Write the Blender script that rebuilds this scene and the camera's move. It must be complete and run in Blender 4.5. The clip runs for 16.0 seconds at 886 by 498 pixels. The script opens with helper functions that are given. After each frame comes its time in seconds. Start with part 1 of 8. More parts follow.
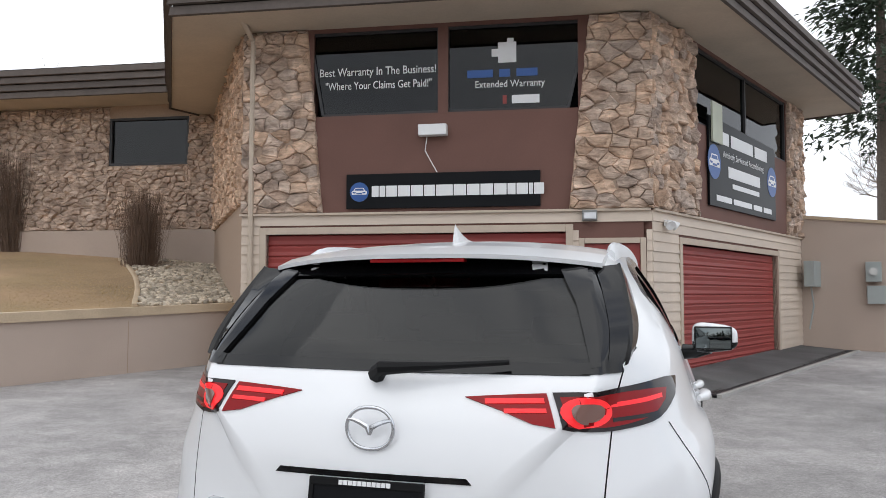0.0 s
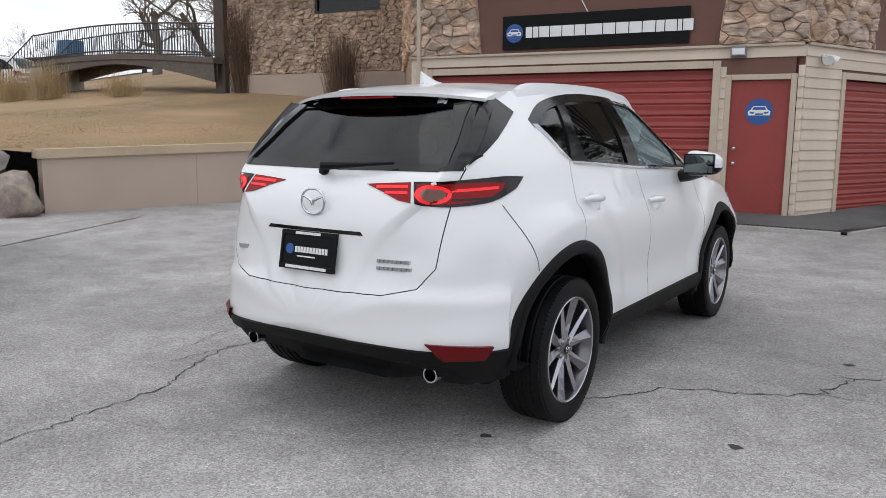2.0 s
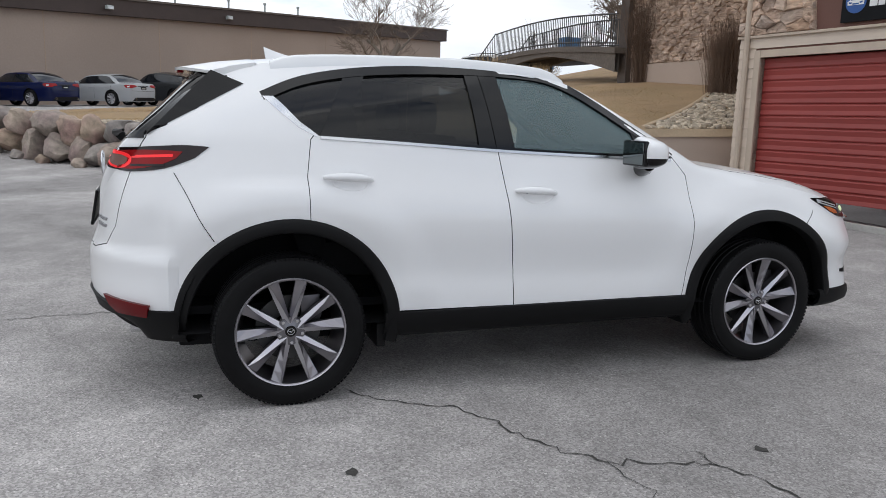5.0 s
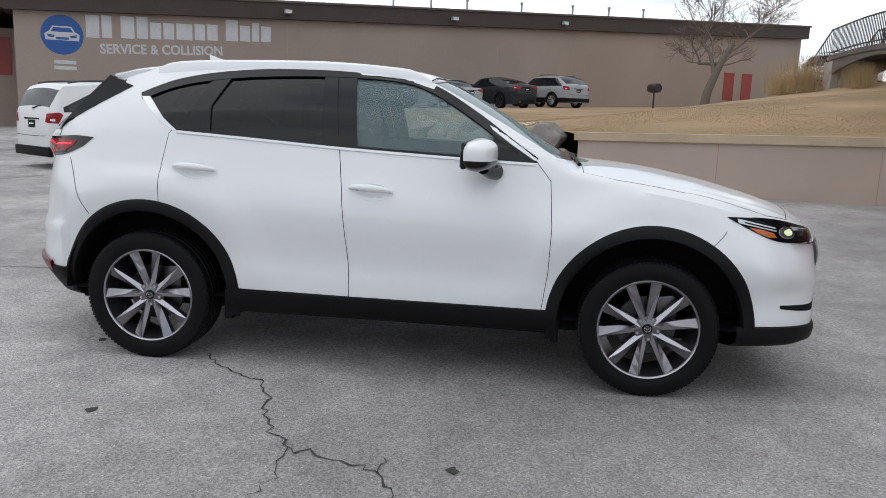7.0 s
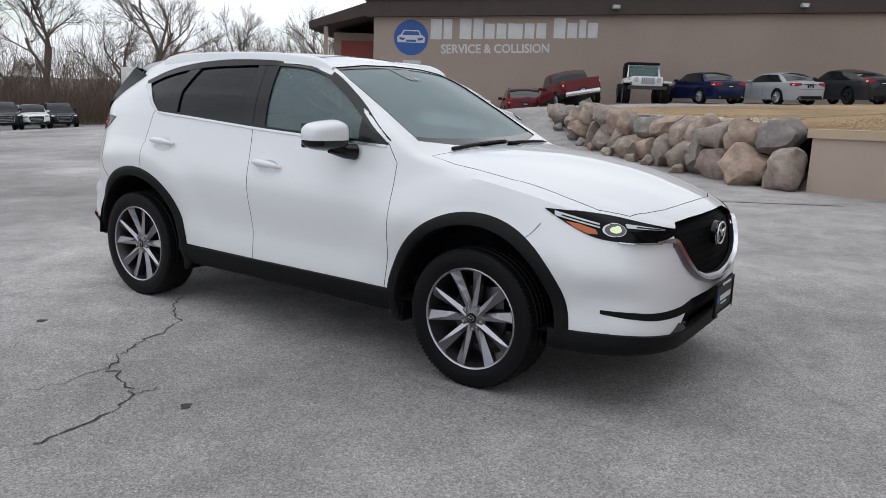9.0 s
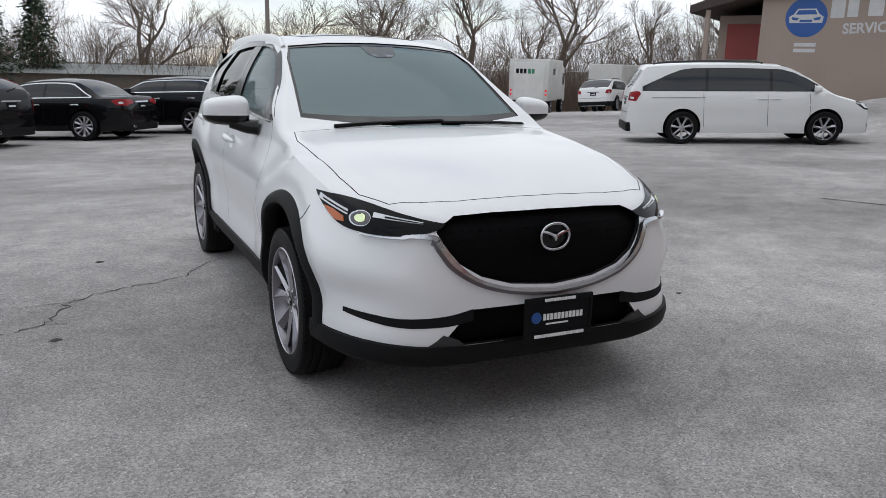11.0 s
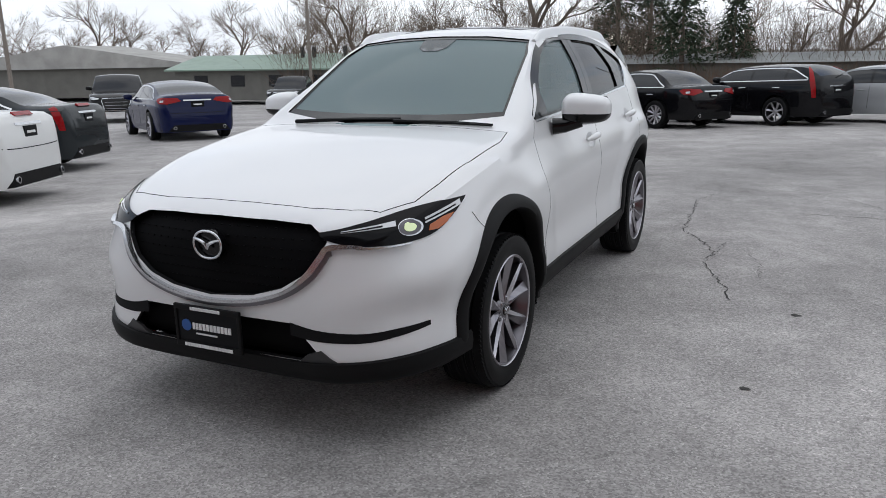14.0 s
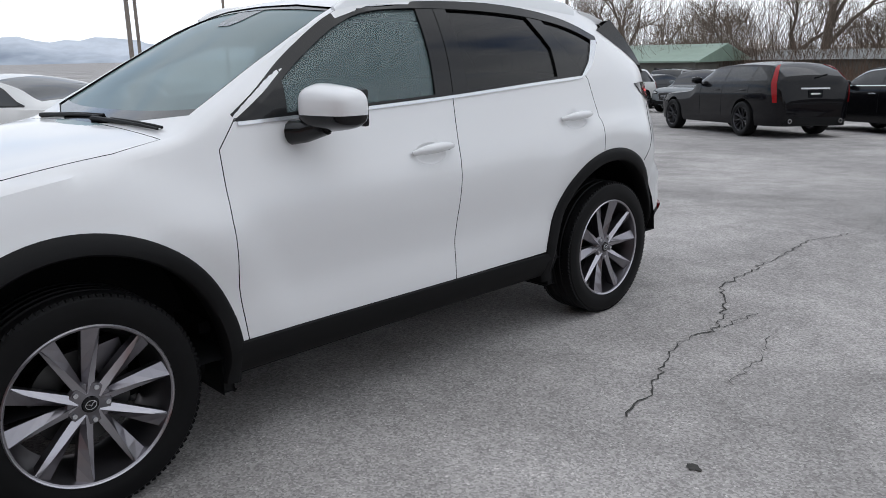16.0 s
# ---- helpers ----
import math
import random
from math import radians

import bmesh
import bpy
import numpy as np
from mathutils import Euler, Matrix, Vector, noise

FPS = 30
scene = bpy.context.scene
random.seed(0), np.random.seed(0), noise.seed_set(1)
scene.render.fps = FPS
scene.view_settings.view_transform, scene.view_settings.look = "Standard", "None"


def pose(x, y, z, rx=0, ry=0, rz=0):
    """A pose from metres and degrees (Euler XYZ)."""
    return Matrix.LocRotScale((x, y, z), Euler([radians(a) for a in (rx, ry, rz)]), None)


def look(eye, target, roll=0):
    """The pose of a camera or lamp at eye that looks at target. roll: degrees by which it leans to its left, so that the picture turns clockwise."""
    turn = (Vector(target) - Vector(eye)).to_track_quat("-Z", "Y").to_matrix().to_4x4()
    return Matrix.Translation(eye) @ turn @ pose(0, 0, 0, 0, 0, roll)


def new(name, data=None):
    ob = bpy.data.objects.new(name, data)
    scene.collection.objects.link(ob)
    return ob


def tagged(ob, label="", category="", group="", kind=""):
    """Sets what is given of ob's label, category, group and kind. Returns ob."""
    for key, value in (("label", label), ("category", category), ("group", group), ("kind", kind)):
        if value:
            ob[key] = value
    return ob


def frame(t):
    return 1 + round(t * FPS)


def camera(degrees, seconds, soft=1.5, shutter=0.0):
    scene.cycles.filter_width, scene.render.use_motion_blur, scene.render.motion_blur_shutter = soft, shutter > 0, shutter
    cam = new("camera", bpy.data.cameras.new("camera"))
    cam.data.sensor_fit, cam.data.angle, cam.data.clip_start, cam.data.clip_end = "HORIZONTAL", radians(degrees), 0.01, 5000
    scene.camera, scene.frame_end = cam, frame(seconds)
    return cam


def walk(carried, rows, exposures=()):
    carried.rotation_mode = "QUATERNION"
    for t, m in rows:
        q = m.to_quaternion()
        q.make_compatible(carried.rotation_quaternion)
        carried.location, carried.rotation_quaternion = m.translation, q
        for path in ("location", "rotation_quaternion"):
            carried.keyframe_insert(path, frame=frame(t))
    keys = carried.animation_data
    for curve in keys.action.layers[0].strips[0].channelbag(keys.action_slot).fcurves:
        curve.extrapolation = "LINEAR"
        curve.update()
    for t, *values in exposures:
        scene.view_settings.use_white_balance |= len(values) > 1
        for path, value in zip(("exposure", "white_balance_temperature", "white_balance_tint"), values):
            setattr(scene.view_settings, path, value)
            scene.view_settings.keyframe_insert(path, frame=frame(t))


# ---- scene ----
cam = camera(59.6, 16.0, 0.8)
PATH = [
    (0, (0.815, -4.159, 1.449), (0.226, -2.251, 1.565), 0.1),
    (0.5, (1.205, -4.525, 1.402), (0.464, -2.668, 1.383), 0.5),
    (1, (1.518, -4.869, 1.435), (0.715, -3.051, 1.215), 0.8),
    (1.5, (1.984, -4.927, 1.422), (1.059, -3.176, 1.142), 0.6),
    (2, (2.391, -4.732, 1.392), (1.295, -3.085, 1.095), 0.5),
    (2.5, (2.822, -4.383, 1.388), (1.583, -2.843, 1.081), 0.4),
    (3, (3.236, -3.923, 1.376), (1.852, -2.514, 1.062), 0.7),
    (3.2, (3.346, -3.72, 1.362), (1.901, -2.374, 1.047), 0.7),
    (5.3, (4.521, -1.5, 1.37), (2.618, -0.983, 1.034), 1.6),
    (5.5, (4.583, -1.244, 1.385), (2.655, -0.826, 1.052), 1.6),
    (6, (4.735, -0.571, 1.396), (2.775, -0.366, 1.057), 1.8),
    (6.5, (4.762, 0.102, 1.383), (2.793, 0.117, 1.036), 1.9),
    (7, (4.806, 0.774, 1.433), (2.853, 0.529, 1.074), 2.1),
    (7.5, (4.737, 1.437, 1.447), (2.838, 0.928, 1.078), 2.2),
    (8, (4.66, 2.086, 1.479), (2.835, 1.361, 1.102), 2.2),
    (8.5, (4.408, 2.708, 1.472), (2.676, 1.787, 1.085), 2.1),
    (8.7, (4.279, 2.954, 1.463), (2.587, 1.962, 1.07), 2.1),
    (10.8, (1.992, 4.773, 1.473), (1.026, 3.08, 1.023), 1.7),
    (11, (1.748, 4.894, 1.465), (0.91, 3.136, 1.009), 1.3),
    (11.5, (1.085, 5.12, 1.452), (0.613, 3.233, 0.99), 0.9),
    (12, (0.406, 5.309, 1.531), (0.253, 3.375, 1.045), 0.5),
    (12.5, (-0.24, 5.253, 1.522), (-0.128, 3.316, 1.036), 0.0),
    (13, (-0.861, 5.148, 1.531), (-0.506, 3.242, 1.041), -0.3),
    (13.5, (-1.523, 4.881, 1.515), (-0.909, 3.043, 1.023), -0.8),
    (14, (-2.098, 4.519, 1.504), (-1.25, 2.775, 1.015), -1.1),
    (14.5, (-2.602, 4.055, 1.481), (-1.567, 2.414, 0.995), -1.3),
    (15, (-2.993, 3.459, 1.414), (-1.817, 1.915, 0.933), -1.6),
    (15.5, (-3.194, 2.706, 1.383), (-1.882, 1.277, 0.896), -1.5),
    (16, (-3.228, 2.054, 1.381), (-1.812, 0.729, 0.893), -1.2),
]
walk(cam, [(t, look(eye, target, roll)) for t, eye, target, roll in PATH], ((0, 0.32, 6500, 10), (1, 0.28, 6500, 10), (2, 0.18, 6500, 10), (3, 0.11, 6500, 10), (5.5, 0.10, 6430, 10), (8.5, 0.06, 6430, 10), (11, -0.03, 6420, 10), (13, -0.03, 6410, 10), (16, 0.05, 6330, 10)))

# ---- light ----
world = bpy.data.worlds.new("overcast_sky")
scene.world = world
world.use_nodes = True
wn, wl = world.node_tree.nodes, world.node_tree.links
sky = wn.new("ShaderNodeTexSky")
sky.sky_type, sky.sun_disc = "NISHITA", False
sky.sun_elevation, sky.sun_rotation = radians(42), radians(150)
sky_gain = wn.new("ShaderNodeVectorMath")
sky_gain.operation = "SCALE"
sky_gain.inputs["Scale"].default_value = 0.11
wl.new(sky.outputs[0], sky_gain.inputs[0])
way = wn.new("ShaderNodeTexCoord")
squash = wn.new("ShaderNodeMapping")
squash.inputs["Scale"].default_value = (1.0, 1.0, 3.2)
wl.new(way.outputs["Generated"], squash.inputs["Vector"])
puff = wn.new("ShaderNodeTexNoise")
puff.inputs["Scale"].default_value, puff.inputs["Detail"].default_value, puff.inputs["Roughness"].default_value = 1.6, 7, 0.58
wl.new(squash.outputs[0], puff.inputs["Vector"])
cover = wn.new("ShaderNodeValToRGB")
cover.color_ramp.elements[0].position, cover.color_ramp.elements[1].position = 0.33, 0.46
wl.new(puff.outputs["Fac"], cover.inputs[0])
fold = wn.new("ShaderNodeTexNoise")
fold.inputs["Scale"].default_value, fold.inputs["Detail"].default_value, fold.inputs["Distortion"].default_value = 2.6, 8, 0.6
wl.new(squash.outputs[0], fold.inputs["Vector"])
tone = wn.new("ShaderNodeValToRGB")
tone.color_ramp.elements[0].position, tone.color_ramp.elements[1].position = 0.3, 0.68
tone.color_ramp.elements[0].color, tone.color_ramp.elements[1].color = (0.56, 0.595, 0.655, 1), (0.865, 0.885, 0.91, 1)
wl.new(fold.outputs["Fac"], tone.inputs[0])
mixed = wn.new("ShaderNodeMix")
mixed.data_type = "RGBA"
wl.new(cover.outputs[0], mixed.inputs["Factor"])
wl.new(sky_gain.outputs[0], mixed.inputs["A"])
wl.new(tone.outputs[0], mixed.inputs["B"])
wl.new(mixed.outputs["Result"], wn["Background"].inputs["Color"])
wn["Background"].inputs["Strength"].default_value = 1.36

sun = new("sun", bpy.data.lights.new("sun", "SUN"))
sun.data.energy, sun.data.angle, sun.data.color = 0.5, radians(70), (1.0, 0.98, 0.95)
sun.matrix_world = look((0.6, -1.2, 8), (0, 0, 0))
scene.view_settings.exposure = 0.0

# ---- materials ----


def mat(name, color, rough=0.6, metal=0.0, grain=0.0, scale=20.0, bump=0.0, stain=0.0, stain_scale=1.2, coat=0.0, spec=0.5, tone=None):
    """A surface with grain at a fine scale, stains at a broad one, and relief."""
    m = bpy.data.materials.new(name)
    m.use_nodes = True
    n, l = m.node_tree.nodes, m.node_tree.links
    b = n["Principled BSDF"]
    b.inputs["Roughness"].default_value, b.inputs["Metallic"].default_value = rough, metal
    b.inputs["Coat Weight"].default_value, b.inputs["Coat Roughness"].default_value = coat, 0.03
    b.inputs["Specular IOR Level"].default_value = spec
    b.inputs["Base Color"].default_value = (*color, 1)
    if not (grain or stain or bump or tone):
        return m
    co = n.new("ShaderNodeTexCoord")
    fine = n.new("ShaderNodeTexNoise")
    fine.inputs["Scale"].default_value, fine.inputs["Detail"].default_value, fine.inputs["Roughness"].default_value = scale, 6, 0.65
    l.new(co.outputs["Object"], fine.inputs["Vector"])
    last = None

    def shade(fac, amount, before):
        r = n.new("ShaderNodeMapRange")
        r.inputs["From Min"].default_value, r.inputs["From Max"].default_value = 0.3, 0.7
        r.inputs["To Min"].default_value, r.inputs["To Max"].default_value = 1 - amount, 1 + amount
        l.new(fac, r.inputs["Value"])
        v = n.new("ShaderNodeVectorMath")
        v.operation = "SCALE"
        if before is None:
            v.inputs[0].default_value = color
        else:
            l.new(before, v.inputs[0])
        l.new(r.outputs[0], v.inputs["Scale"])
        return v.outputs[0]

    if tone:
        wide = n.new("ShaderNodeTexNoise")
        wide.inputs["Scale"].default_value, wide.inputs["Detail"].default_value = tone[1], 4
        l.new(co.outputs["Object"], wide.inputs["Vector"])
        ramp = n.new("ShaderNodeValToRGB")
        ramp.color_ramp.elements[0].position, ramp.color_ramp.elements[1].position = 0.38, 0.62
        ramp.color_ramp.elements[0].color, ramp.color_ramp.elements[1].color = (*color, 1), (*tone[0], 1)
        l.new(wide.outputs["Fac"], ramp.inputs[0])
        last = ramp.outputs[0]
    if grain:
        last = shade(fine.outputs["Fac"], grain, last)
    if stain:
        blot = n.new("ShaderNodeTexNoise")
        blot.inputs["Scale"].default_value, blot.inputs["Detail"].default_value, blot.inputs["Distortion"].default_value = stain_scale, 5, 0.4
        l.new(co.outputs["Object"], blot.inputs["Vector"])
        last = shade(blot.outputs["Fac"], stain, last)
    if last is not None:
        l.new(last, b.inputs["Base Color"])
    if bump:
        bp = n.new("ShaderNodeBump")
        bp.inputs["Strength"].default_value, bp.inputs["Distance"].default_value = 0.6, bump
        l.new(fine.outputs["Fac"], bp.inputs["Height"])
        l.new(bp.outputs[0], b.inputs["Normal"])
    return m


def varied(m, amount=0.25, hue=0.0):
    """Lets each object that wears m differ a little, by its random number."""
    n, l = m.node_tree.nodes, m.node_tree.links
    b = n["Principled BSDF"]
    info = n.new("ShaderNodeObjectInfo")
    r = n.new("ShaderNodeMapRange")
    r.inputs["To Min"].default_value, r.inputs["To Max"].default_value = 1 - amount, 1 + amount
    l.new(info.outputs["Random"], r.inputs["Value"])
    v = n.new("ShaderNodeHueSaturation")
    if b.inputs["Base Color"].links:
        l.new(b.inputs["Base Color"].links[0].from_socket, v.inputs["Color"])
    else:
        v.inputs["Color"].default_value = b.inputs["Base Color"].default_value
    l.new(r.outputs[0], v.inputs["Value"])
    if hue:
        h = n.new("ShaderNodeMapRange")
        h.inputs["To Min"].default_value, h.inputs["To Max"].default_value = 1 - hue, 1 + hue
        l.new(info.outputs["Random"], h.inputs["Value"])
        l.new(h.outputs[0], v.inputs["Saturation"])
    l.new(v.outputs[0], b.inputs["Base Color"])
    return m


def glass_mat(name, tint, clear, rough=0.01, sheen=0.0):
    """A thin pane: part sees through with a tint, part mirrors; a diffuse share paints sky sheen."""
    m = bpy.data.materials.new(name)
    m.use_nodes = True
    n, l = m.node_tree.nodes, m.node_tree.links
    n.remove(n["Principled BSDF"])
    seen = n.new("ShaderNodeBsdfTransparent")
    seen.inputs["Color"].default_value = (*[t * clear for t in tint], 1)
    shine = n.new("ShaderNodeBsdfGlossy")
    shine.inputs["Roughness"].default_value = rough
    fr = n.new("ShaderNodeFresnel")
    fr.inputs["IOR"].default_value = 1.5
    mix = n.new("ShaderNodeMixShader")
    l.new(fr.outputs[0], mix.inputs[0])
    l.new(seen.outputs[0], mix.inputs[1])
    l.new(shine.outputs[0], mix.inputs[2])
    last = mix.outputs[0]
    if sheen:
        # flat grey-green diffuse colour imitates bright sky mirrored in the pane
        sheen_wash = n.new("ShaderNodeBsdfDiffuse")
        sheen_wash.inputs["Color"].default_value = (0.40, 0.55, 0.57, 1)
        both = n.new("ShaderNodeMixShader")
        both.inputs[0].default_value = sheen
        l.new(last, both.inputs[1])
        l.new(sheen_wash.outputs[0], both.inputs[2])
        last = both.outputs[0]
    l.new(last, n["Material Output"].inputs["Surface"])
    return m


def glow_mat(name, color, strength):
    m = mat(name, color, 0.3)
    b = m.node_tree.nodes["Principled BSDF"]
    b.inputs["Emission Color"].default_value, b.inputs["Emission Strength"].default_value = (*color, 1), strength
    return m


def asphalt_mat():
    m = mat("asphalt", (0.318, 0.303, 0.295), 0.9, grain=0.16, scale=3, stain=0.34, stain_scale=0.28, spec=0.3)
    n, l = m.node_tree.nodes, m.node_tree.links
    b = n["Principled BSDF"]
    co = n.new("ShaderNodeTexCoord")
    grit = n.new("ShaderNodeTexVoronoi")
    grit.inputs["Scale"].default_value = 125
    l.new(co.outputs["Object"], grit.inputs["Vector"])
    sep = n.new("ShaderNodeSeparateColor")
    l.new(grit.outputs["Color"], sep.inputs[0])

    def scaled(value, before, low, high, out_low, out_high):
        r = n.new("ShaderNodeMapRange")
        for key, amount in (("From Min", low), ("From Max", high), ("To Min", out_low), ("To Max", out_high)):
            r.inputs[key].default_value = amount
        l.new(value, r.inputs["Value"])
        out = n.new("ShaderNodeVectorMath")
        out.operation = "SCALE"
        l.new(before, out.inputs[0])
        l.new(r.outputs[0], out.inputs["Scale"])
        return out

    def cloud(scale, detail, rough):
        q = n.new("ShaderNodeTexNoise")
        q.inputs["Scale"].default_value, q.inputs["Detail"].default_value, q.inputs["Roughness"].default_value = scale, detail, rough
        l.new(co.outputs["Object"], q.inputs["Vector"])
        return q.outputs["Fac"]

    v = scaled(sep.outputs[0], b.inputs["Base Color"].links[0].from_socket, 0.0, 1.0, 0.66, 1.31)
    # pale stones that show through the worn binder, dark pits, and hand-sized worn patches
    v = scaled(sep.outputs[1], v.outputs[0], 0.93, 0.97, 1.0, 1.35)
    v = scaled(cloud(22, 4, 0.7), v.outputs[0], 0.28, 0.38, 0.62, 1.0)
    v = scaled(cloud(1.3, 9, 0.72), v.outputs[0], 0.34, 0.66, 0.84, 1.13)
    # wandering hairline cracks and old patches
    warp = n.new("ShaderNodeTexNoise")
    warp.inputs["Scale"].default_value, warp.inputs["Detail"].default_value = 1.1, 6
    l.new(co.outputs["Object"], warp.inputs["Vector"])
    add = n.new("ShaderNodeMixRGB")
    add.inputs[0].default_value = 0.35
    l.new(co.outputs["Object"], add.inputs[1])
    l.new(warp.outputs["Color"], add.inputs[2])
    vein = n.new("ShaderNodeTexVoronoi")
    vein.feature = "DISTANCE_TO_EDGE"
    vein.inputs["Scale"].default_value = 0.30
    l.new(add.outputs[0], vein.inputs["Vector"])
    thin = n.new("ShaderNodeMapRange")
    thin.inputs["From Min"].default_value, thin.inputs["From Max"].default_value = 0.0, 0.0035
    thin.inputs["To Min"].default_value, thin.inputs["To Max"].default_value = 0.86, 1.0
    l.new(vein.outputs["Distance"], thin.inputs["Value"])
    v2 = n.new("ShaderNodeVectorMath")
    v2.operation = "SCALE"
    l.new(v.outputs[0], v2.inputs[0])
    l.new(thin.outputs[0], v2.inputs["Scale"])
    l.new(v2.outputs[0], b.inputs["Base Color"])
    bp = n.new("ShaderNodeBump")
    bp.inputs["Strength"].default_value, bp.inputs["Distance"].default_value = 0.32, 0.004
    l.new(grit.outputs["Distance"], bp.inputs["Height"])
    l.new(bp.outputs[0], b.inputs["Normal"])
    return m


def paint_mat(name, color=None, coat=1.0, rough=0.35, metal=0.0):
    """Car paint under clear coat; with no colour it takes the object's own."""
    m = mat(name, color or (0.5, 0.5, 0.5), rough, metal, coat=coat, spec=0.5 if color else 0.06)
    if color is None:
        n, l = m.node_tree.nodes, m.node_tree.links
        info = n.new("ShaderNodeObjectInfo")
        l.new(info.outputs["Color"], n["Principled BSDF"].inputs["Base Color"])
    return m


ASPHALT = asphalt_mat()
CONCRETE = mat("concrete", (0.36, 0.35, 0.33), 0.85, grain=0.12, scale=30, stain=0.18, stain_scale=0.8, bump=0.003)
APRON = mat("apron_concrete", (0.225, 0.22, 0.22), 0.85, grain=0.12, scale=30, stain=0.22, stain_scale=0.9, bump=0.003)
STUCCO = mat("beige_stucco", (0.45, 0.36, 0.30), 0.9, grain=0.05, scale=60, stain=0.06, stain_scale=0.7, bump=0.004)
CAP = mat("sand_cap", (0.50, 0.39, 0.27), 0.85, grain=0.08, scale=40, stain=0.12, stain_scale=1.5, bump=0.003)
SIDING = varied(mat("cream_siding", (0.60, 0.50, 0.41), 0.6, grain=0.03, scale=40, stain=0.06, stain_scale=2), 0.05)
TRIM = mat("tan_trim", (0.50, 0.41, 0.325), 0.6, stain=0.06, stain_scale=3, grain=0.03)
REDDOOR = varied(mat("faded_red_paint", (0.285, 0.043, 0.036), 0.5, grain=0.05, scale=25, stain=0.10, stain_scale=1.5), 0.05)
BROWN = mat("brown_panel", (0.150, 0.072, 0.055), 0.75, grain=0.05, scale=40, stain=0.08, stain_scale=1.0)
FASCIA = varied(mat("dark_brown_fascia", (0.085, 0.066, 0.056), 0.7, grain=0.12, scale=12, stain=0.15, stain_scale=1.2), 0.15)
SOFFIT = mat("soffit", (0.50, 0.42, 0.33), 0.8, grain=0.05, scale=20, stain=0.08)
STONE = varied(mat("sandstone", (0.60, 0.455, 0.355), 0.9, grain=0.36, scale=7, stain=0.26, stain_scale=3.5, bump=0.08, tone=((0.40, 0.285, 0.215), 3.0)), 0.13, 0.2)
# bark-like streaks that run their own way in each stone
n, l = STONE.node_tree.nodes, STONE.node_tree.links
info, turn_by, spun = n.new("ShaderNodeObjectInfo"), n.new("ShaderNodeCombineXYZ"), n.new("ShaderNodeMapping")
turn = n.new("ShaderNodeMath")
turn.operation = "MULTIPLY"
turn.inputs[1].default_value = 6.28
l.new(info.outputs["Random"], turn.inputs[0])
l.new(turn.outputs[0], turn_by.inputs["Y"])
l.new(turn_by.outputs[0], spun.inputs["Rotation"])
spun.inputs["Scale"].default_value = (0.45, 1.0, 2.6)
fine_noise = [q for q in n if q.bl_idname == "ShaderNodeTexNoise" and q.inputs["Scale"].default_value == 7][0]
l.new(fine_noise.inputs["Vector"].links[0].from_socket, spun.inputs["Vector"])
l.new(spun.outputs[0], fine_noise.inputs["Vector"])
MORTAR = mat("shadowed_mortar", (0.38, 0.28, 0.21), 0.95, grain=0.15, scale=30, bump=0.01)
BOULDER = varied(mat("boulder_stone", (0.38, 0.32, 0.265), 0.9, grain=0.38, scale=6, stain=0.36, stain_scale=2.2, bump=0.05, tone=((0.22, 0.165, 0.15), 1.6)), 0.28, 0.45)
PEBBLE = mat("pebbles", (0.42, 0.36, 0.28), 0.9, grain=0.3, scale=14, stain=0.1, bump=0.01)
DRYGRASS = mat("dormant_grass", (0.335, 0.222, 0.125), 0.95, grain=0.22, scale=30, stain=0.2, stain_scale=0.35, bump=0.02, tone=((0.27, 0.188, 0.10), 0.5))
BARK = mat("grey_bark", (0.13, 0.105, 0.085), 0.95, grain=0.25, scale=18, bump=0.01)
TWIG = mat("bare_twigs", (0.15, 0.115, 0.09), 0.95)
BRUSH = mat("brown_brush", (0.15, 0.098, 0.07), 0.95, grain=0.3, scale=3)
NEEDLE = mat("pine_needles", (0.028, 0.045, 0.022), 0.8, grain=0.4, scale=6)
STRAW = mat("straw_grass", (0.42, 0.30, 0.16), 0.9, grain=0.2, scale=10)
IRON = mat("black_iron", (0.03, 0.03, 0.032), 0.5, stain=0.1)
DECK = mat("grey_timber_deck", (0.12, 0.10, 0.085), 0.8, grain=0.2, scale=15, stain=0.15)
POLEWOOD = mat("pole_wood", (0.22, 0.19, 0.165), 0.9, grain=0.2, scale=20)
WARMWALL = mat("taupe_block_wall", (0.335, 0.265, 0.222), 0.9, grain=0.06, scale=12, stain=0.07, stain_scale=0.25, bump=0.004)
ROOFBROWN = mat("brown_roof_edge", (0.050, 0.034, 0.030), 0.7, grain=0.08, scale=6, stain=0.1)
SIGNBLACK = mat("sign_black", (0.006, 0.0065, 0.008), 0.35, spec=0.12, stain=0.2, stain_scale=2)
SIGNBLUE = mat("sign_blue", (0.018, 0.085, 0.30), 0.4, stain=0.05)
SIGNWHITE = mat("sign_white", (0.78, 0.78, 0.78), 0.5, stain=0.04)
WALLWHITE = mat("painted_white_letters", (0.55, 0.55, 0.55), 0.8, grain=0.06, scale=8, stain=0.08)
DARKGLASS = mat("dark_window_glass", (0.010, 0.012, 0.015), 0.04, spec=0.5)
PLASTIC = mat("black_trim_plastic", (0.007, 0.007, 0.0075), 0.55, spec=0.14, grain=0.06, scale=120, stain=0.06, stain_scale=3)
GLOSSBLACK = mat("gloss_black", (0.004, 0.004, 0.0045), 0.10, coat=0.12, spec=0.3)
RUBBER = mat("tyre_rubber", (0.0055, 0.0055, 0.006), 0.5, spec=0.14, grain=0.15, scale=40, stain=0.2, stain_scale=5)
CHROME = mat("chrome", (0.60, 0.61, 0.63), 0.2, 1.0)
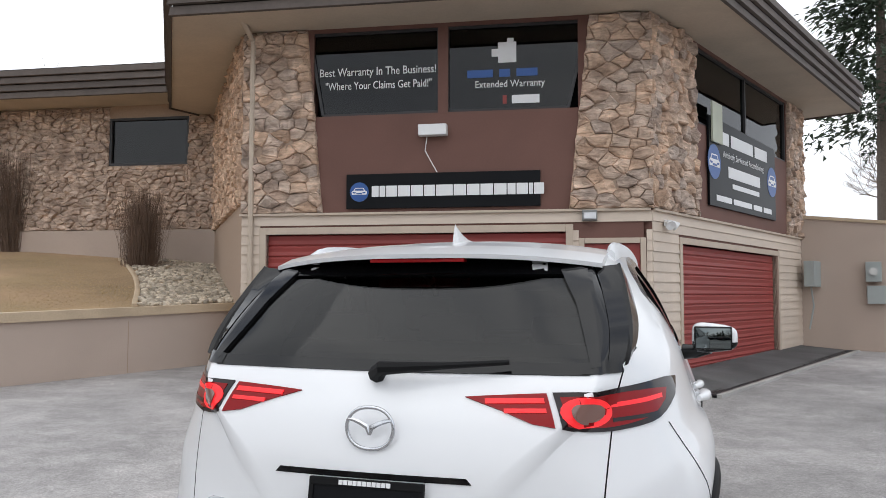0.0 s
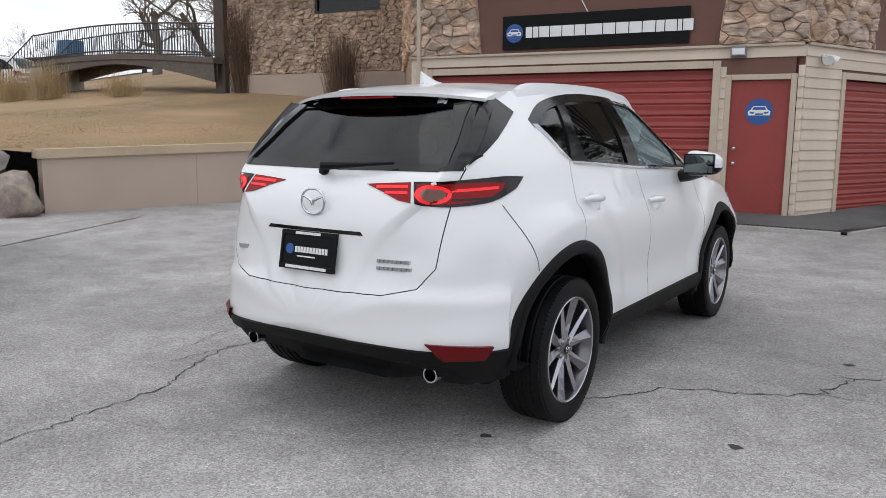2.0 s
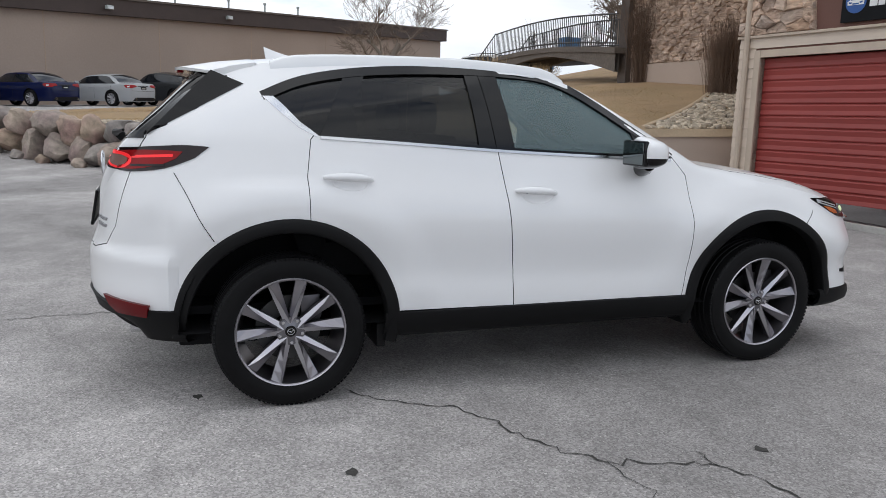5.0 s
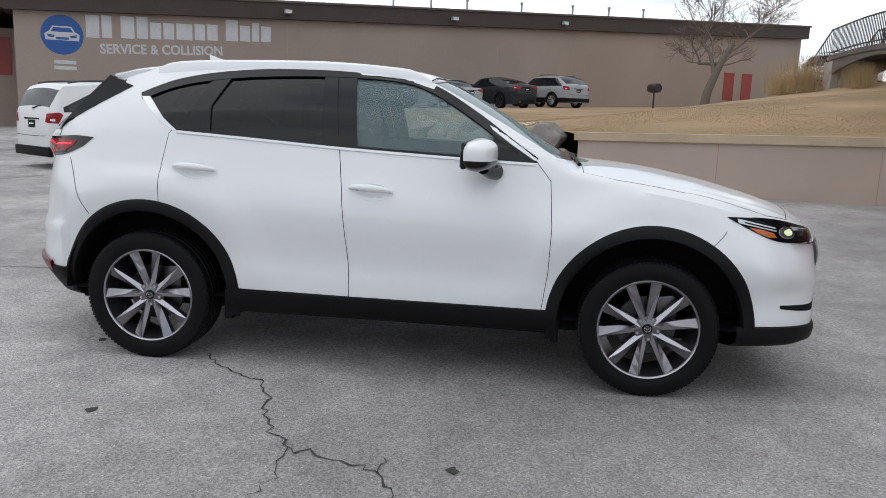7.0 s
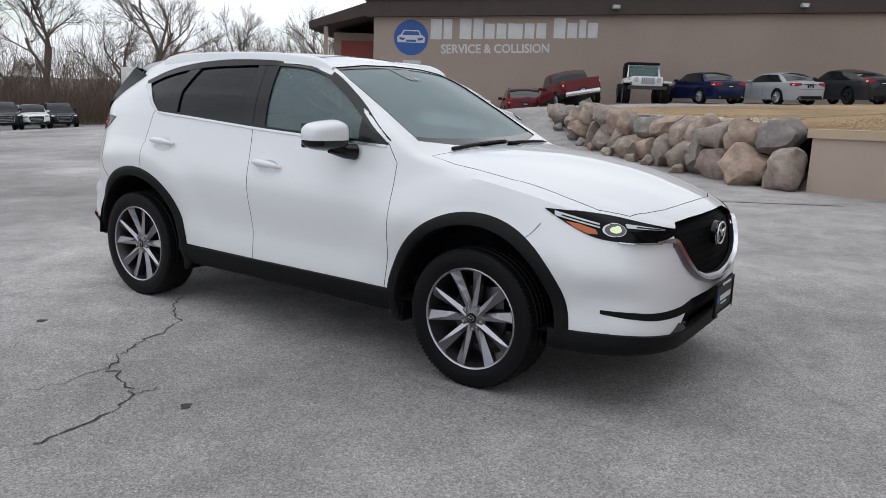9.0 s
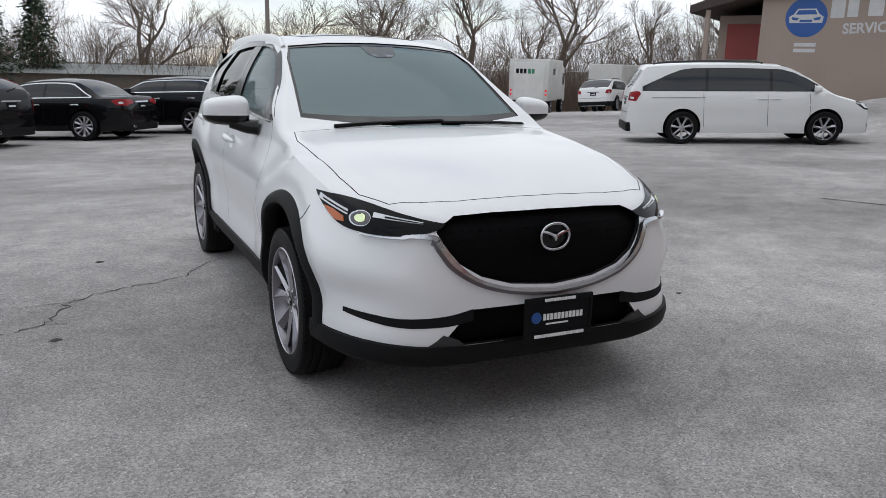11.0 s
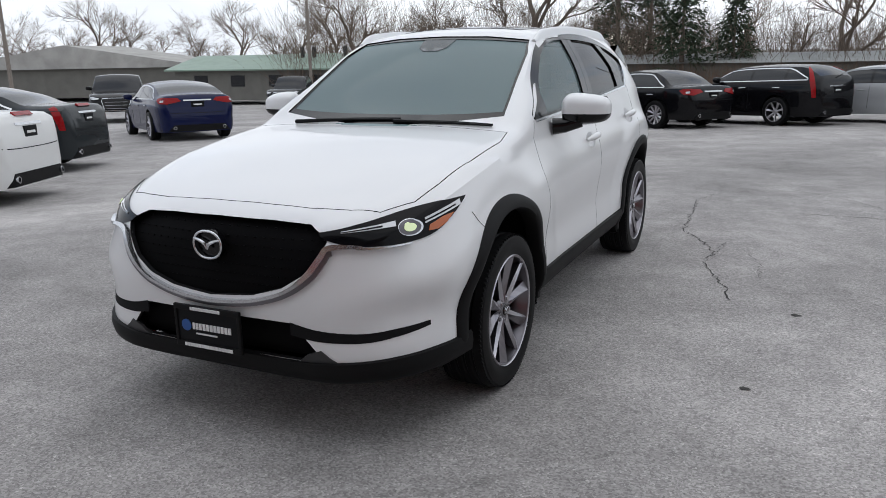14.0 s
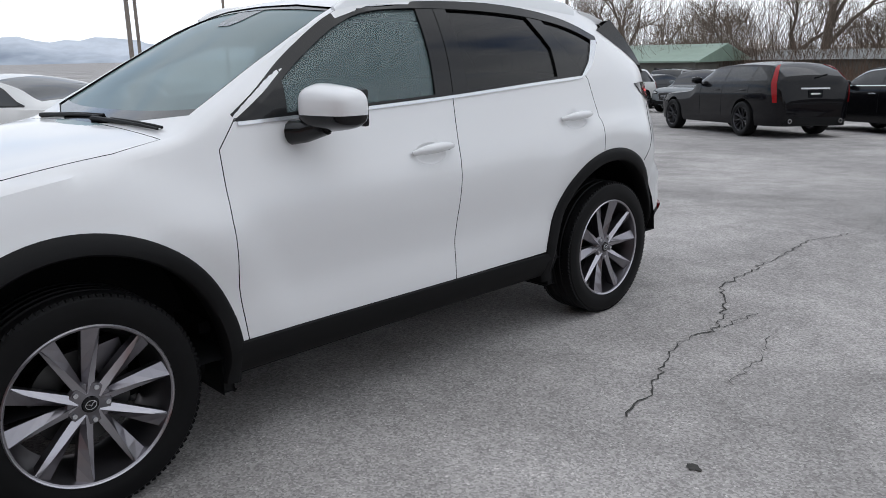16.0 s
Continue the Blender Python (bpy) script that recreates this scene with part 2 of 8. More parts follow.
ALLOY = mat("machined_alloy", (0.46, 0.45, 0.48), 0.3, 0.9)
GUNMETAL = mat("dark_alloy", (0.13, 0.125, 0.135), 0.35, 0.9)
STEEL = mat("brake_steel", (0.09, 0.09, 0.09), 0.45, 1.0)
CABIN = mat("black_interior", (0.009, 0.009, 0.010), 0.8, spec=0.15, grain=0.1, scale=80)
TANCABIN = mat("grey_headliner", (0.25, 0.24, 0.23), 0.9)
PAINT = paint_mat("pearl_white_paint", (0.765, 0.77, 0.78), 0.7)
CARPAINT = paint_mat("car_paint", coat=0.4, rough=0.25)
LENSRED = mat("red_lamp_lens", (0.25, 0.004, 0.006), 0.2, coat=0.12, spec=0.2)
LENSDARK = mat("smoked_lens", (0.010, 0.004, 0.005), 0.08, coat=0.2, spec=0.3)
LENSCLEAR = mat("clear_lamp_lens", (0.55, 0.56, 0.58), 0.1, 0.3, coat=1.0)
AMBER = mat("amber_lens", (0.46, 0.10, 0.012), 0.2, coat=0.4)
REDGLOW = glow_mat("red_glow", (0.75, 0.015, 0.02), 0.45)
LAMPGLOW = glow_mat("low_beam_glow", (0.60, 0.70, 0.42), 0.55)
SEEGLASS = glass_mat("clear_tint_glass", (0.82, 0.92, 0.92), 0.84, sheen=0.22)
# the diffuse share here stands in for sky reflected off the windscreen
SCREENGLASS = glass_mat("windscreen_glass", (0.74, 0.86, 0.87), 0.62, sheen=0.32)
TINTGLASS = glass_mat("privacy_glass", (0.75, 0.78, 0.8), 0.10)
WINDOWGLASS = glass_mat("shop_window_glass", (0.7, 0.76, 0.8), 0.25)

# ---- building blocks ----


def thing(name, label, category, m=None, group="", kind=""):
    ob = new(name)
    if m is not None:
        ob.matrix_world = m
    return tagged(ob, label, category, group, kind)


def finish(bm, name, material, smooth=0.0):
    me = bpy.data.meshes.new(name)
    bmesh.ops.recalc_face_normals(bm, faces=bm.faces[:])
    bm.to_mesh(me)
    bm.free()
    for m in material if isinstance(material, (list, tuple)) else (material,):
        me.materials.append(m)
    if smooth:
        me.shade_smooth()
        me.set_sharp_from_angle(angle=radians(smooth))
    return me


def part(name, bm, material, parent=None, label="", smooth=0.0, kind=""):
    """Links a bmesh as one mesh object under a thing or a part."""
    ob = new(name, finish(bm, name, material, smooth))
    ob.parent = parent
    return tagged(ob, label, kind=kind)


def piece(name, me, m, parent):
    """One more object on a mesh that alike pieces share."""
    ob = new(name, me)
    ob.parent = parent
    ob.matrix_basis = m
    return ob


def add_box(bm, a, b, bevel=0.0):
    made = bmesh.ops.create_cube(bm, size=1)["verts"]
    for v in made:
        v.co = Vector([a[i] + (v.co[i] + 0.5) * (b[i] - a[i]) for i in range(3)])
    if bevel:
        edges = list({e for v in made for e in v.link_edges})
        bmesh.ops.bevel(bm, geom=edges, offset=bevel, segments=2, affect="EDGES", profile=0.6)
    return bm


def box(a, b, bevel=0.0):
    return add_box(bmesh.new(), a, b, bevel)


def add_prism(bm, pts, at):
    """Closes the outline pts between at(p, 0) and at(p, 1)."""
    lo = [bm.verts.new(at(p, 0)) for p in pts]
    hi = [bm.verts.new(at(p, 1)) for p in pts]
    n = len(pts)
    bm.faces.new(lo[::-1])
    bm.faces.new(hi)
    for i in range(n):
        bm.faces.new((lo[i], lo[(i + 1) % n], hi[(i + 1) % n], hi[i]))
    return bm


def add_tube(bm, pts, radii, sides=8, cap=True):
    """A round bar along pts."""
    pts = [Vector(p) for p in pts]
    rings = []
    for i, p in enumerate(pts):
        d = (pts[min(i + 1, len(pts) - 1)] - pts[max(i - 1, 0)]).normalized()
        u = d.orthogonal().normalized() if i == 0 else (u - d * u.dot(d)).normalized()
        w = d.cross(u)
        r = radii[i] if isinstance(radii, (list, tuple)) else radii
        rings.append([bm.verts.new(p + (u * math.cos(a) + w * math.sin(a)) * r) for a in (2 * math.pi * k / sides for k in range(sides))])
    for a, b in zip(rings, rings[1:]):
        for k in range(sides):
            bm.faces.new((a[k], a[(k + 1) % sides], b[(k + 1) % sides], b[k]))
    if cap:
        bm.faces.new(rings[0][::-1])
        bm.faces.new(rings[-1])
    return bm


def add_spin(bm, profile, sides, m=None):
    """Turns a profile of (radius, along) round the x axis; a closed profile gives a closed ring."""
    m = m or Matrix()
    rings = [[bm.verts.new(m @ Vector((h, r * math.cos(a), r * math.sin(a)))) for r, h in profile] for a in (2 * math.pi * k / sides for k in range(sides))]
    n = len(profile)
    for k in range(sides):
        a, b = rings[k], rings[(k + 1) % sides]
        for i in range(n - 1):
            bm.faces.new((a[i], a[i + 1], b[i + 1], b[i]))
    return bm


def frame_of(x, y, z, degrees):
    return pose(x, y, z, 0, 0, degrees)


def curve(pairs):
    """A smooth function through (at, value) pairs."""
    xs, ys = [p[0] for p in pairs], [p[1] for p in pairs]
    n = len(xs)
    d = [(ys[i + 1] - ys[i]) / (xs[i + 1] - xs[i]) for i in range(n - 1)]
    g = [d[0]] + [0 if d[i - 1] * d[i] <= 0 else 2 * d[i - 1] * d[i] / (d[i - 1] + d[i]) for i in range(1, n - 1)] + [d[-1]]

    def f(x):
        if x <= xs[0]:
            return ys[0]
        if x >= xs[-1]:
            return ys[-1]
        i = max(k for k in range(n - 1) if xs[k] <= x)
        h = xs[i + 1] - xs[i]
        t = (x - xs[i]) / h
        return (2 * t**3 - 3 * t * t + 1) * ys[i] + (t**3 - 2 * t * t + t) * h * g[i] + (3 * t * t - 2 * t**3) * ys[i + 1] + (t**3 - t * t) * h * g[i + 1]

    return f


def step(a, b, x):
    t = min(1.0, max(0.0, (x - a) / (b - a)))
    return t * t * (3 - 2 * t)


def lettering(name, words, size, m, material, parent, depth=0.004, spread=1.0, bold=0.0):
    """Words in the built-in font, as a mesh, standing on m's x axis with m's y axis up."""
    cu = bpy.data.curves.new(name, "FONT")
    cu.body, cu.size, cu.extrude, cu.align_x = words, size, depth, "LEFT"
    cu.resolution_u, cu.offset = 3, bold
    tmp = bpy.data.objects.new(name, cu)
    me = bpy.data.meshes.new_from_object(tmp)
    bpy.data.objects.remove(tmp)
    me.materials.clear()
    me.materials.append(material)
    ob = new(name, me)
    ob.parent = parent
    ob.matrix_basis = m @ Matrix.Diagonal((spread, 1, 1, 1))
    return ob


def lot_height(x, y):
    """The yard falls away behind and to one side, and is level where the car stands."""
    r = math.hypot(x, y)
    far = min(1.0, 60.0 / max(r, 1.0))
    h = (-0.018 * x + 0.022 * y - 0.011 * max(0.0, -y - 14)) * step(2.4, 8.0, r) * far
    h -= 0.042 * min(26.0, max(0.0, -y - 24)) * step(16, 2, x)
    return h + 0.90 * step(-15, -9, y) * step(-13, -20, x)


def lawn_uv(x, y):
    dx, dy = x + 8.54, y - 1.33
    return -0.951 * dx + 0.309 * dy, 0.309 * dx + 0.951 * dy


def lawn_xy(u, v):
    return -8.54 - 0.951 * u + 0.309 * v, 1.33 + 0.309 * u + 0.951 * v


def lawn_height(u, v):
    x, y = lawn_xy(u, v)
    e = 14 * (1 - math.exp(-max(u, 0) / 14))
    return max(1.06 + 0.03 * v + e * max(0.04, 0.085 + 0.0135 * v), lot_height(x, y) + 0.06)

# ---- ground ----


def build_ground():
    bm = bmesh.new()
    ticks = sorted({s * round(0.5 * 1.085**k - 0.5, 3) for k in range(100) for s in (-1, 1) if 0.5 * 1.085**k - 0.5 < 2500})
    grid = [[bm.verts.new((x, y, lot_height(x, y) - 0.02 * step(200, 2400, math.hypot(x, y)))) for y in ticks] for x in ticks]
    for a, b in zip(grid, grid[1:]):
        for i in range(len(ticks) - 1):
            bm.faces.new((a[i], b[i], b[i + 1], a[i + 1]))
    return part("ground", bm, ASPHALT, None, "weathered grey asphalt parking lot with hairline cracks", 60, "structure")


build_ground()["category"] = "parking lot"


def crack(points, width, seed):
    """A jagged open crack, a thin dark strip just over the asphalt."""
    rng = random.Random(seed)
    bm = bmesh.new()
    line = []
    for (x0, y0), (x1, y1) in zip(points, points[1:]):
        n = max(2, int(math.hypot(x1 - x0, y1 - y0) / 0.035))
        for k in range(n):
            t = k / n
            line.append((x0 + (x1 - x0) * t + rng.gauss(0, 0.012), y0 + (y1 - y0) * t + rng.gauss(0, 0.012)))
    last = None
    for i, (x, y) in enumerate(line):
        w = width * rng.uniform(0.25, 1.0)
        dx, dy = (line[min(i + 1, len(line) - 1)][0] - line[max(i - 1, 0)][0], line[min(i + 1, len(line) - 1)][1] - line[max(i - 1, 0)][1])
        s = math.hypot(dx, dy) or 1
        z = lot_height(x, y) + 0.004
        pair = bm.verts.new((x - dy / s * w, y + dx / s * w, z)), bm.verts.new((x + dy / s * w, y - dx / s * w, z))
        if last:
            bm.faces.new((last[0], last[1], pair[1], pair[0]))
        last = pair
    return bm


TAR = mat("crack_shadow", (0.045, 0.043, 0.04), 0.95, grain=0.3, scale=60)
for way_points, wide in (
    (((0.76, -1.08), (0.97, -0.89), (1.12, -0.63), (1.35, -0.49), (1.56, -0.41), (1.70, -0.34), (1.85, -0.23), (1.92, -0.06), (1.94, 0.07), (2.02, 0.21), (2.17, 0.28), (2.36, 0.32), (2.6, 0.36)), 0.007),
    (((1.85, -0.23), (2.12, -0.20), (2.28, -0.22), (2.55, -0.24)), 0.003),
    (((2.02, 0.21), (1.93, 0.22), (1.82, 0.19)), 0.005),
    (((-1.14, -4.16), (-1.03, -3.69), (-1.08, -3.18), (-1.11, -2.45), (-1.13, -2.15), (-1.32, -1.88), (-1.46, -1.51), (-1.44, -1.16), (-1.54, -0.87), (-1.65, -0.57), (-1.70, -0.30)), 0.006),
    (((-1.48, -1.53), (-1.5, -1.88)), 0.004),
    (((-2.0, -3.3), (-2.9, -3.3), (-3.8, -3.7), (-4.6, -3.9)), 0.006),
    (((-1.84, -0.9), (-1.78, -1.3), (-1.70, -1.6)), 0.003),
    (((-1.9, -4.8), (-2.5, -4.2), (-3.0, -3.3)), 0.004),
):
    ob = part("asphalt_crack", crack(way_points, wide, len(bpy.data.objects)), TAR, None, "jagged dark crack in the grey asphalt", 0, "structure")
    ob["category"] = "crack"


def blot(x, y, r, seed):
    rng = random.Random(seed)
    bm = bmesh.new()
    bm.faces.new([bm.verts.new((x + math.cos(a) * r * rng.uniform(0.6, 1.5), y + math.sin(a) * r * rng.uniform(0.5, 1.1), lot_height(x, y) + 0.004)) for a in (k * math.tau / 11 for k in range(11))])
    ob = part("asphalt_spot", bm, TAR, None, "small dark tar spot on the asphalt", 0, "structure")
    ob["category"] = "stain"


for n, (x, y, r) in enumerate(((1.655, -1.23, 0.028), (1.93, 0.485, 0.03), (0.67, -1.767, 0.03), (-2.07, -0.17, 0.025), (2.4, -2.3, 0.02), (-1.9, 1.0, 0.02))):
    blot(x, y, r, n)


def stall_line(x0, y0, x1, y1, w=0.05):
    bm = bmesh.new()
    d = Vector((x1 - x0, y1 - y0)).normalized()
    last = None
    for k in range(13):
        x, y = x0 + (x1 - x0) * k / 12, y0 + (y1 - y0) * k / 12
        pair = [bm.verts.new((x + s * d.y * w, y - s * d.x * w, lot_height(x, y) + 0.006)) for s in (-1, 1)]
        if last:
            bm.faces.new((last[0], last[1], pair[1], pair[0]))
        last = pair
    ob = part("stall_line", bm, FADED, None, "faded pale parking stall line on asphalt", 0, "structure")
    ob["category"] = "road marking"


FADED = mat("faded_line_paint", (0.30, 0.29, 0.275), 0.9, grain=0.3, scale=12, stain=0.3, stain_scale=3)
stall_line(-7.3, 2.0, -6.2, -1.4)
stall_line(-12.5, -6.0, -7.5, -8.6)

# ---- the stone-faced shop ----


def clip(poly, px, py, nx, ny):
    """Keeps the side of a convex outline that lies behind the line."""
    out = []
    for i in range(len(poly)):
        a, b = poly[i], poly[(i + 1) % len(poly)]
        da, db = (a[0] - px) * nx + (a[1] - py) * ny, (b[0] - px) * nx + (b[1] - py) * ny
        if da <= 0:
            out.append(a)
        if da * db < 0:
            t = da / (da - db)
            out.append((a[0] + (b[0] - a[0]) * t, a[1] + (b[1] - a[1]) * t))
    return out


def rubble(outline, size, rng, stretch=1.5):
    """Splits a convex outline into irregular stones."""
    x0, x1 = min(p[0] for p in outline), max(p[0] for p in outline)
    z0, z1 = min(p[1] for p in outline), max(p[1] for p in outline)
    seeds, tries = [], 0
    while tries < 4000:
        tries += 1
        p = (rng.uniform(x0 - 0.1, x1 + 0.1), rng.uniform(z0 - 0.1, z1 + 0.1))
        gap = size * rng.uniform(0.55, 1.15)
        if all(((p[0] - q[0]) / stretch) ** 2 + (p[1] - q[1]) ** 2 > gap * gap for q in seeds):
            seeds.append(p)
    cells = []
    for p in seeds:
        near = sorted(seeds, key=lambda q: ((p[0] - q[0]) / stretch) ** 2 + (p[1] - q[1]) ** 2)[1:16]
        cell = list(outline)
        for q in near:
            nx, ny = (q[0] - p[0]) / stretch**2, q[1] - p[1]
            s = math.hypot(nx, ny)
            cell = clip(cell, (p[0] + q[0]) / 2 - nx / s * 0.002, (p[1] + q[1]) / 2 - ny / s * 0.002, nx, ny)
            if len(cell) < 3:
                break
        if len(cell) >= 3:
            cells.append(cell)
    return cells


def add_stone(bm, cell, rng, deep=0.05):
    """One rugged split-faced stone, standing proud of y = 0 towards -y; its edge wanders as its neighbours' do."""
    edge = []
    for p, q in zip(cell, cell[1:] + cell[:1]):
        n = max(1, round(math.hypot(q[0] - p[0], q[1] - p[1]) / 0.11))
        edge += [(p[0] + (q[0] - p[0]) * k / n, p[1] + (q[1] - p[1]) * k / n) for k in range(n)]
    edge = [(x + 0.030 * noise.noise((x * 8, z * 8, 1.0)), z + 0.030 * noise.noise((x * 8, z * 8, 7.0))) for x, z in edge]
    cx, cz = sum(p[0] for p in edge) / len(edge), sum(p[1] for p in edge) / len(edge)
    out = deep * rng.uniform(0.45, 1.5)
    tilt_x, tilt_z = rng.uniform(-0.3, 0.3), rng.uniform(-0.3, 0.3)
    a = rng.uniform(0, math.pi)
    ca, sa, off = math.cos(a), math.sin(a), rng.uniform(0, 40)

    def rough(x, z):
        along, across = x * ca + z * sa, z * ca - x * sa
        return 0.038 * noise.noise((along * 5, across * 19, off)) + 0.018 * noise.noise((along * 21, across * 30, off))

    def ring(shrink, y):
        row = []
        for x, z in edge:
            px, pz = cx + (x - cx) * shrink, cz + (z - cz) * shrink
            row.append(bm.verts.new((px, 0.03 if y is None else min(0.0, y + (x - cx) * tilt_x * shrink + (z - cz) * tilt_z * shrink + rough(px, pz)), pz)))
        return row

    rows = [ring(1.0, None), ring(0.995, -out * 0.55), ring(0.88, -out), ring(0.5, -out * 1.12)]
    n = len(edge)
    for lo, hi in zip(rows, rows[1:]):
        for i in range(n):
            bm.faces.new((lo[i], lo[(i + 1) % n], hi[(i + 1) % n], hi[i]))
    top = bm.verts.new((cx, min(0.0, -out * 1.1 + rough(cx, cz)), cz))
    for i in range(n):
        bm.faces.new((rows[-1][i], rows[-1][(i + 1) % n], top))


def stone_face(outline, size, seed, m, parent, singly):
    """Stone facing on a wall; singly: each stone an object, or one joined mesh."""
    rng = random.Random(seed)
    bm = bmesh.new()
    for cell in rubble(outline, size, rng):
        add_stone(bm, cell, rng)
        if singly:
            piece("stone", finish(bm, "stone", STONE), m, parent)
            bm = bmesh.new()
    if not singly:
        ob = part("stone_facing", bm, STONE, parent, "rough tan sandstone facing", 0, "stuff")
        ob.matrix_basis = m
    else:
        bm.free()


def wall_with_openings(x0, x1, z0, z1, holes, y0=0.0, y1=0.25):
    """A thick wall, with rectangular openings (x0, x1, z0, z1) that go through it."""
    xs = sorted({x0, x1, *[h[0] for h in holes], *[h[1] for h in holes]})
    zs = sorted({z0, z1, *[h[2] for h in holes], *[h[3] for h in holes]})
    bm = bmesh.new()
    for a, b in zip(xs, xs[1:]):
        for c, d in zip(zs, zs[1:]):
            if not any(h[0] <= a and b <= h[1] and h[2] <= c and d <= h[3] for h in holes):
                add_box(bm, (a, y0, c), (b, y1, d))
    bmesh.ops.remove_doubles(bm, verts=bm.verts[:], dist=1e-4)
    seen = {}
    for f in bm.faces[:]:
        key = tuple(round(v, 3) for v in f.calc_center_median())
        seen.setdefault(key, []).append(f)
    bmesh.ops.delete(bm, geom=[f for fs in seen.values() if len(fs) > 1 for f in fs], context="FACES_ONLY")
    return bm


F1, F2 = frame_of(0.41, 7.54, 0, 7.7), frame_of(0.41, 7.54, 0, 67.7)
shop = thing("auto_shop", "two-storey auto shop with tan stone facing, cream siding and red doors", "building")


def siding(m, x0, x1, z0, z1, parent, pitch=0.152):
    """Lap siding boards, each tilted out at its foot."""
    bm = bmesh.new()
    add_prism(bm, [(0, 0), (-0.022, 0), (-0.004, pitch), (0, pitch)], lambda p, e: (e, p[0], p[1]))
    me = finish(bm, "board", SIDING)
    n = max(1, round((z1 - z0) / pitch))
    for k in range(n):
        piece("board", me, m @ pose(x0, 0, z0 + k * (z1 - z0) / n) @ Matrix.Diagonal((x1 - x0, 1, (z1 - z0) / n / pitch, 1)), parent)


def garage_door(name, m, x0, x1, z0, z1, label):
    door = part(name, box((x0, 0.10, z0), (x1, 0.13, z1)), REDDOOR, shop, label)
    door.matrix_basis = m
    rows = 13
    h = (z1 - z0) / rows
    bm = bmesh.new()
    add_prism(bm, [(0, 0.008), (-0.016, 0.016), (-0.022, 0.03), (-0.010, h * 0.5), (-0.022, h - 0.022), (-0.016, h - 0.008), (0, h - 0.002)], lambda p, e: (e, p[0], p[1]))
    me = finish(bm, "panel", REDDOOR)
    for k in range(rows):
        piece("panel", me, pose(x0, 0.10, z0 + k * h) @ Matrix.Diagonal((x1 - x0, 1, 1, 1)), door)
    return door


def trim_frame(m, x0, x1, z0, z1, w, name="door_trim"):
    bm = bmesh.new()
    for a, b in (((x0 - w, -0.035, z0), (x0, 0.12, z1 + w)), ((x1, -0.035, z0), (x1 + w, 0.12, z1 + w)), ((x0 + 0.002, -0.032, z1), (x1 - 0.002, 0.12, z1 + w))):
        add_box(bm, a, b, 0.006)
    part(name, bm, TRIM, shop).matrix_basis = m


# front wall
GZ = 0.10
wall = part("wall", wall_with_openings(-6.37, -0.12, GZ - 0.3, 5.66, [(-5.95, -1.25, GZ - 0.3, 2.38), (-0.98, -0.17, 0.15, 2.2), (-5.2, -1.05, 4.25, 5.6)]), BROWN, shop, "brown painted upper wall")
wall.matrix_basis = F1
wall2 = part("wall", wall_with_openings(0.0, 8.0, GZ - 0.3, 5.66, [(1.05, 6.0, GZ - 0.3, 2.24), (1.75, 6.85, 4.3, 5.6)]), BROWN, shop, "brown painted upper wall")
wall2.matrix_basis = F2
for m, x0, x1, z0, z1 in (
    (F1, -6.37, -6.06, GZ, 2.68), (F1, -1.14, -1.06, GZ, 2.4), (F1, -0.08, 0.0, GZ, 2.4), (F1, -6.06, 0.0, 2.52, 2.68),
    (F2, 0.0, 0.95, GZ + 0.05, 2.38), (F2, 6.1, 8.0, GZ + 0.12, 2.38), (F2, 0.0, 8.0, 2.38, 2.68),
):
    siding(m, x0, x1, z0, z1, shop)
garage_door("garage_door", F1, -5.95, -1.25, GZ, 2.38, "wide red ribbed garage door, closed")
garage_door("garage_door", F2, 1.05, 6.0, GZ + 0.05, 2.24, "red ribbed side garage door, closed")
trim_frame(F1, -5.95, -1.25, GZ, 2.38, 0.11)
trim_frame(F1, -0.98, -0.17, GZ, 2.2, 0.08)
trim_frame(F2, 1.05, 6.0, GZ, 2.24, 0.10)
for m, w0, w1 in ((F1, -6.40, -0.02), (F2, 0.02, 8.05)):
    ob = part("ledge", box((w0, -0.055, 2.675), (w1, 0.0, 2.715), 0.008), TRIM, shop)
    ob.matrix_basis = m
door = part("door", box((-0.98, 0.03, 0.15), (-0.17, 0.075, 2.2), 0.004), REDDOOR, shop, "plain red steel door with a round blue sticker")
door.matrix_basis = F1
for z in (0.98, 1.20):
    bm = bmesh.new()
    add_spin(bm, [(0.0, -0.065), (0.02, -0.062), (0.03, -0.05), (0.028, -0.035), (0.014, -0.02), (0.022, 0.0)], 14, pose(-0.89, 0.03, z, 0, 0, 90))
    part("door_knob", bm, CHROME, door, "round brass-coloured door knob", 40)


def disc(bm, x, z, r, y0, y1, n=40):
    return add_prism(bm, [(x + r * math.cos(a), z + r * math.sin(a)) for a in (k * math.tau / n for k in range(n))], lambda p, e: (p[0], y1 if e else y0, p[1]))


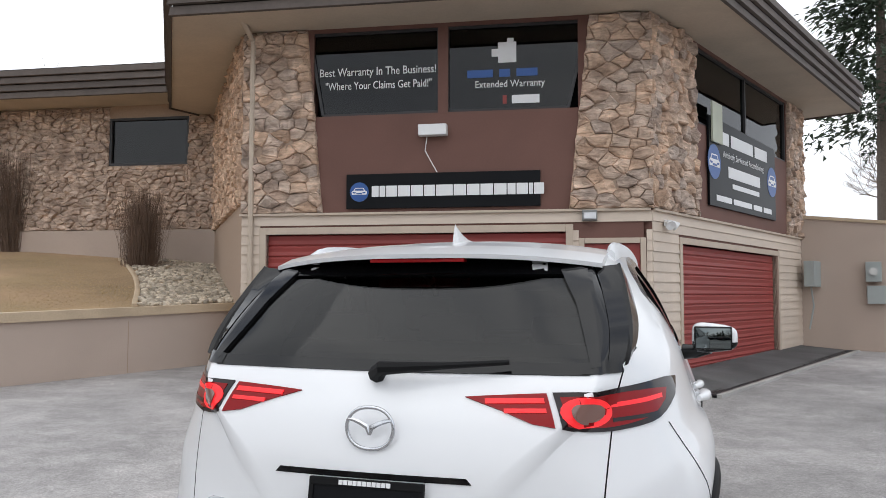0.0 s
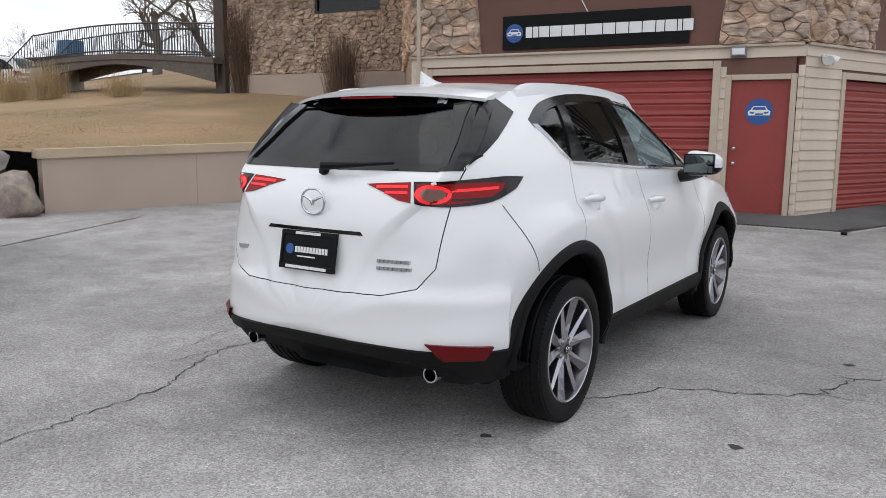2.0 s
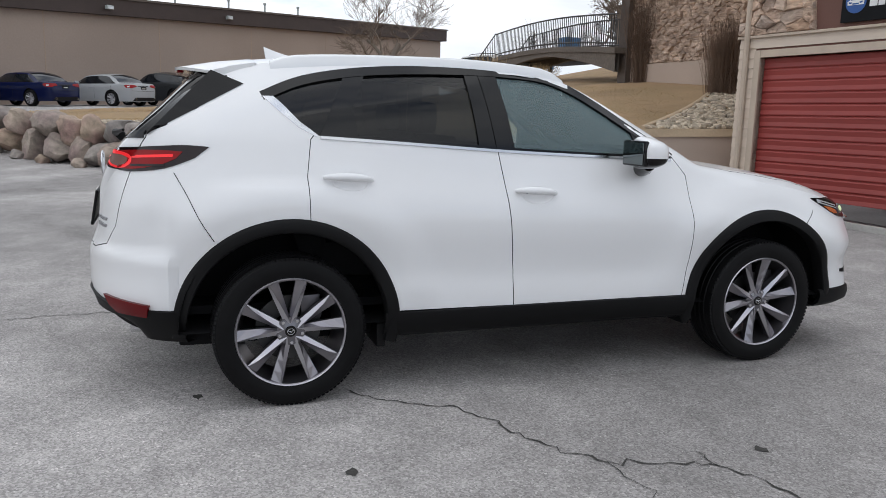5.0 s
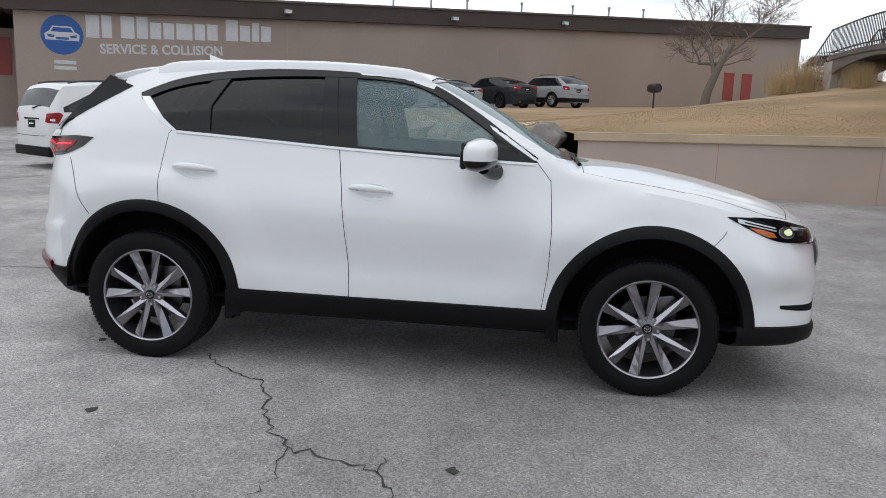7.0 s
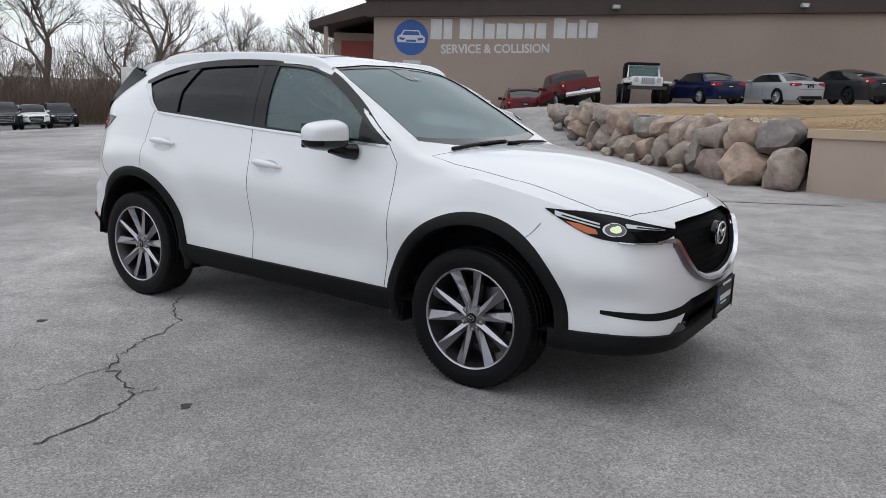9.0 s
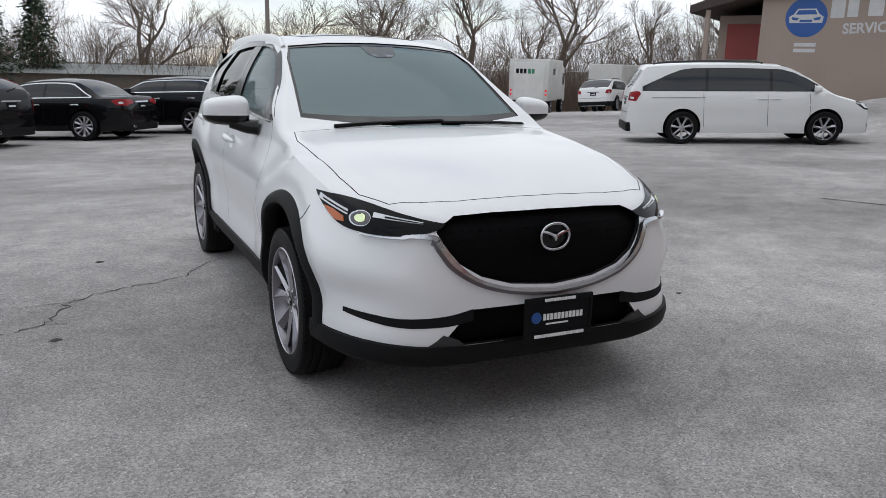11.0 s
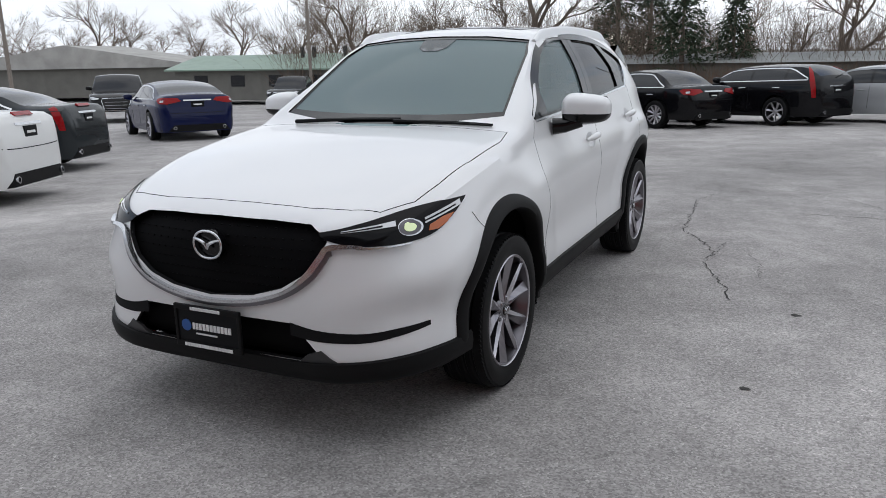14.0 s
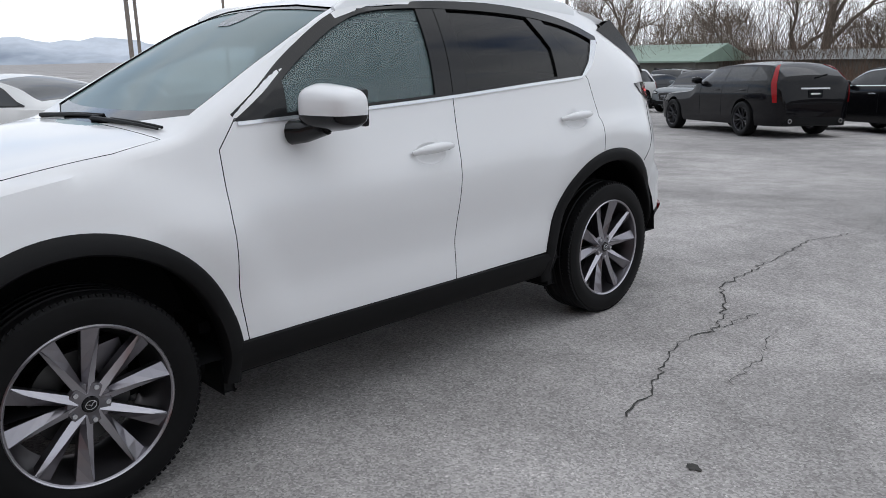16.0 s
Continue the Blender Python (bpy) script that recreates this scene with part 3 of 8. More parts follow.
def car_emblem(m, x, z, r, y, parent, paint=None):
    """A round blue badge with the plain white front of a car."""
    badge = part("badge", disc(bmesh.new(), x, z, r, y - 0.006, y), SIGNBLUE, parent, "round blue badge with a white car")
    badge.matrix_basis = m
    bm = bmesh.new()

    def flat(pts):
        add_prism(bm, [(x + px * r, z + pz * r) for px, pz in pts], lambda p, e: (p[0], y - 0.006 if e else y - 0.010, p[1]))

    flat([(-0.78, -0.28), (-0.82, 0.02), (-0.66, 0.14), (0.66, 0.14), (0.82, 0.02), (0.78, -0.28)])
    flat([(-0.62, 0.14), (-0.44, 0.42), (-0.36, 0.42), (-0.52, 0.14)])
    flat([(0.52, 0.14), (0.36, 0.42), (0.44, 0.42), (0.62, 0.14)])
    flat([(-0.44, 0.36), (-0.44, 0.43), (0.44, 0.43), (0.44, 0.36)])
    part("car_shape", bm, paint or SIGNWHITE, badge)
    bm = bmesh.new()
    for s in (-1, 1):
        add_prism(bm, [(x + px * r * s, z + pz * r) for px, pz in ((0.70, 0.02), (0.34, -0.04), (0.42, -0.16), (0.66, -0.12))], lambda p, e: (p[0], y - 0.010 if e else y - 0.013, p[1]))
    add_prism(bm, [(x + px * r, z + pz * r) for px, pz in ((-0.3, -0.24), (-0.3, -0.12), (0.3, -0.12), (0.3, -0.24))], lambda p, e: (p[0], y - 0.010 if e else y - 0.013, p[1]))
    part("lamp_shape", bm, SIGNBLUE, badge)
    return badge


def bars(m, x0, z0, height, widths, y, material, parent, gap=0.16):
    """Plain bars of a line of writing."""
    x = x0
    for w in widths:
        part("writing_bar", box((x, y - 0.004, z0), (x + w, y, z0 + height)), material, parent).matrix_basis = m
        x += w + height * gap


car_emblem(Matrix(), -0.575, 1.74, 0.19, 0.03, door)
bars(F1, -0.76, 1.58, 0.045, (0.06, 0.19, 0.10), 0.018, SIGNWHITE, door)

# upper windows of the front
for x0, x1, tl, tr in ((-5.05, -3.16, -5.28, -3.19), (-3.04, -1.2, -3.04, -0.9)):
    win = part("window", add_prism(bmesh.new(), [(x0, 4.27), (x1, 4.27), (tr, 5.58), (tl, 5.58)], lambda p, e: (p[0], 0.06 + 0.012 * e, p[1])), WINDOWGLASS, shop, "large dark shop window with white lettering")
    win.matrix_basis = F1
    bm = bmesh.new()
    for a, b in (((x0, 4.27), (x1, 4.27)), ((x1, 4.27), (tr, 5.58)), ((tr, 5.58), (tl, 5.58)), ((tl, 5.58), (x0, 4.27))):
        add_tube(bm, [(a[0], 0.05, a[1]), (b[0], 0.05, b[1])], 0.032, 4)
    part("window_frame", bm, IRON, win)
    # added black sheet that keeps the window dark; no room is built
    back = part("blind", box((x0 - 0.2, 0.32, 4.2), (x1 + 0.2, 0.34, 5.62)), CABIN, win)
bm = box((-3.19, -0.01, 4.24), (-3.03, 0.1, 5.6))
part("mullion", bm, BROWN, shop).matrix_basis = F1
upright = pose(0, 0, 0, 90)
front_sign = shop
lettering("window_lettering", "Best Warranty In The Business!", 0.185, F1 @ pose(-5.12, 0.045, 4.90) @ upright, SIGNWHITE, shop, 0.002, 0.80)
lettering("window_lettering", "\"Where Your Claims Get Paid!\"", 0.175, F1 @ pose(-5.02, 0.045, 4.68) @ upright, SIGNWHITE, shop, 0.002, 0.76)
lettering("window_lettering", "Extended Warranty", 0.155, F1 @ pose(-2.62, 0.045, 4.62) @ upright, SIGNWHITE, shop, 0.002, 0.86)
bars(F1, -2.74, 4.78, 0.12, (0.40, 0.17, 0.32), 0.05, SIGNBLUE, shop, 0.8)
bars(F1, -2.05, 4.36, 0.13, (0.42,), 0.05, SIGNWHITE, shop)
bars(F1, -2.19, 4.36, 0.13, (0.06,), 0.05, REDDOOR, shop)
bm = bmesh.new()
for a, b in (((-2.26, 5.0), (-1.98, 5.32)), ((-2.36, 5.10), (-2.26, 5.22)), ((-2.12, 5.32), (-2.02, 5.38))):
    add_box(bm, (a[0], 0.044, a[1]), (b[0], 0.048, b[1]), 0.0)
part("window_emblem", bm, SIGNWHITE, shop).matrix_basis = F1
# windows of the side
win = part("window", box((1.8, 0.06, 4.32), (6.8, 0.072, 5.58)), WINDOWGLASS, shop, "dark shop window mirroring bare trees")
win.matrix_basis = F2
bm = bmesh.new()
for x in (1.77, 4.3, 6.83):
    add_box(bm, (x - 0.03, 0.02, 4.3), (x + 0.03, 0.1, 5.6))
for z in (4.31, 5.59):
    add_box(bm, (1.78, 0.022, z - 0.03), (6.82, 0.098, z + 0.03))
part("window_frame", bm, IRON, win)
# the same added black sheet behind the side panes
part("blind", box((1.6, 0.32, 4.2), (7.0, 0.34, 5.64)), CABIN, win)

# stone piers
for m, outline, seed in (
    (F1, [(-6.37, 2.72), (-5.03, 2.72), (-5.30, 5.64), (-6.37, 5.64)], 3),
    (F1, [(-1.20, 2.72), (0.03, 2.72), (0.03, 5.64), (-0.88, 5.64)], 4),
    (F2, [(-0.03, 2.72), (1.78, 2.72), (1.62, 5.64), (-0.03, 5.64)], 5),
    (F2, [(6.75, 2.72), (8.0, 2.72), (8.0, 5.64), (6.95, 5.64)], 6),
):
    stone_face(outline, 0.23, seed, m @ pose(0, -0.01, 0), shop, True)
    back = part("wall", add_prism(bmesh.new(), outline, lambda p, e: (p[0], -0.012 + 0.02 * e, p[1])), MORTAR, shop)
    back.matrix_basis = m

# side wall towards the wing, and the hidden sides
SIDE = frame_of(-5.90, 6.69, 0, 127.7)
part("wall", box((0.0, -0.25, 0.0), (6.1, 0.0, 5.66)), MORTAR, shop, "stone side wall").matrix_basis = SIDE
part("wall", box((0, 0, 0.0), (0.25, 9.0, 5.66)), BROWN, shop).matrix_basis = F2 @ pose(7.75, 0.05, 0)

# roof: overhanging eaves with ribbed fascia boards, soffit, and the top
eave = [F1 @ Vector((-7.1, -1.0, 0)), F1 @ Vector((0.58, -1.0, 0)), F2 @ Vector((9.0, -1.0, 0))]
back_pts = [F2 @ Vector((9.0, 8.0, 0)), Vector((-8.5, 16.5, 0)), Vector((-10.2, 10.6, 0))]
outline = [(p.x, p.y) for p in eave + back_pts]
part("soffit", add_prism(bmesh.new(), outline, lambda p, e: (p[0], p[1], 5.66 + 0.03 * e)), SOFFIT, shop)
part("roof", add_prism(bmesh.new(), outline, lambda p, e: (p[0], p[1], 6.28 + 0.06 * e)), FASCIA, shop)
for a, b in zip(eave + back_pts, (eave + back_pts)[1:] + eave[:1]):
    d = (b - a).length
    m = Matrix.Translation((a.x, a.y, 0)) @ Matrix.Rotation(math.atan2(b.y - a.y, b.x - a.x), 4, "Z")
    for k in range(4):
        bm = add_prism(bmesh.new(), [(-0.01, 0), (-0.055, 0.012), (-0.035, 0.15), (0.02, 0.165)], lambda p, e: (-0.02 + e * (d + 0.04), p[0] - 0.03 * k, p[1] + 5.62 + 0.165 * k))
        part("fascia_board", bm, FASCIA, shop).matrix_basis = m

# signs on the shop
sign = thing("long_sign", "long black fascia sign with white writing and a blue badge", "sign", F1)
part("panel", box((-4.63, -0.05, 2.77), (-1.62, -0.004, 3.31), 0.004), SIGNBLACK, sign)
car_emblem(Matrix(), -4.42, 3.03, 0.15, -0.05, sign)
bars(Matrix(), -4.22, 2.95, 0.17, (0.11, 0.09, 0.17, 0.19, 0.19, 0.17, 0.26, 0.19, 0.19, 0.19, 0.19, 0.12, 0.17, 0.06, 0.15), -0.052, SIGNWHITE, sign, 0.09)
sign = thing("square_sign", "black sign board with white writing and two blue badges", "sign", F2)
part("panel", add_prism(bmesh.new(), [(2.2, 2.96), (5.85, 2.96), (5.85, 4.42), (2.2, 4.5)], lambda p, e: (p[0], -0.05 + 0.04 * e, p[1])), SIGNBLACK, sign)
for x in (2.42, 5.62):
    car_emblem(Matrix() , x, 3.72, 0.30, -0.05, sign)
bars(Matrix(), 2.85, 4.08, 0.22, (0.3, 1.2, 0.75), -0.052, SIGNWHITE, sign, 0.5)
lettering("sign_lettering", "Autobody, Service and Reconditioning", 0.17, pose(2.85, -0.054, 3.86) @ upright, SIGNWHITE, sign, 0.001, 0.85)
bars(Matrix(), 3.1, 3.52, 0.20, (1.75,), -0.052, SIGNWHITE, sign)
bars(Matrix(), 3.3, 3.34, 0.09, (1.5,), -0.052, SIGNWHITE, sign)
bars(Matrix(), 2.5, 3.06, 0.10, (0.75, 1.0, 0.5, 0.5), -0.052, SIGNWHITE, sign, 1.0)
panel = part("notice", box((2.28, -0.09, 4.05), (2.75, -0.055, 4.75), 0.004), mat("sun_bleached_notice", (0.5, 0.52, 0.42), 0.7, stain=0.1), sign)

# lamps on the shop
lamp = thing("wall_pack_lamp", "grey box wall lamp above the red door", "lamp", F1 @ pose(-0.9, -0.02, 2.60))
part("body", box((-0.11, -0.10, -0.07), (0.11, 0.0, 0.09), 0.012), mat("grey_metal", (0.22, 0.22, 0.21), 0.5, 0.4), lamp)
part("lens", box((-0.09, -0.13, -0.05), (0.09, -0.095, 0.05), 0.012), LENSCLEAR, lamp)
lamp = thing("wall_pack_lamp", "white box wall lamp with a hanging cable above the long sign", "lamp", F1 @ pose(-3.25, -0.02, 3.95))
part("body", box((-0.22, -0.16, -0.08), (0.22, 0.0, 0.09), 0.015), SIGNWHITE, lamp)
part("cable", add_tube(bmesh.new(), [(-0.1, -0.03, -0.08), (-0.13, -0.03, -0.3), (-0.02, -0.03, -0.5), (0.06, -0.03, -0.64)], 0.008, 6), SIGNWHITE, lamp)
flood = thing("twin_floodlight", "white twin-head floodlight on the siding corner", "lamp", F2 @ pose(0.42, -0.02, 2.52))
part("plate", box((-0.05, -0.03, -0.05), (0.05, 0.0, 0.05), 0.008), SIGNWHITE, flood)
for s in (-1, 1):
    head = add_spin(bmesh.new(), [(0.0, 0.0), (0.03, 0.0), (0.05, 0.05), (0.075, 0.13), (0.068, 0.13), (0.0, 0.11)], 16, pose(0.03 * s, -0.06, 0.02, 0, 35, -90 + 45 * s))
    part("lamp_head", head, SIGNWHITE, flood, "", 40)
part("drain_pipe", add_tube(bmesh.new(), [(-6.2, -0.06, 0.1), (-6.2, -0.06, 5.5), (-6.2, -0.5, 5.7)], 0.045, 8), TRIM, shop).matrix_basis = F1

# trench drain and the concrete apron before the doors
ax = [F1 @ Vector((-6.3, -1.02, 0)), F1 @ Vector((0.6, -1.02, 0)), F2 @ Vector((7.6, -1.02, 0))]
inner = [F1 @ Vector((-6.3, 0.1, 0)), F1 @ Vector((0, 0.1, 0)), F2 @ Vector((7.6, 0.1, 0))]
bm = bmesh.new()
rows = []
for i in range(2):
    for k in range(9):
        rows.append([bm.verts.new((p.x, p.y, lot_height(p.x, p.y) + 0.03 + 0.05 * j)) for j, p in enumerate((ax[i].lerp(ax[i + 1], k / 8), inner[i].lerp(inner[i + 1], k / 8)))])
for a, b in zip(rows, rows[1:]):
    if (a[0].co - b[0].co).length > 1e-3:
        bm.faces.new((a[0], b[0], b[1], a[1]))
bmesh.ops.solidify(bm, geom=bm.faces[:], thickness=0.2)
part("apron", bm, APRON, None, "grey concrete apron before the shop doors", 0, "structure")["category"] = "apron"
for i in range(2):
    a, b = ax[i], ax[i + 1]
    d, ang = (b - a).length, math.atan2(b.y - a.y, b.x - a.x)
    rise = math.atan2(lot_height(b.x, b.y) - lot_height(a.x, a.y), d)
    m = Matrix.Translation((a.x, a.y, lot_height(a.x, a.y))) @ Matrix.Rotation(ang, 4, "Z") @ Matrix.Rotation(-rise, 4, "Y")
    drain = thing("trench_drain", "black cast-iron trench drain grate set in a pale kerb", "drain", m)
    part("kerb", box((0, -0.16, -0.1), (d, -0.09, 0.045), 0.006), CONCRETE, drain)
    part("channel", box((0, -0.09, -0.1), (d, 0.09, 0.02)), CABIN, drain)
    bm = bmesh.new()
    for k in range(int(d / 0.06)):
        add_box(bm, (k * 0.06 + 0.012, -0.085, 0.018), (k * 0.06 + 0.048, 0.085, 0.040))
    for y in (-0.088, 0.068):
        add_box(bm, (0, y, 0.020), (d, y + 0.02, 0.043))
    part("grate", bm, IRON, drain)

# the wall with meters beyond the side door
yardwall = thing("yard_wall", "beige stucco yard wall stepping down beside the shop", "wall")
def yard(x0, y0, x1, y1, h0, h1):
    d, ang = math.hypot(x1 - x0, y1 - y0), math.atan2(y1 - y0, x1 - x0)
    m = Matrix.Translation((x0, y0, lot_height(x0, y0) - 0.2)) @ Matrix.Rotation(ang, 4, "Z")
    part("wall", add_prism(bmesh.new(), [(0, 0), (d, 0), (d, h1), (0, h0)], lambda p, e: (p[0], 0.2 * e, p[1])), STUCCO, yardwall).matrix_basis = m
    part("coping", add_prism(bmesh.new(), [(-0.03, h0), (d + 0.03, h1), (d + 0.03, h1 + 0.07), (-0.03, h0 + 0.07)], lambda p, e: (p[0], -0.04 + 0.28 * e, p[1])), CAP, yardwall).matrix_basis = m
yard(3.3, 14.75, 5.35, 14.3, 3.1, 2.85)
yard(5.35, 14.3, 12.5, 17.5, 2.6, 2.3)
yard(12.5, 17.5, 30.0, 16.0, 2.3, 2.3)
METER = mat("meter_grey", (0.33, 0.36, 0.35), 0.5, stain=0.08)
meter = thing("electric_meter", "grey electric meter boxes on the stucco wall", "meter", frame_of(4.75, 14.38, 1.6, -12.4))
part("upper_box", box((-0.16, -0.16, 0.12), (0.14, 0.0, 0.55), 0.012), METER, meter)
part("lower_box", box((-0.14, -0.14, -0.35), (0.22, 0.0, 0.04), 0.012), METER, meter)
part("dial", disc(bmesh.new(), -0.01, 0.34, 0.085, -0.22, -0.16, 20), LENSCLEAR, meter)
box_ = thing("junction_box", "green-grey junction box beside the side garage door", "meter", frame_of(3.35, 14.3, 1.9, 67.7))
part("body", box((-0.05, -0.24, -0.28), (0.5, -0.02, 0.28), 0.012), METER, box_)
part("conduit", add_tube(bmesh.new(), [(0.2, -0.1, -0.28), (0.24, -0.14, -0.7), (0.1, -0.08, -1.2)], 0.018, 6), METER, box_)

# ---- the lower wing behind the lawn ----
W = frame_of(-12.3, 11.1, 0, 7.7)
wing = thing("stone_wing", "low stone-faced wing with a ribbed brown eave", "building")
part("wall", wall_with_openings(-3.05, 3.4, 1.6, 5.95, [(0.0, 2.05, 4.5, 5.65)]), MORTAR, wing).matrix_basis = W
part("plinth", box((-3.06, -0.06, 1.6), (3.0, 0.0, 2.95), 0.01), STUCCO, wing).matrix_basis = W
for outline, seed in (([(-3.05, 2.96), (0.0, 2.96), (0.0, 5.9), (-3.05, 5.9)], 11), ([(0.0, 2.96), (2.05, 2.96), (2.05, 4.48), (0.0, 4.48)], 12), ([(2.05, 2.96), (3.2, 2.96), (3.2, 5.9), (2.05, 5.9)], 13)):
    stone_face(outline, 0.15, seed, W @ pose(0, -0.01, 0), wing, False)
win = part("window", box((0.0, 0.05, 4.5), (2.05, 0.07, 5.65)), WINDOWGLASS, wing, "dark window in the stone wing")
win.matrix_basis = W
bm = bmesh.new()
for x0, x1, z0, z1 in ((0.0, 2.05, 4.5, 4.56), (0.0, 2.05, 5.59, 5.65), (0.0, 0.06, 4.56, 5.59), (1.99, 2.05, 4.56, 5.59)):
    add_box(bm, (x0, -0.01, z0), (x1, 0.06, z1))
part("window_frame", bm, IRON, win)
# black sheet added in place of the wing's dark room
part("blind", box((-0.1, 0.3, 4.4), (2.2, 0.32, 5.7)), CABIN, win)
part("post", box((-3.3, -0.25, 1.6), (-2.95, 0.05, 5.95), 0.02), FASCIA, wing, "dark timber corner post").matrix_basis = W
part("drain_pipe", add_tube(bmesh.new(), [(2.95, -0.05, 2.0), (2.95, -0.05, 5.9)], 0.05, 8), FASCIA, wing).matrix_basis = W
stone_face([(0.1, 2.9), (6.0, 2.9), (6.0, 5.64), (0.1, 5.64)], 0.17, 17, SIDE @ pose(6.1, 0, 0, 0, 0, 180) , shop, False)
wing_eave = [W @ Vector((-4.2, -1.1, 0)), W @ Vector((3.6, -1.1, 0)), W @ Vector((3.6, 6, 0)), W @ Vector((-4.2, 6, 0))]
wo = [(p.x, p.y) for p in wing_eave]
part("soffit", add_prism(bmesh.new(), wo, lambda p, e: (p[0], p[1], 5.95 + 0.03 * e)), SOFFIT, wing)
mid = W @ Vector((-0.3, 2.6, 7.0))
bm = bmesh.new()
ring = [bm.verts.new((x, y, 6.62)) for x, y in wo]
top = bm.verts.new(mid)
for i in range(4):
    bm.faces.new((ring[i], ring[(i + 1) % 4], top))
bm.faces.new(ring[::-1])
part("roof", bm, FASCIA, wing)
for a, b in zip(wing_eave, wing_eave[1:] + wing_eave[:1]):
    d = (b - a).length
    m = Matrix.Translation((a.x, a.y, 0)) @ Matrix.Rotation(math.atan2(b.y - a.y, b.x - a.x), 4, "Z")
    for k in range(4):
        bm = add_prism(bmesh.new(), [(-0.01, 0), (-0.055, 0.012), (-0.035, 0.15), (0.02, 0.165)], lambda p, e: (-0.02 + e * (d + 0.04), p[0] - 0.03 * k, p[1] + 5.92 + 0.165 * k))
        part("fascia_board", bm, FASCIA, wing).matrix_basis = m

# ---- retaining wall, lawn, boulders, footbridge ----
retain = thing("retaining_wall", "beige stucco retaining wall with a sand-coloured cap", "wall", frame_of(-8.54, 1.33, 0, 72))
part("wall", add_prism(bmesh.new(), [(0, -0.3), (6.75, -0.3), (6.75, 1.17), (0, 0.98)], lambda p, e: (p[0], 0.3 * e, p[1])), STUCCO, retain)
part("cap", add_prism(bmesh.new(), [(-0.06, 0.98), (6.75, 1.17), (6.75, 1.30), (-0.06, 1.11)], lambda p, e: (p[0], -0.05 + 0.4 * e, p[1])), CAP, retain)
bm = bmesh.new()
for x in (2.25, 4.5):
    add_box(bm, (x - 0.006, -0.002, 0.0), (x + 0.006, 0.004, 1.03))
part("joint", bm, MORTAR, retain)


def rock_edge(v):
    """How far the boulder wall stands back at v (v < 0)."""
    return 0.15 if v > -1.1 else 0.15 + (-1.1 - v) * 0.58


bm = bmesh.new()
cols = []
for j in range(61):
    v = -10.4 + 24 * j / 60
    u0 = rock_edge(v) + 0.55 if v < 0 else 0.12
    col = []
    for i in range(45):
        u = u0 + (44 - u0) * (i / 44) ** 1.7
        x, y = lawn_xy(u, v)
        z = lawn_height(u, v) + 0.03 * noise.noise((x * 0.5, y * 0.5, 0))
        col.append(bm.verts.new((x, y, z if not (j == 0) else lot_height(x, y) - 0.1)))
    cols.append(col)
for a, b in zip(cols, cols[1:]):
    for i in range(44):
        bm.faces.new((a[i], a[i + 1], b[i + 1], b[i]))
part("lawn", bm, DRYGRASS, None, "sloping lawn of dormant straw-brown grass", 60, "structure")["category"] = "lawn"

bed_edge = curve(((0.0, 4.60), (0.5, 4.92), (0.92, 5.22), (1.7, 5.75), (2.6, 6.32), (3.8, 7.0), (5.0, 7.62), (6.5, 8.3)))
bm, last = bmesh.new(), None
for k in range(31):
    u = 0.22 + 5.6 * k / 30
    ring = []
    for side, up in ((-0.055, -0.05), (-0.05, 0.045), (-0.03, 0.06), (0.03, 0.06), (0.05, 0.045), (0.055, -0.05)):
        x, y = lawn_xy(u, bed_edge(u) + side)
        ring.append(bm.verts.new((x, y, lawn_height(u, bed_edge(u)) + up)))
    if last:
        for i in range(5):
            bm.faces.new((last[i], last[i + 1], ring[i + 1], ring[i]))
    else:
        bm.faces.new(ring)
    last = ring
bm.faces.new(last)
bmesh.ops.recalc_face_normals(bm, faces=bm.faces[:])
part("edging_curb", bm, CAP, None, "pale concrete edging between lawn and stone bed", 40, "structure")["category"] = "curb"

rng = random.Random(8)
bm = bmesh.new()
for k in range(34000):
    v, u = rng.uniform(-10.2, 6.8), rng.random() ** 1.5 * 9
    if v < 0:
        u += rock_edge(v) + 0.6
    else:
        u += 0.3
    if v > bed_edge(u) - 0.1:
        continue
    x, y = lawn_xy(u, v)
    z = lawn_height(u, v)
    h, a = rng.uniform(0.010, 0.026), rng.uniform(0, math.pi)
    dx, dy = math.cos(a) * 0.008, math.sin(a) * 0.008
    lx, ly = rng.gauss(0, 0.02), rng.gauss(0, 0.02)
    bm.faces.new([bm.verts.new(p) for p in ((x - dx, y - dy, z), (x + dx, y + dy, z), (x + lx, y + ly, z + h))])
me = bpy.data.meshes.new("grass_blades")
bm.to_mesh(me)
bm.free()
me.materials.append(STRAW)
tagged(new("grass_blades", me), "short dry straw-coloured grass blades", "grass", kind="stuff")


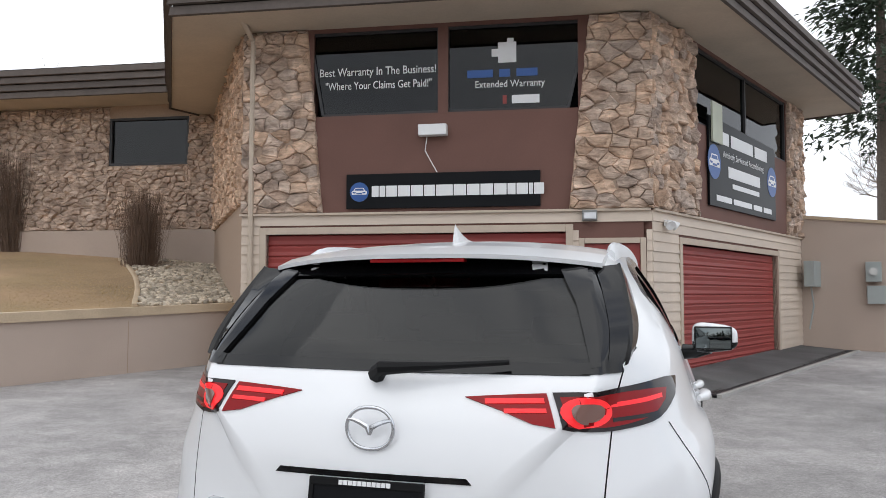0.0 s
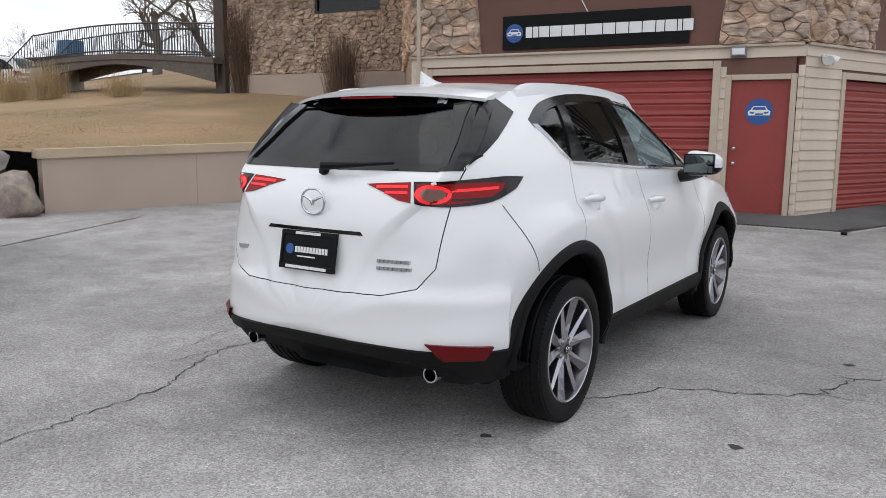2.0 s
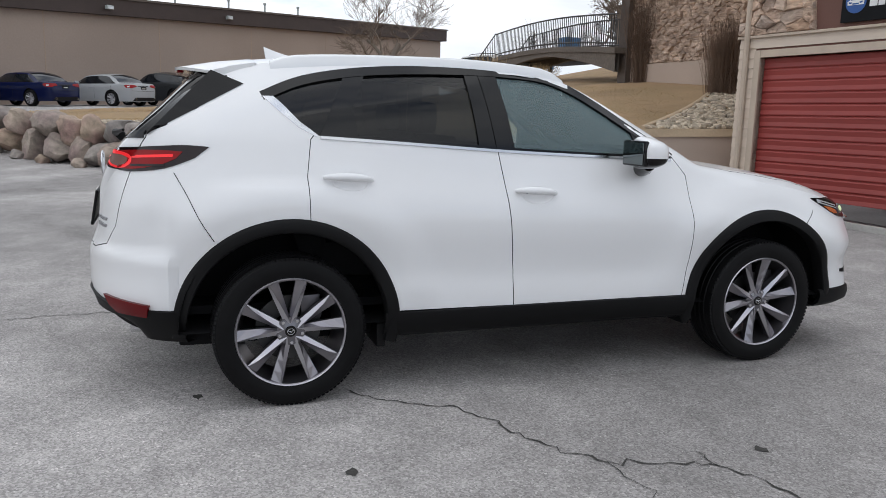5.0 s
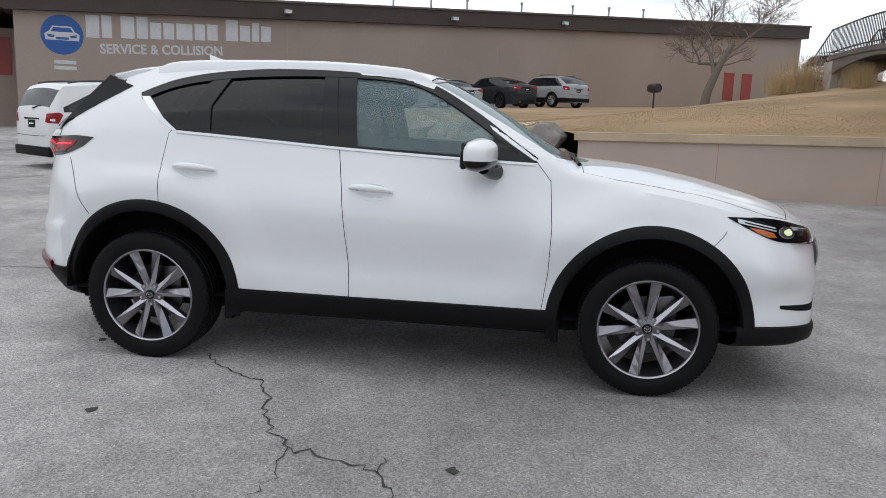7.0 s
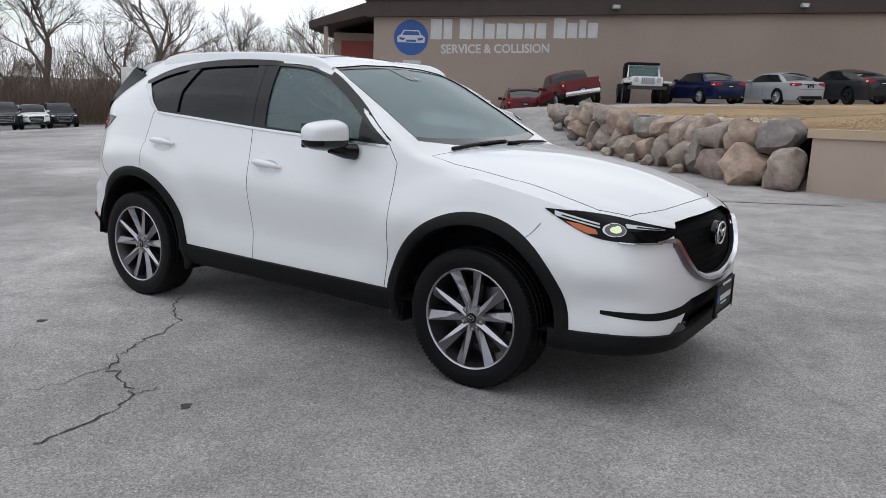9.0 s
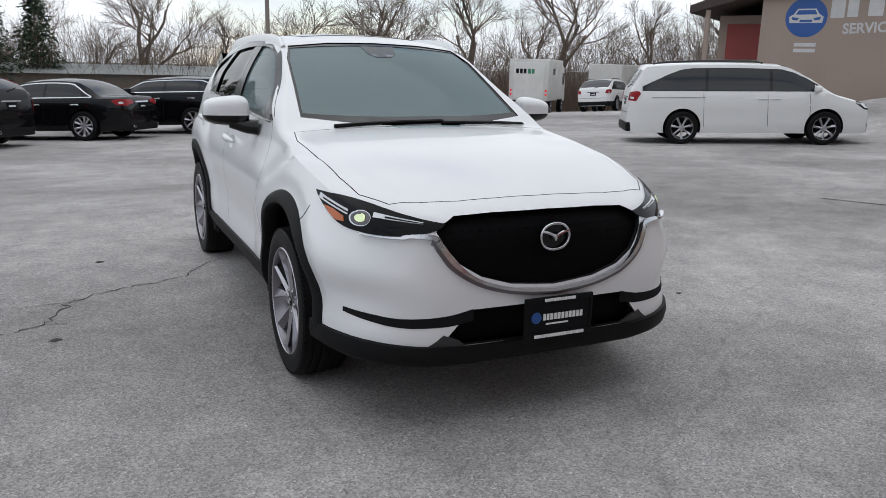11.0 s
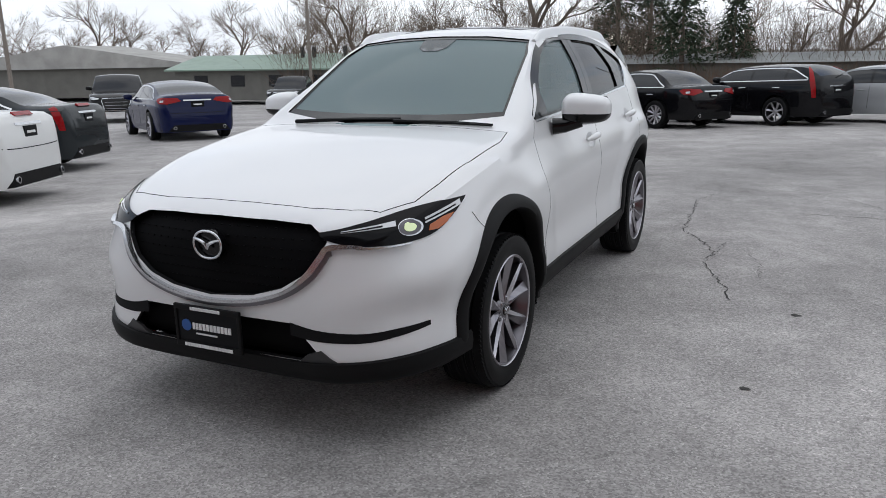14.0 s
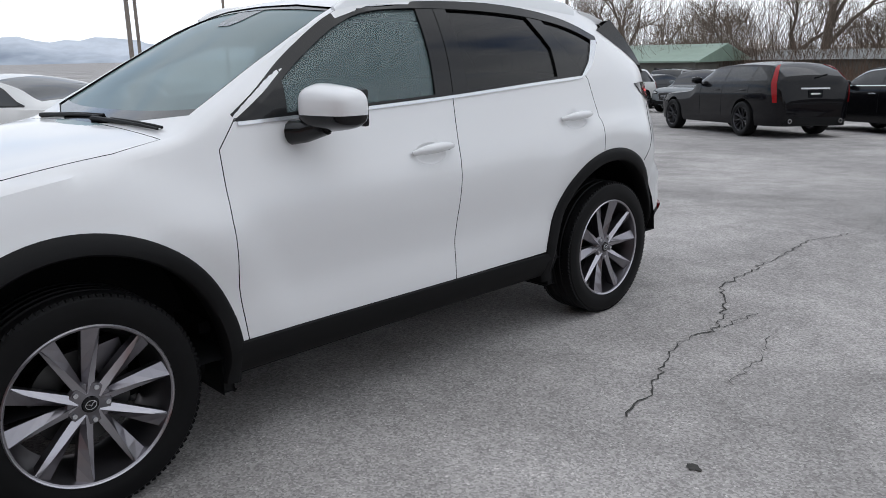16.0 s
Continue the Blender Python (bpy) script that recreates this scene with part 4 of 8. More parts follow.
def boulder(name, x, y, z, sx, sy, sz, seed, label="", group="", material=None):
    rng = random.Random(seed)
    bm = bmesh.new()
    bmesh.ops.create_icosphere(bm, subdivisions=3, radius=1)
    facets = [(Vector((rng.gauss(0, 1), rng.gauss(0, 1), rng.gauss(0, 0.8))).normalized(), rng.uniform(0.50, 0.80)) for _ in range(15)]
    off = Vector((rng.uniform(-50, 50), rng.uniform(-50, 50), rng.uniform(-50, 50)))
    for v in bm.verts:
        c = v.co.copy()
        for cut_n, cut_d in facets:
            over = c.dot(cut_n) - cut_d
            if over > 0:
                c -= cut_n * over * 0.97
        k = 1 + 0.2 * noise.noise(c * 1.3 + off) + 0.12 * noise.noise(c * 3.1 + off) + 0.07 * noise.noise(c * 8 + off)
        q = c * k * 1.2
        v.co = Vector((q.x * sx, q.y * sy, q.z * sz))
    ob = part(name, bm, material or BOULDER, None, label, 42)
    ob.matrix_world = pose(x, y, z, rng.uniform(-8, 8), rng.uniform(-8, 8), rng.uniform(0, 360))
    tagged(ob, category="boulder", group=group)
    return ob


rng = random.Random(5)
v = -0.45
n = 0
while v > -10.6:
    high = 1.0 * step(-11.5, -4.5, v) + 0.22
    w = rng.uniform(0.36, 0.5)
    u = rock_edge(v)
    x, y = lawn_xy(u, v)
    g = lot_height(x, y)
    n += 1
    boulder("boulder", x, y, g + 0.24, w, w * 0.9, 0.33, n, "large rounded tan boulder in the dry-stacked wall", "boulders of the wall")
    if high > 0.6:
        x2, y2 = lawn_xy(u + 0.32, v - 0.25)
        n += 1
        boulder("boulder", x2, y2, g + 0.72, w * 0.95, w * 0.85, 0.30, 100 + n, "large pale boulder on top of the stacked wall", "boulders of the wall")
    if rng.random() < 0.5:
        x3, y3 = lawn_xy(u - 0.25, v - 0.3)
        n += 1
        boulder("boulder", x3, y3, lot_height(x3, y3) + 0.07, 0.17, 0.15, 0.12, 200 + n, "small tan stone at the wall's foot", "boulders of the wall")
    v -= w * 1.45


def pebble_bed(name, spots, count, size, seed, label):
    """Loose river pebbles strewn over the slope."""
    rng = random.Random(seed)
    ball = bmesh.new()
    bmesh.ops.create_icosphere(ball, subdivisions=1, radius=1)
    ball.verts.index_update()
    corners, tris = [v.co.copy() for v in ball.verts], [[v.index for v in f.verts] for f in ball.faces]
    ball.free()
    points, faces = [], []
    for _ in range(count):
        u, v = spots(rng)
        x, y = lawn_xy(u, v)
        s = size * rng.uniform(0.5, 1.3)
        m = pose(x, y, lawn_height(u, v) + s * 0.3, rng.uniform(-30, 30), rng.uniform(-30, 30), rng.uniform(0, 360)) @ Matrix.Diagonal((s, s * rng.uniform(0.6, 0.9), s * rng.uniform(0.4, 0.6), 1))
        at = len(points)
        points += [m @ c for c in corners]
        faces += [[at + i for i in t] for t in tris]
    me = bpy.data.meshes.new(name)
    me.from_pydata(points, [], faces)
    me.materials.append(PEBBLE)
    tagged(new(name, me), label, "pebbles", kind="stuff")


island = PEBBLE.node_tree.nodes.new("ShaderNodeNewGeometry")
hsv = PEBBLE.node_tree.nodes.new("ShaderNodeHueSaturation")
rr = PEBBLE.node_tree.nodes.new("ShaderNodeMapRange")
rr.inputs["To Min"].default_value, rr.inputs["To Max"].default_value = 0.6, 1.4
PEBBLE.node_tree.links.new(island.outputs["Random Per Island"], rr.inputs["Value"])
PEBBLE.node_tree.links.new(rr.outputs[0], hsv.inputs["Value"])
PEBBLE.node_tree.links.new(PEBBLE.node_tree.nodes["Principled BSDF"].inputs["Base Color"].links[0].from_socket, hsv.inputs["Color"])
PEBBLE.node_tree.links.new(hsv.outputs[0], PEBBLE.node_tree.nodes["Principled BSDF"].inputs["Base Color"])


def by_shop(rng):
    u = 0.2 + 5.4 * rng.random() ** 1.2
    return u, bed_edge(u) + 0.1 + rng.random() * 3.2


def by_boulders(rng):
    v = rng.uniform(-9.5, -1.6)
    return rock_edge(v) + rng.uniform(0.5, 1.7 + 0.1 * (v + 9)), v


pebble_bed("pebble_bed", by_shop, 3800, 0.075, 1, "bed of loose pale river stones beside the shop")
pebble_bed("pebble_bed", by_boulders, 1600, 0.055, 2, "bed of small tan gravel above the boulders")

# ---- the white crossover ----
from mathutils.bvhtree import BVHTree

MIRROR = mat("mirror_glass", (0.16, 0.18, 0.18), 0.04, 1.0)
GREYALLOY = mat("grey_alloy", (0.20, 0.195, 0.21), 0.3, 0.95)
SPOKEGREY = mat("spoke_grey", (0.27, 0.26, 0.28), 0.28, 0.95)
C_TOP = curve(((-2.232, 0.64), (-2.222, 0.80), (-2.207, 0.92), (-2.182, 1.03), (-2.15, 1.11), (-2.105, 1.175), (-2.05, 1.245), (-1.90, 1.40), (-1.78, 1.515), (-1.70, 1.585), (-1.45, 1.632), (-1.1, 1.662), (-0.6, 1.675), (-0.2, 1.662), (0.05, 1.632), (0.2, 1.585), (0.5, 1.43), (0.87, 1.205), (1.0, 1.152), (1.1, 1.147), (1.3, 1.132), (1.6, 1.087), (1.95, 1.003), (2.12, 0.952), (2.2, 0.915), (2.255, 0.87), (2.285, 0.78), (2.30, 0.66)))
C_BELT = curve(((-2.232, 0.60), (-2.18, 0.92), (-2.08, 1.10), (-1.9, 1.21), (-1.6, 1.25), (-1.2, 1.245), (-0.24, 1.20), (0.72, 1.155), (1.0, 1.09), (1.3, 1.05), (1.6, 1.00), (1.9, 0.925), (2.1, 0.85), (2.2, 0.79), (2.28, 0.68), (2.30, 0.60)))
C_WIDE = curve(((-2.232, 0.12), (-2.217, 0.27), (-2.197, 0.38), (-2.16, 0.51), (-2.10, 0.63), (-2.0, 0.735), (-1.9, 0.805), (-1.7, 0.872), (-1.35, 0.905), (-0.8, 0.898), (-0.2, 0.892), (0.4, 0.892), (0.9, 0.898), (1.35, 0.91), (1.7, 0.90), (1.9, 0.872), (2.05, 0.815), (2.15, 0.735), (2.22, 0.63), (2.26, 0.51), (2.285, 0.36), (2.30, 0.14)))
C_RAIL_X = curve(((-2.232, 0.05), (-2.18, 0.36), (-2.12, 0.52), (-2.06, 0.59), (-1.9, 0.59), (-1.7, 0.545), (-1.45, 0.565), (-0.6, 0.585), (0.0, 0.585), (0.2, 0.60), (0.5, 0.655), (0.8, 0.715), (0.95, 0.735), (1.3, 0.70), (1.6, 0.66), (1.95, 0.56), (2.12, 0.49), (2.2, 0.40), (2.26, 0.28), (2.30, 0.05)))
C_RAIL_Z = curve(((-2.232, 0.62), (-2.18, 0.99), (-2.12, 1.12), (-2.06, 1.21), (-1.9, 1.355), (-1.7, 1.525), (-1.45, 1.59), (-1.0, 1.618), (-0.5, 1.625), (0.0, 1.60), (0.2, 1.54), (0.5, 1.385), (0.8, 1.215), (0.95, 1.135), (1.3, 1.095), (1.6, 1.052), (1.95, 0.97), (2.12, 0.912), (2.2, 0.875), (2.26, 0.81), (2.30, 0.63)))
C_LOW = curve(((-2.232, 0.53), (-2.18, 0.44), (-2.0, 0.36), (-1.0, 0.31), (1.6, 0.29), (2.1, 0.30), (2.24, 0.34), (2.30, 0.45)))
SIDE = curve(((0.0, -0.05), (0.07, -0.022), (0.13, -0.010), (0.21, -0.013), (0.32, -0.022), (0.43, -0.014), (0.54, -0.002), (0.61, 0.0), (0.70, -0.012), (0.80, -0.042), (0.91, -0.074), (1.0, -0.098)))


def car_section(y):
    """Half a cross-section, from the floor's middle out and up to the roof's middle."""
    low, belt, top, wide = C_LOW(y), C_BELT(y), C_TOP(y), C_WIDE(y)
    rx, rz = C_RAIL_X(y), C_RAIL_Z(y)
    pinch = min(1.0, wide / 0.6)
    out = [((wide - 0.06) * k / 4, low) for k in range(4)]
    for k in range(31):
        t = k / 30
        out.append((wide + SIDE(t) * pinch, low + (belt - low) * t))
    bx = wide - 0.098 * pinch
    cabin = step(0.06, 0.24, rz - belt)
    for k in range(1, 11):
        t = k / 10
        bow = 0.028 * math.sin(math.pi * t)
        out.append((bx + (rx - bx) * t + bow * (0.4 + 0.6 * cabin), belt + (rz - belt) * (t * cabin + math.sin(t * math.pi / 2) * (1 - cabin))))
    for k in range(1, 13):
        t = k / 12
        out.append((rx * (1 - t), rz + (top - rz) * (1 - (1 - t) ** 2.3)))
    return out


def car_shell():
    ys = sorted({round(v, 4) for v in [*np.linspace(-2.232, -2.0, 20), *np.linspace(-2.0, 1.9, 146), *np.linspace(1.9, 2.30, 26)]})
    bm = bmesh.new()
    rows = []
    for y in ys:
        half = car_section(y)
        ring = [bm.verts.new((x, y, z)) for x, z in half] + [bm.verts.new((-x, y, z)) for x, z in half[-2:0:-1]]
        rows.append(ring)
    n = len(rows[0])
    for a, b in zip(rows, rows[1:]):
        for i in range(n):
            bm.faces.new((a[i], a[(i + 1) % n], b[(i + 1) % n], b[i]))
    bm.faces.new(rows[0])
    bm.faces.new(rows[-1][::-1])
    for v in bm.verts:
        x, y, z = v.co
        if abs(x) > 0.6 and z < 1.05:
            r = math.hypot(abs(y) - 1.35, z - 0.365)
            v.co.x += math.copysign((0.007 + 0.011 * step(0.525, 0.615, r)) * step(0.80, 0.635, r) * step(0.40, 0.56, z), x)
            x = v.co.x
        if y > 1.75:
            deg = math.degrees(math.atan2(abs(x), y - 1.2))
            dent = 0.030 * math.exp(-(((z - 0.565) / 0.075) ** 2)) * math.exp(-(((deg - 43) / 10) ** 2))
            flat = Vector((x, y - 1.2, 0)).normalized()
            v.co -= flat * dent
        elif y < -1.85:
            flat = Vector((x, y + 1.3, 0)).normalized()
            v.co += flat * (0.030 * step(0.76, 0.68, z) * step(0.38, 0.50, z) - 0.008 * math.exp(-(((z - 0.86) / 0.08) ** 2)))
    for f in bm.faces:
        c = f.calc_center_median()
        f.material_index = 1 if (c.z < 0.345 and abs(c.y) < 1.9) or (c.z < 0.475 and c.y < -1.8) or (c.z < 0.365 and c.y > 1.8) else 0
        f.normal_update()
        if c.y < -1.54 and max(1.243, 1.313 + 0.618 * (c.y + 1.855)) < c.z < 1.50 + 0.32 * (-1.53 - c.y) and abs(c.x) > 0.4:
            f.material_index = 2
    bmesh.ops.remove_doubles(bm, verts=bm.verts[:], dist=1e-5)
    bmesh.ops.recalc_face_normals(bm, faces=bm.faces[:])
    return bm


hull = car_shell()
HULL = BVHTree.FromBMesh(hull)


def hit(origin, direction):
    place, normal, _, _ = HULL.ray_cast(Vector(origin), Vector(direction).normalized())
    return place, normal


def on_side(s):
    """Rays that meet the flank (s = 1 right, -1 left) at (y, z)."""
    return lambda y, z: hit((3 * s, y, z), (-s, 0, 0))


def on_front(x, z):
    return hit((x, 5, z), (0, -1, 0))


def on_rear(x, z):
    return hit((x, -5, z), (0, 1, 0))


def on_top(x, y):
    return hit((x, y, 4), (0, 0, -1))


def round_nose(s):
    return lambda deg, z: hit((s * 4 * math.sin(radians(deg)), 1.2 + 4 * math.cos(radians(deg)), z), (-s * math.sin(radians(deg)), -math.cos(radians(deg)), 0))


def round_tail(s):
    return lambda deg, z: hit((s * 4 * math.sin(radians(deg)), -1.3 - 4 * math.cos(radians(deg)), z), (-s * math.sin(radians(deg)), math.cos(radians(deg)), 0))


def patch(outline, where, out=0.003, thick=0.004, cell=(0.05, 0.05)):
    """A thin skin over the hull inside an outline drawn in the rays' own plane."""
    bm = bmesh.new()
    bm.faces.new([bm.verts.new((a, b, 0)) for a, b in outline])
    for axis in (0, 1):
        lo, hi = min(p[axis] for p in outline), max(p[axis] for p in outline)
        k = math.floor(lo / cell[axis]) + 1
        while k * cell[axis] < hi:
            no = Vector((1, 0, 0)) if axis == 0 else Vector((0, 1, 0))
            bmesh.ops.bisect_plane(bm, geom=bm.verts[:] + bm.edges[:] + bm.faces[:], plane_co=no * (k * cell[axis]), plane_no=no)
            k += 1
    bmesh.ops.triangulate(bm, faces=bm.faces[:])
    drape(bm, where, out, thick)
    return bm


def sheet(outline, where, out=0.0, cell=(0.05, 0.05)):
    """A pane that follows the hull, facing outwards."""
    bm = patch(outline, where, out, 0.0, cell)
    low = {f for f in bm.faces if f.calc_area() < 1e-12}
    bmesh.ops.delete(bm, geom=list(low), context="FACES")
    bmesh.ops.remove_doubles(bm, verts=bm.verts[:], dist=1e-6)
    bm.verts.index_update()
    seen = {}
    for f in bm.faces[:]:
        key = frozenset(v.index for v in f.verts)
        if key in seen:
            bm.faces.remove(f)
        else:
            seen[key] = f
    for f in bm.faces:
        f.normal_update()
        c = f.calc_center_median()
        _, normal, _, _ = HULL.find_nearest(c)
        if f.normal.dot(normal) < 0:
            f.normal_flip()
    return bm


def pane_part(name, bm, material, parent, label):
    me = bpy.data.meshes.new(name)
    bm.to_mesh(me)
    bm.free()
    me.materials.append(material)
    me.shade_smooth()
    ob = new(name, me)
    ob.parent = parent
    return tagged(ob, label)


def drape(bm, where, out, thick):
    pairs, lost = {}, []
    for v in bm.verts:
        place, normal = where(v.co.x, v.co.y)
        if place is None:
            lost.append(v)
            continue
        pairs[v] = (place + normal * (out - thick), place + normal * out)
    bmesh.ops.delete(bm, geom=lost, context="VERTS")
    edge = [e for e in bm.edges if len(e.link_faces) == 1]
    tops = {v: bm.verts.new(pairs[v][1]) for v in list(bm.verts) if v in pairs}
    faces = list(bm.faces)
    for f in faces:
        bm.faces.new([tops[v] for v in f.verts])
    for e in edge:
        a, b = e.verts
        bm.faces.new((a, b, tops[b], tops[a]))
    for v in tops:
        v.co = pairs[v][0]


def strip(path, width, where, out=0.004, thick=0.006):
    """A band of the given width along a path on the hull; width may change along it."""
    bm = bmesh.new()
    last = None
    for i, (a, b) in enumerate(path):
        p, q = path[max(i - 1, 0)], path[min(i + 1, len(path) - 1)]
        d = Vector((q[0] - p[0], q[1] - p[1])).normalized()
        w = (width[i] if isinstance(width, (list, tuple)) else width) / 2
        pair = bm.verts.new((a - d.y * w, b + d.x * w, 0)), bm.verts.new((a + d.y * w, b - d.x * w, 0))
        if last:
            bm.faces.new((last[0], last[1], pair[1], pair[0]))
        last = pair
    drape(bm, where, out, thick)
    return bm


def smooth_path(points, n=10):
    """Rounds a short list of points into a flowing line."""
    out = []
    pts = [Vector((*p, 0)) for p in points]
    for i in range(len(pts) - 1):
        p0, p1, p2, p3 = pts[max(i - 1, 0)], pts[i], pts[i + 1], pts[min(i + 2, len(pts) - 1)]
        for k in range(n):
            t = k / n
            q = 0.5 * ((2 * p1) + (p2 - p0) * t + (2 * p0 - 5 * p1 + 4 * p2 - p3) * t * t + (3 * p1 - p0 - 3 * p2 + p3) * t**3)
            out.append((q.x, q.y))
    out.append((points[-1][0], points[-1][1]))
    return out


def solve_boolean(me, bm_cut, how, slot=1):
    """The mesh me cut by, or kept inside, the closed cutter."""
    for f in bm_cut.faces:
        f.material_index = slot
    a = new("work", me)
    b = new("cutter", finish(bm_cut, "cutter", ()))
    mod = a.modifiers.new("cut", "BOOLEAN")
    mod.operation, mod.solver, mod.object = how, "EXACT", b
    bpy.context.view_layer.update()
    out = bpy.data.meshes.new_from_object(a.evaluated_get(bpy.context.evaluated_depsgraph_get()))
    bpy.data.objects.remove(a)
    bpy.data.objects.remove(b)
    return out


def side_prism(outline, s, x0=0.3, x1=1.4):
    return add_prism(bmesh.new(), outline, lambda p, e: (s * (x1 if e else x0), p[0], p[1]))


def grow(outline, by):
    """An outline moved outwards."""
    area = sum(a[0] * b[1] - b[0] * a[1] for a, b in zip(outline, outline[1:] + outline[:1]))
    sgn = 1 if area > 0 else -1
    out = []
    n = len(outline)
    for i in range(n):
        p, c, q = Vector(outline[i - 1]), Vector(outline[i]), Vector(outline[(i + 1) % n])
        d1, d2 = (c - p).normalized(), (q - c).normalized()
        n1, n2 = Vector((d1.y, -d1.x)) * sgn, Vector((d2.y, -d2.x)) * sgn
        m = (n1 + n2).normalized()
        out.append(tuple(c + m * by / max(0.35, m.dot(n1))))
    return out


suv = thing("white_crossover", "pearl white five-door crossover with black arch cladding, closed tailgate", "car")

# outlines on the flank, as (along, up)
DLO = [(0.745, 1.172), (0.33, 1.183), (-0.24, 1.207), (-0.80, 1.240), (-1.21, 1.262), (-1.345, 1.345), (-1.455, 1.437), (-1.27, 1.515), (-1.04, 1.560), (-0.76, 1.585), (-0.364, 1.597), (-0.02, 1.585), (0.181, 1.525), (0.406, 1.395), (0.60, 1.262)]
B_LINE = [(-0.302, 1.215), (-0.264, 0.968), (-0.222, 0.535), (-0.216, 0.424)]
FRONT_DOOR = [(-0.302, 1.230), (-0.264, 0.968), (-0.222, 0.60), (-0.216, 0.424), (0.800, 0.410), (0.826, 0.62), (0.832, 0.854), (0.815, 1.083), (0.735, 1.180), (0.3, 1.20)]
REAR_DOOR = [(-0.306, 1.230), (-0.268, 0.968), (-0.226, 0.60), (-0.220, 0.424), (-0.845, 0.430), (-0.866, 0.541), (-0.9555, 0.696), (-1.0925, 0.811), (-1.2606, 0.872), (-1.266, 1.08), (-1.243, 1.245), (-1.215, 1.275), (-0.8, 1.255)]
lamp_tops = [round_nose(1)(d, z)[0] for d, z in ((45, 0.952), (41, 0.942), (37, 0.928))]
half_hood = [(0.735, 0.985), (0.765, 1.15), (0.758, 1.5), (0.74, 1.75)] + [(p.x, p.y) for p in lamp_tops] + [(0.36, 2.105), (0.2, 2.122)]
HOOD = [(0.0, 0.985)] + half_hood + [(0.0, 2.128)] + [(-x, y) for x, y in reversed(half_hood)]
GATE = [(0.0, 0.705), (0.40, 0.712), (0.54, 0.745), (0.605, 0.83), (0.62, 1.0), (0.635, 1.16), (0.655, 1.24), (0.60, 1.42), (0.535, 1.56), (0.50, 1.75), (-0.50, 1.75), (-0.535, 1.56), (-0.60, 1.42), (-0.655, 1.24), (-0.635, 1.16), (-0.62, 1.0), (-0.605, 0.83), (-0.54, 0.745), (-0.40, 0.712)]
SCREEN = [(0.0, 1.163), (0.40, 1.168), (0.665, 1.195), (0.595, 1.50), (0.545, 1.575), (0.30, 1.600), (0.0, 1.607), (-0.30, 1.600), (-0.545, 1.575), (-0.595, 1.50), (-0.665, 1.195), (-0.40, 1.168)]
REAR_PANE = [(0.0, 1.235), (0.45, 1.24), (0.575, 1.255), (0.52, 1.42), (0.46, 1.52), (0.0, 1.545), (-0.46, 1.52), (-0.52, 1.42), (-0.575, 1.255), (-0.45, 1.24)]
GRILLE = [(0.0, 0.604), (0.2, 0.622), (0.33, 0.66), (0.42, 0.715), (0.478, 0.79), (0.498, 0.838), (0.475, 0.862), (0.41, 0.892), (0.25, 0.902), (0.0, 0.906), (-0.25, 0.902), (-0.41, 0.892), (-0.475, 0.862), (-0.498, 0.838), (-0.478, 0.79), (-0.42, 0.715), (-0.33, 0.66), (-0.2, 0.622)]
INTAKE = [(0.0, 0.366), (0.40, 0.375), (0.465, 0.42), (0.395, 0.50), (0.36, 0.528), (0.0, 0.535), (-0.36, 0.528), (-0.395, 0.50), (-0.465, 0.42), (-0.40, 0.375)]


def end_prism(outline, y0, y1):
    return add_prism(bmesh.new(), outline, lambda p, e: (p[0], y1 if e else y0, p[1]))


tmp = new("work", finish(hull.copy(), "shell", (PAINT, CABIN, GLOSSBLACK, CABIN), 35))
mod = tmp.modifiers.new("shell", "SOLIDIFY")
mod.thickness, mod.offset, mod.material_offset, mod.material_offset_rim = 0.022, -1, 1, 1
bpy.context.view_layer.update()
body = bpy.data.meshes.new_from_object(tmp.evaluated_get(bpy.context.evaluated_depsgraph_get()))
bpy.data.objects.remove(tmp)

cuts = bmesh.new()
for s in (-1, 1):
    add_prism(cuts, DLO, lambda p, e: (s * (1.4 if e else 0.35), p[0], p[1]))
    for y in (-1.35, 1.35):
        add_prism(cuts, [(y + 0.464 * math.cos(a), 0.37 + 0.464 * math.sin(a)) for a in (k * math.tau / 48 for k in range(48))], lambda p, e: (s * (1.4 if e else 0.55), p[0], p[1]))
add_prism(cuts, SCREEN, lambda p, e: (p[0], 1.25 if e else 0.02, p[1]))
add_prism(cuts, REAR_PANE, lambda p, e: (p[0], -1.6 if e else -2.6, p[1]))
add_prism(cuts, GRILLE, lambda p, e: (p[0], 2.6 if e else 2.02, p[1]))
add_prism(cuts, INTAKE, lambda p, e: (p[0], 2.6 if e else 2.02, p[1]))
body = solve_boolean(body, cuts, "DIFFERENCE")
panels = []
for s in (1, -1):
    panels.append(("front_door", solve_boolean(body, side_prism(FRONT_DOOR, s, 0.55), "INTERSECT")))
    panels.append(("rear_door", solve_boolean(body, side_prism(REAR_DOOR, s, 0.55), "INTERSECT")))
panels.append(("hood", solve_boolean(body, add_prism(bmesh.new(), HOOD, lambda p, e: (p[0], p[1], 1.4 if e else 0.70)), "INTERSECT")))
panels.append(("tailgate", solve_boolean(body, end_prism(GATE, -2.6, -1.66), "INTERSECT")))
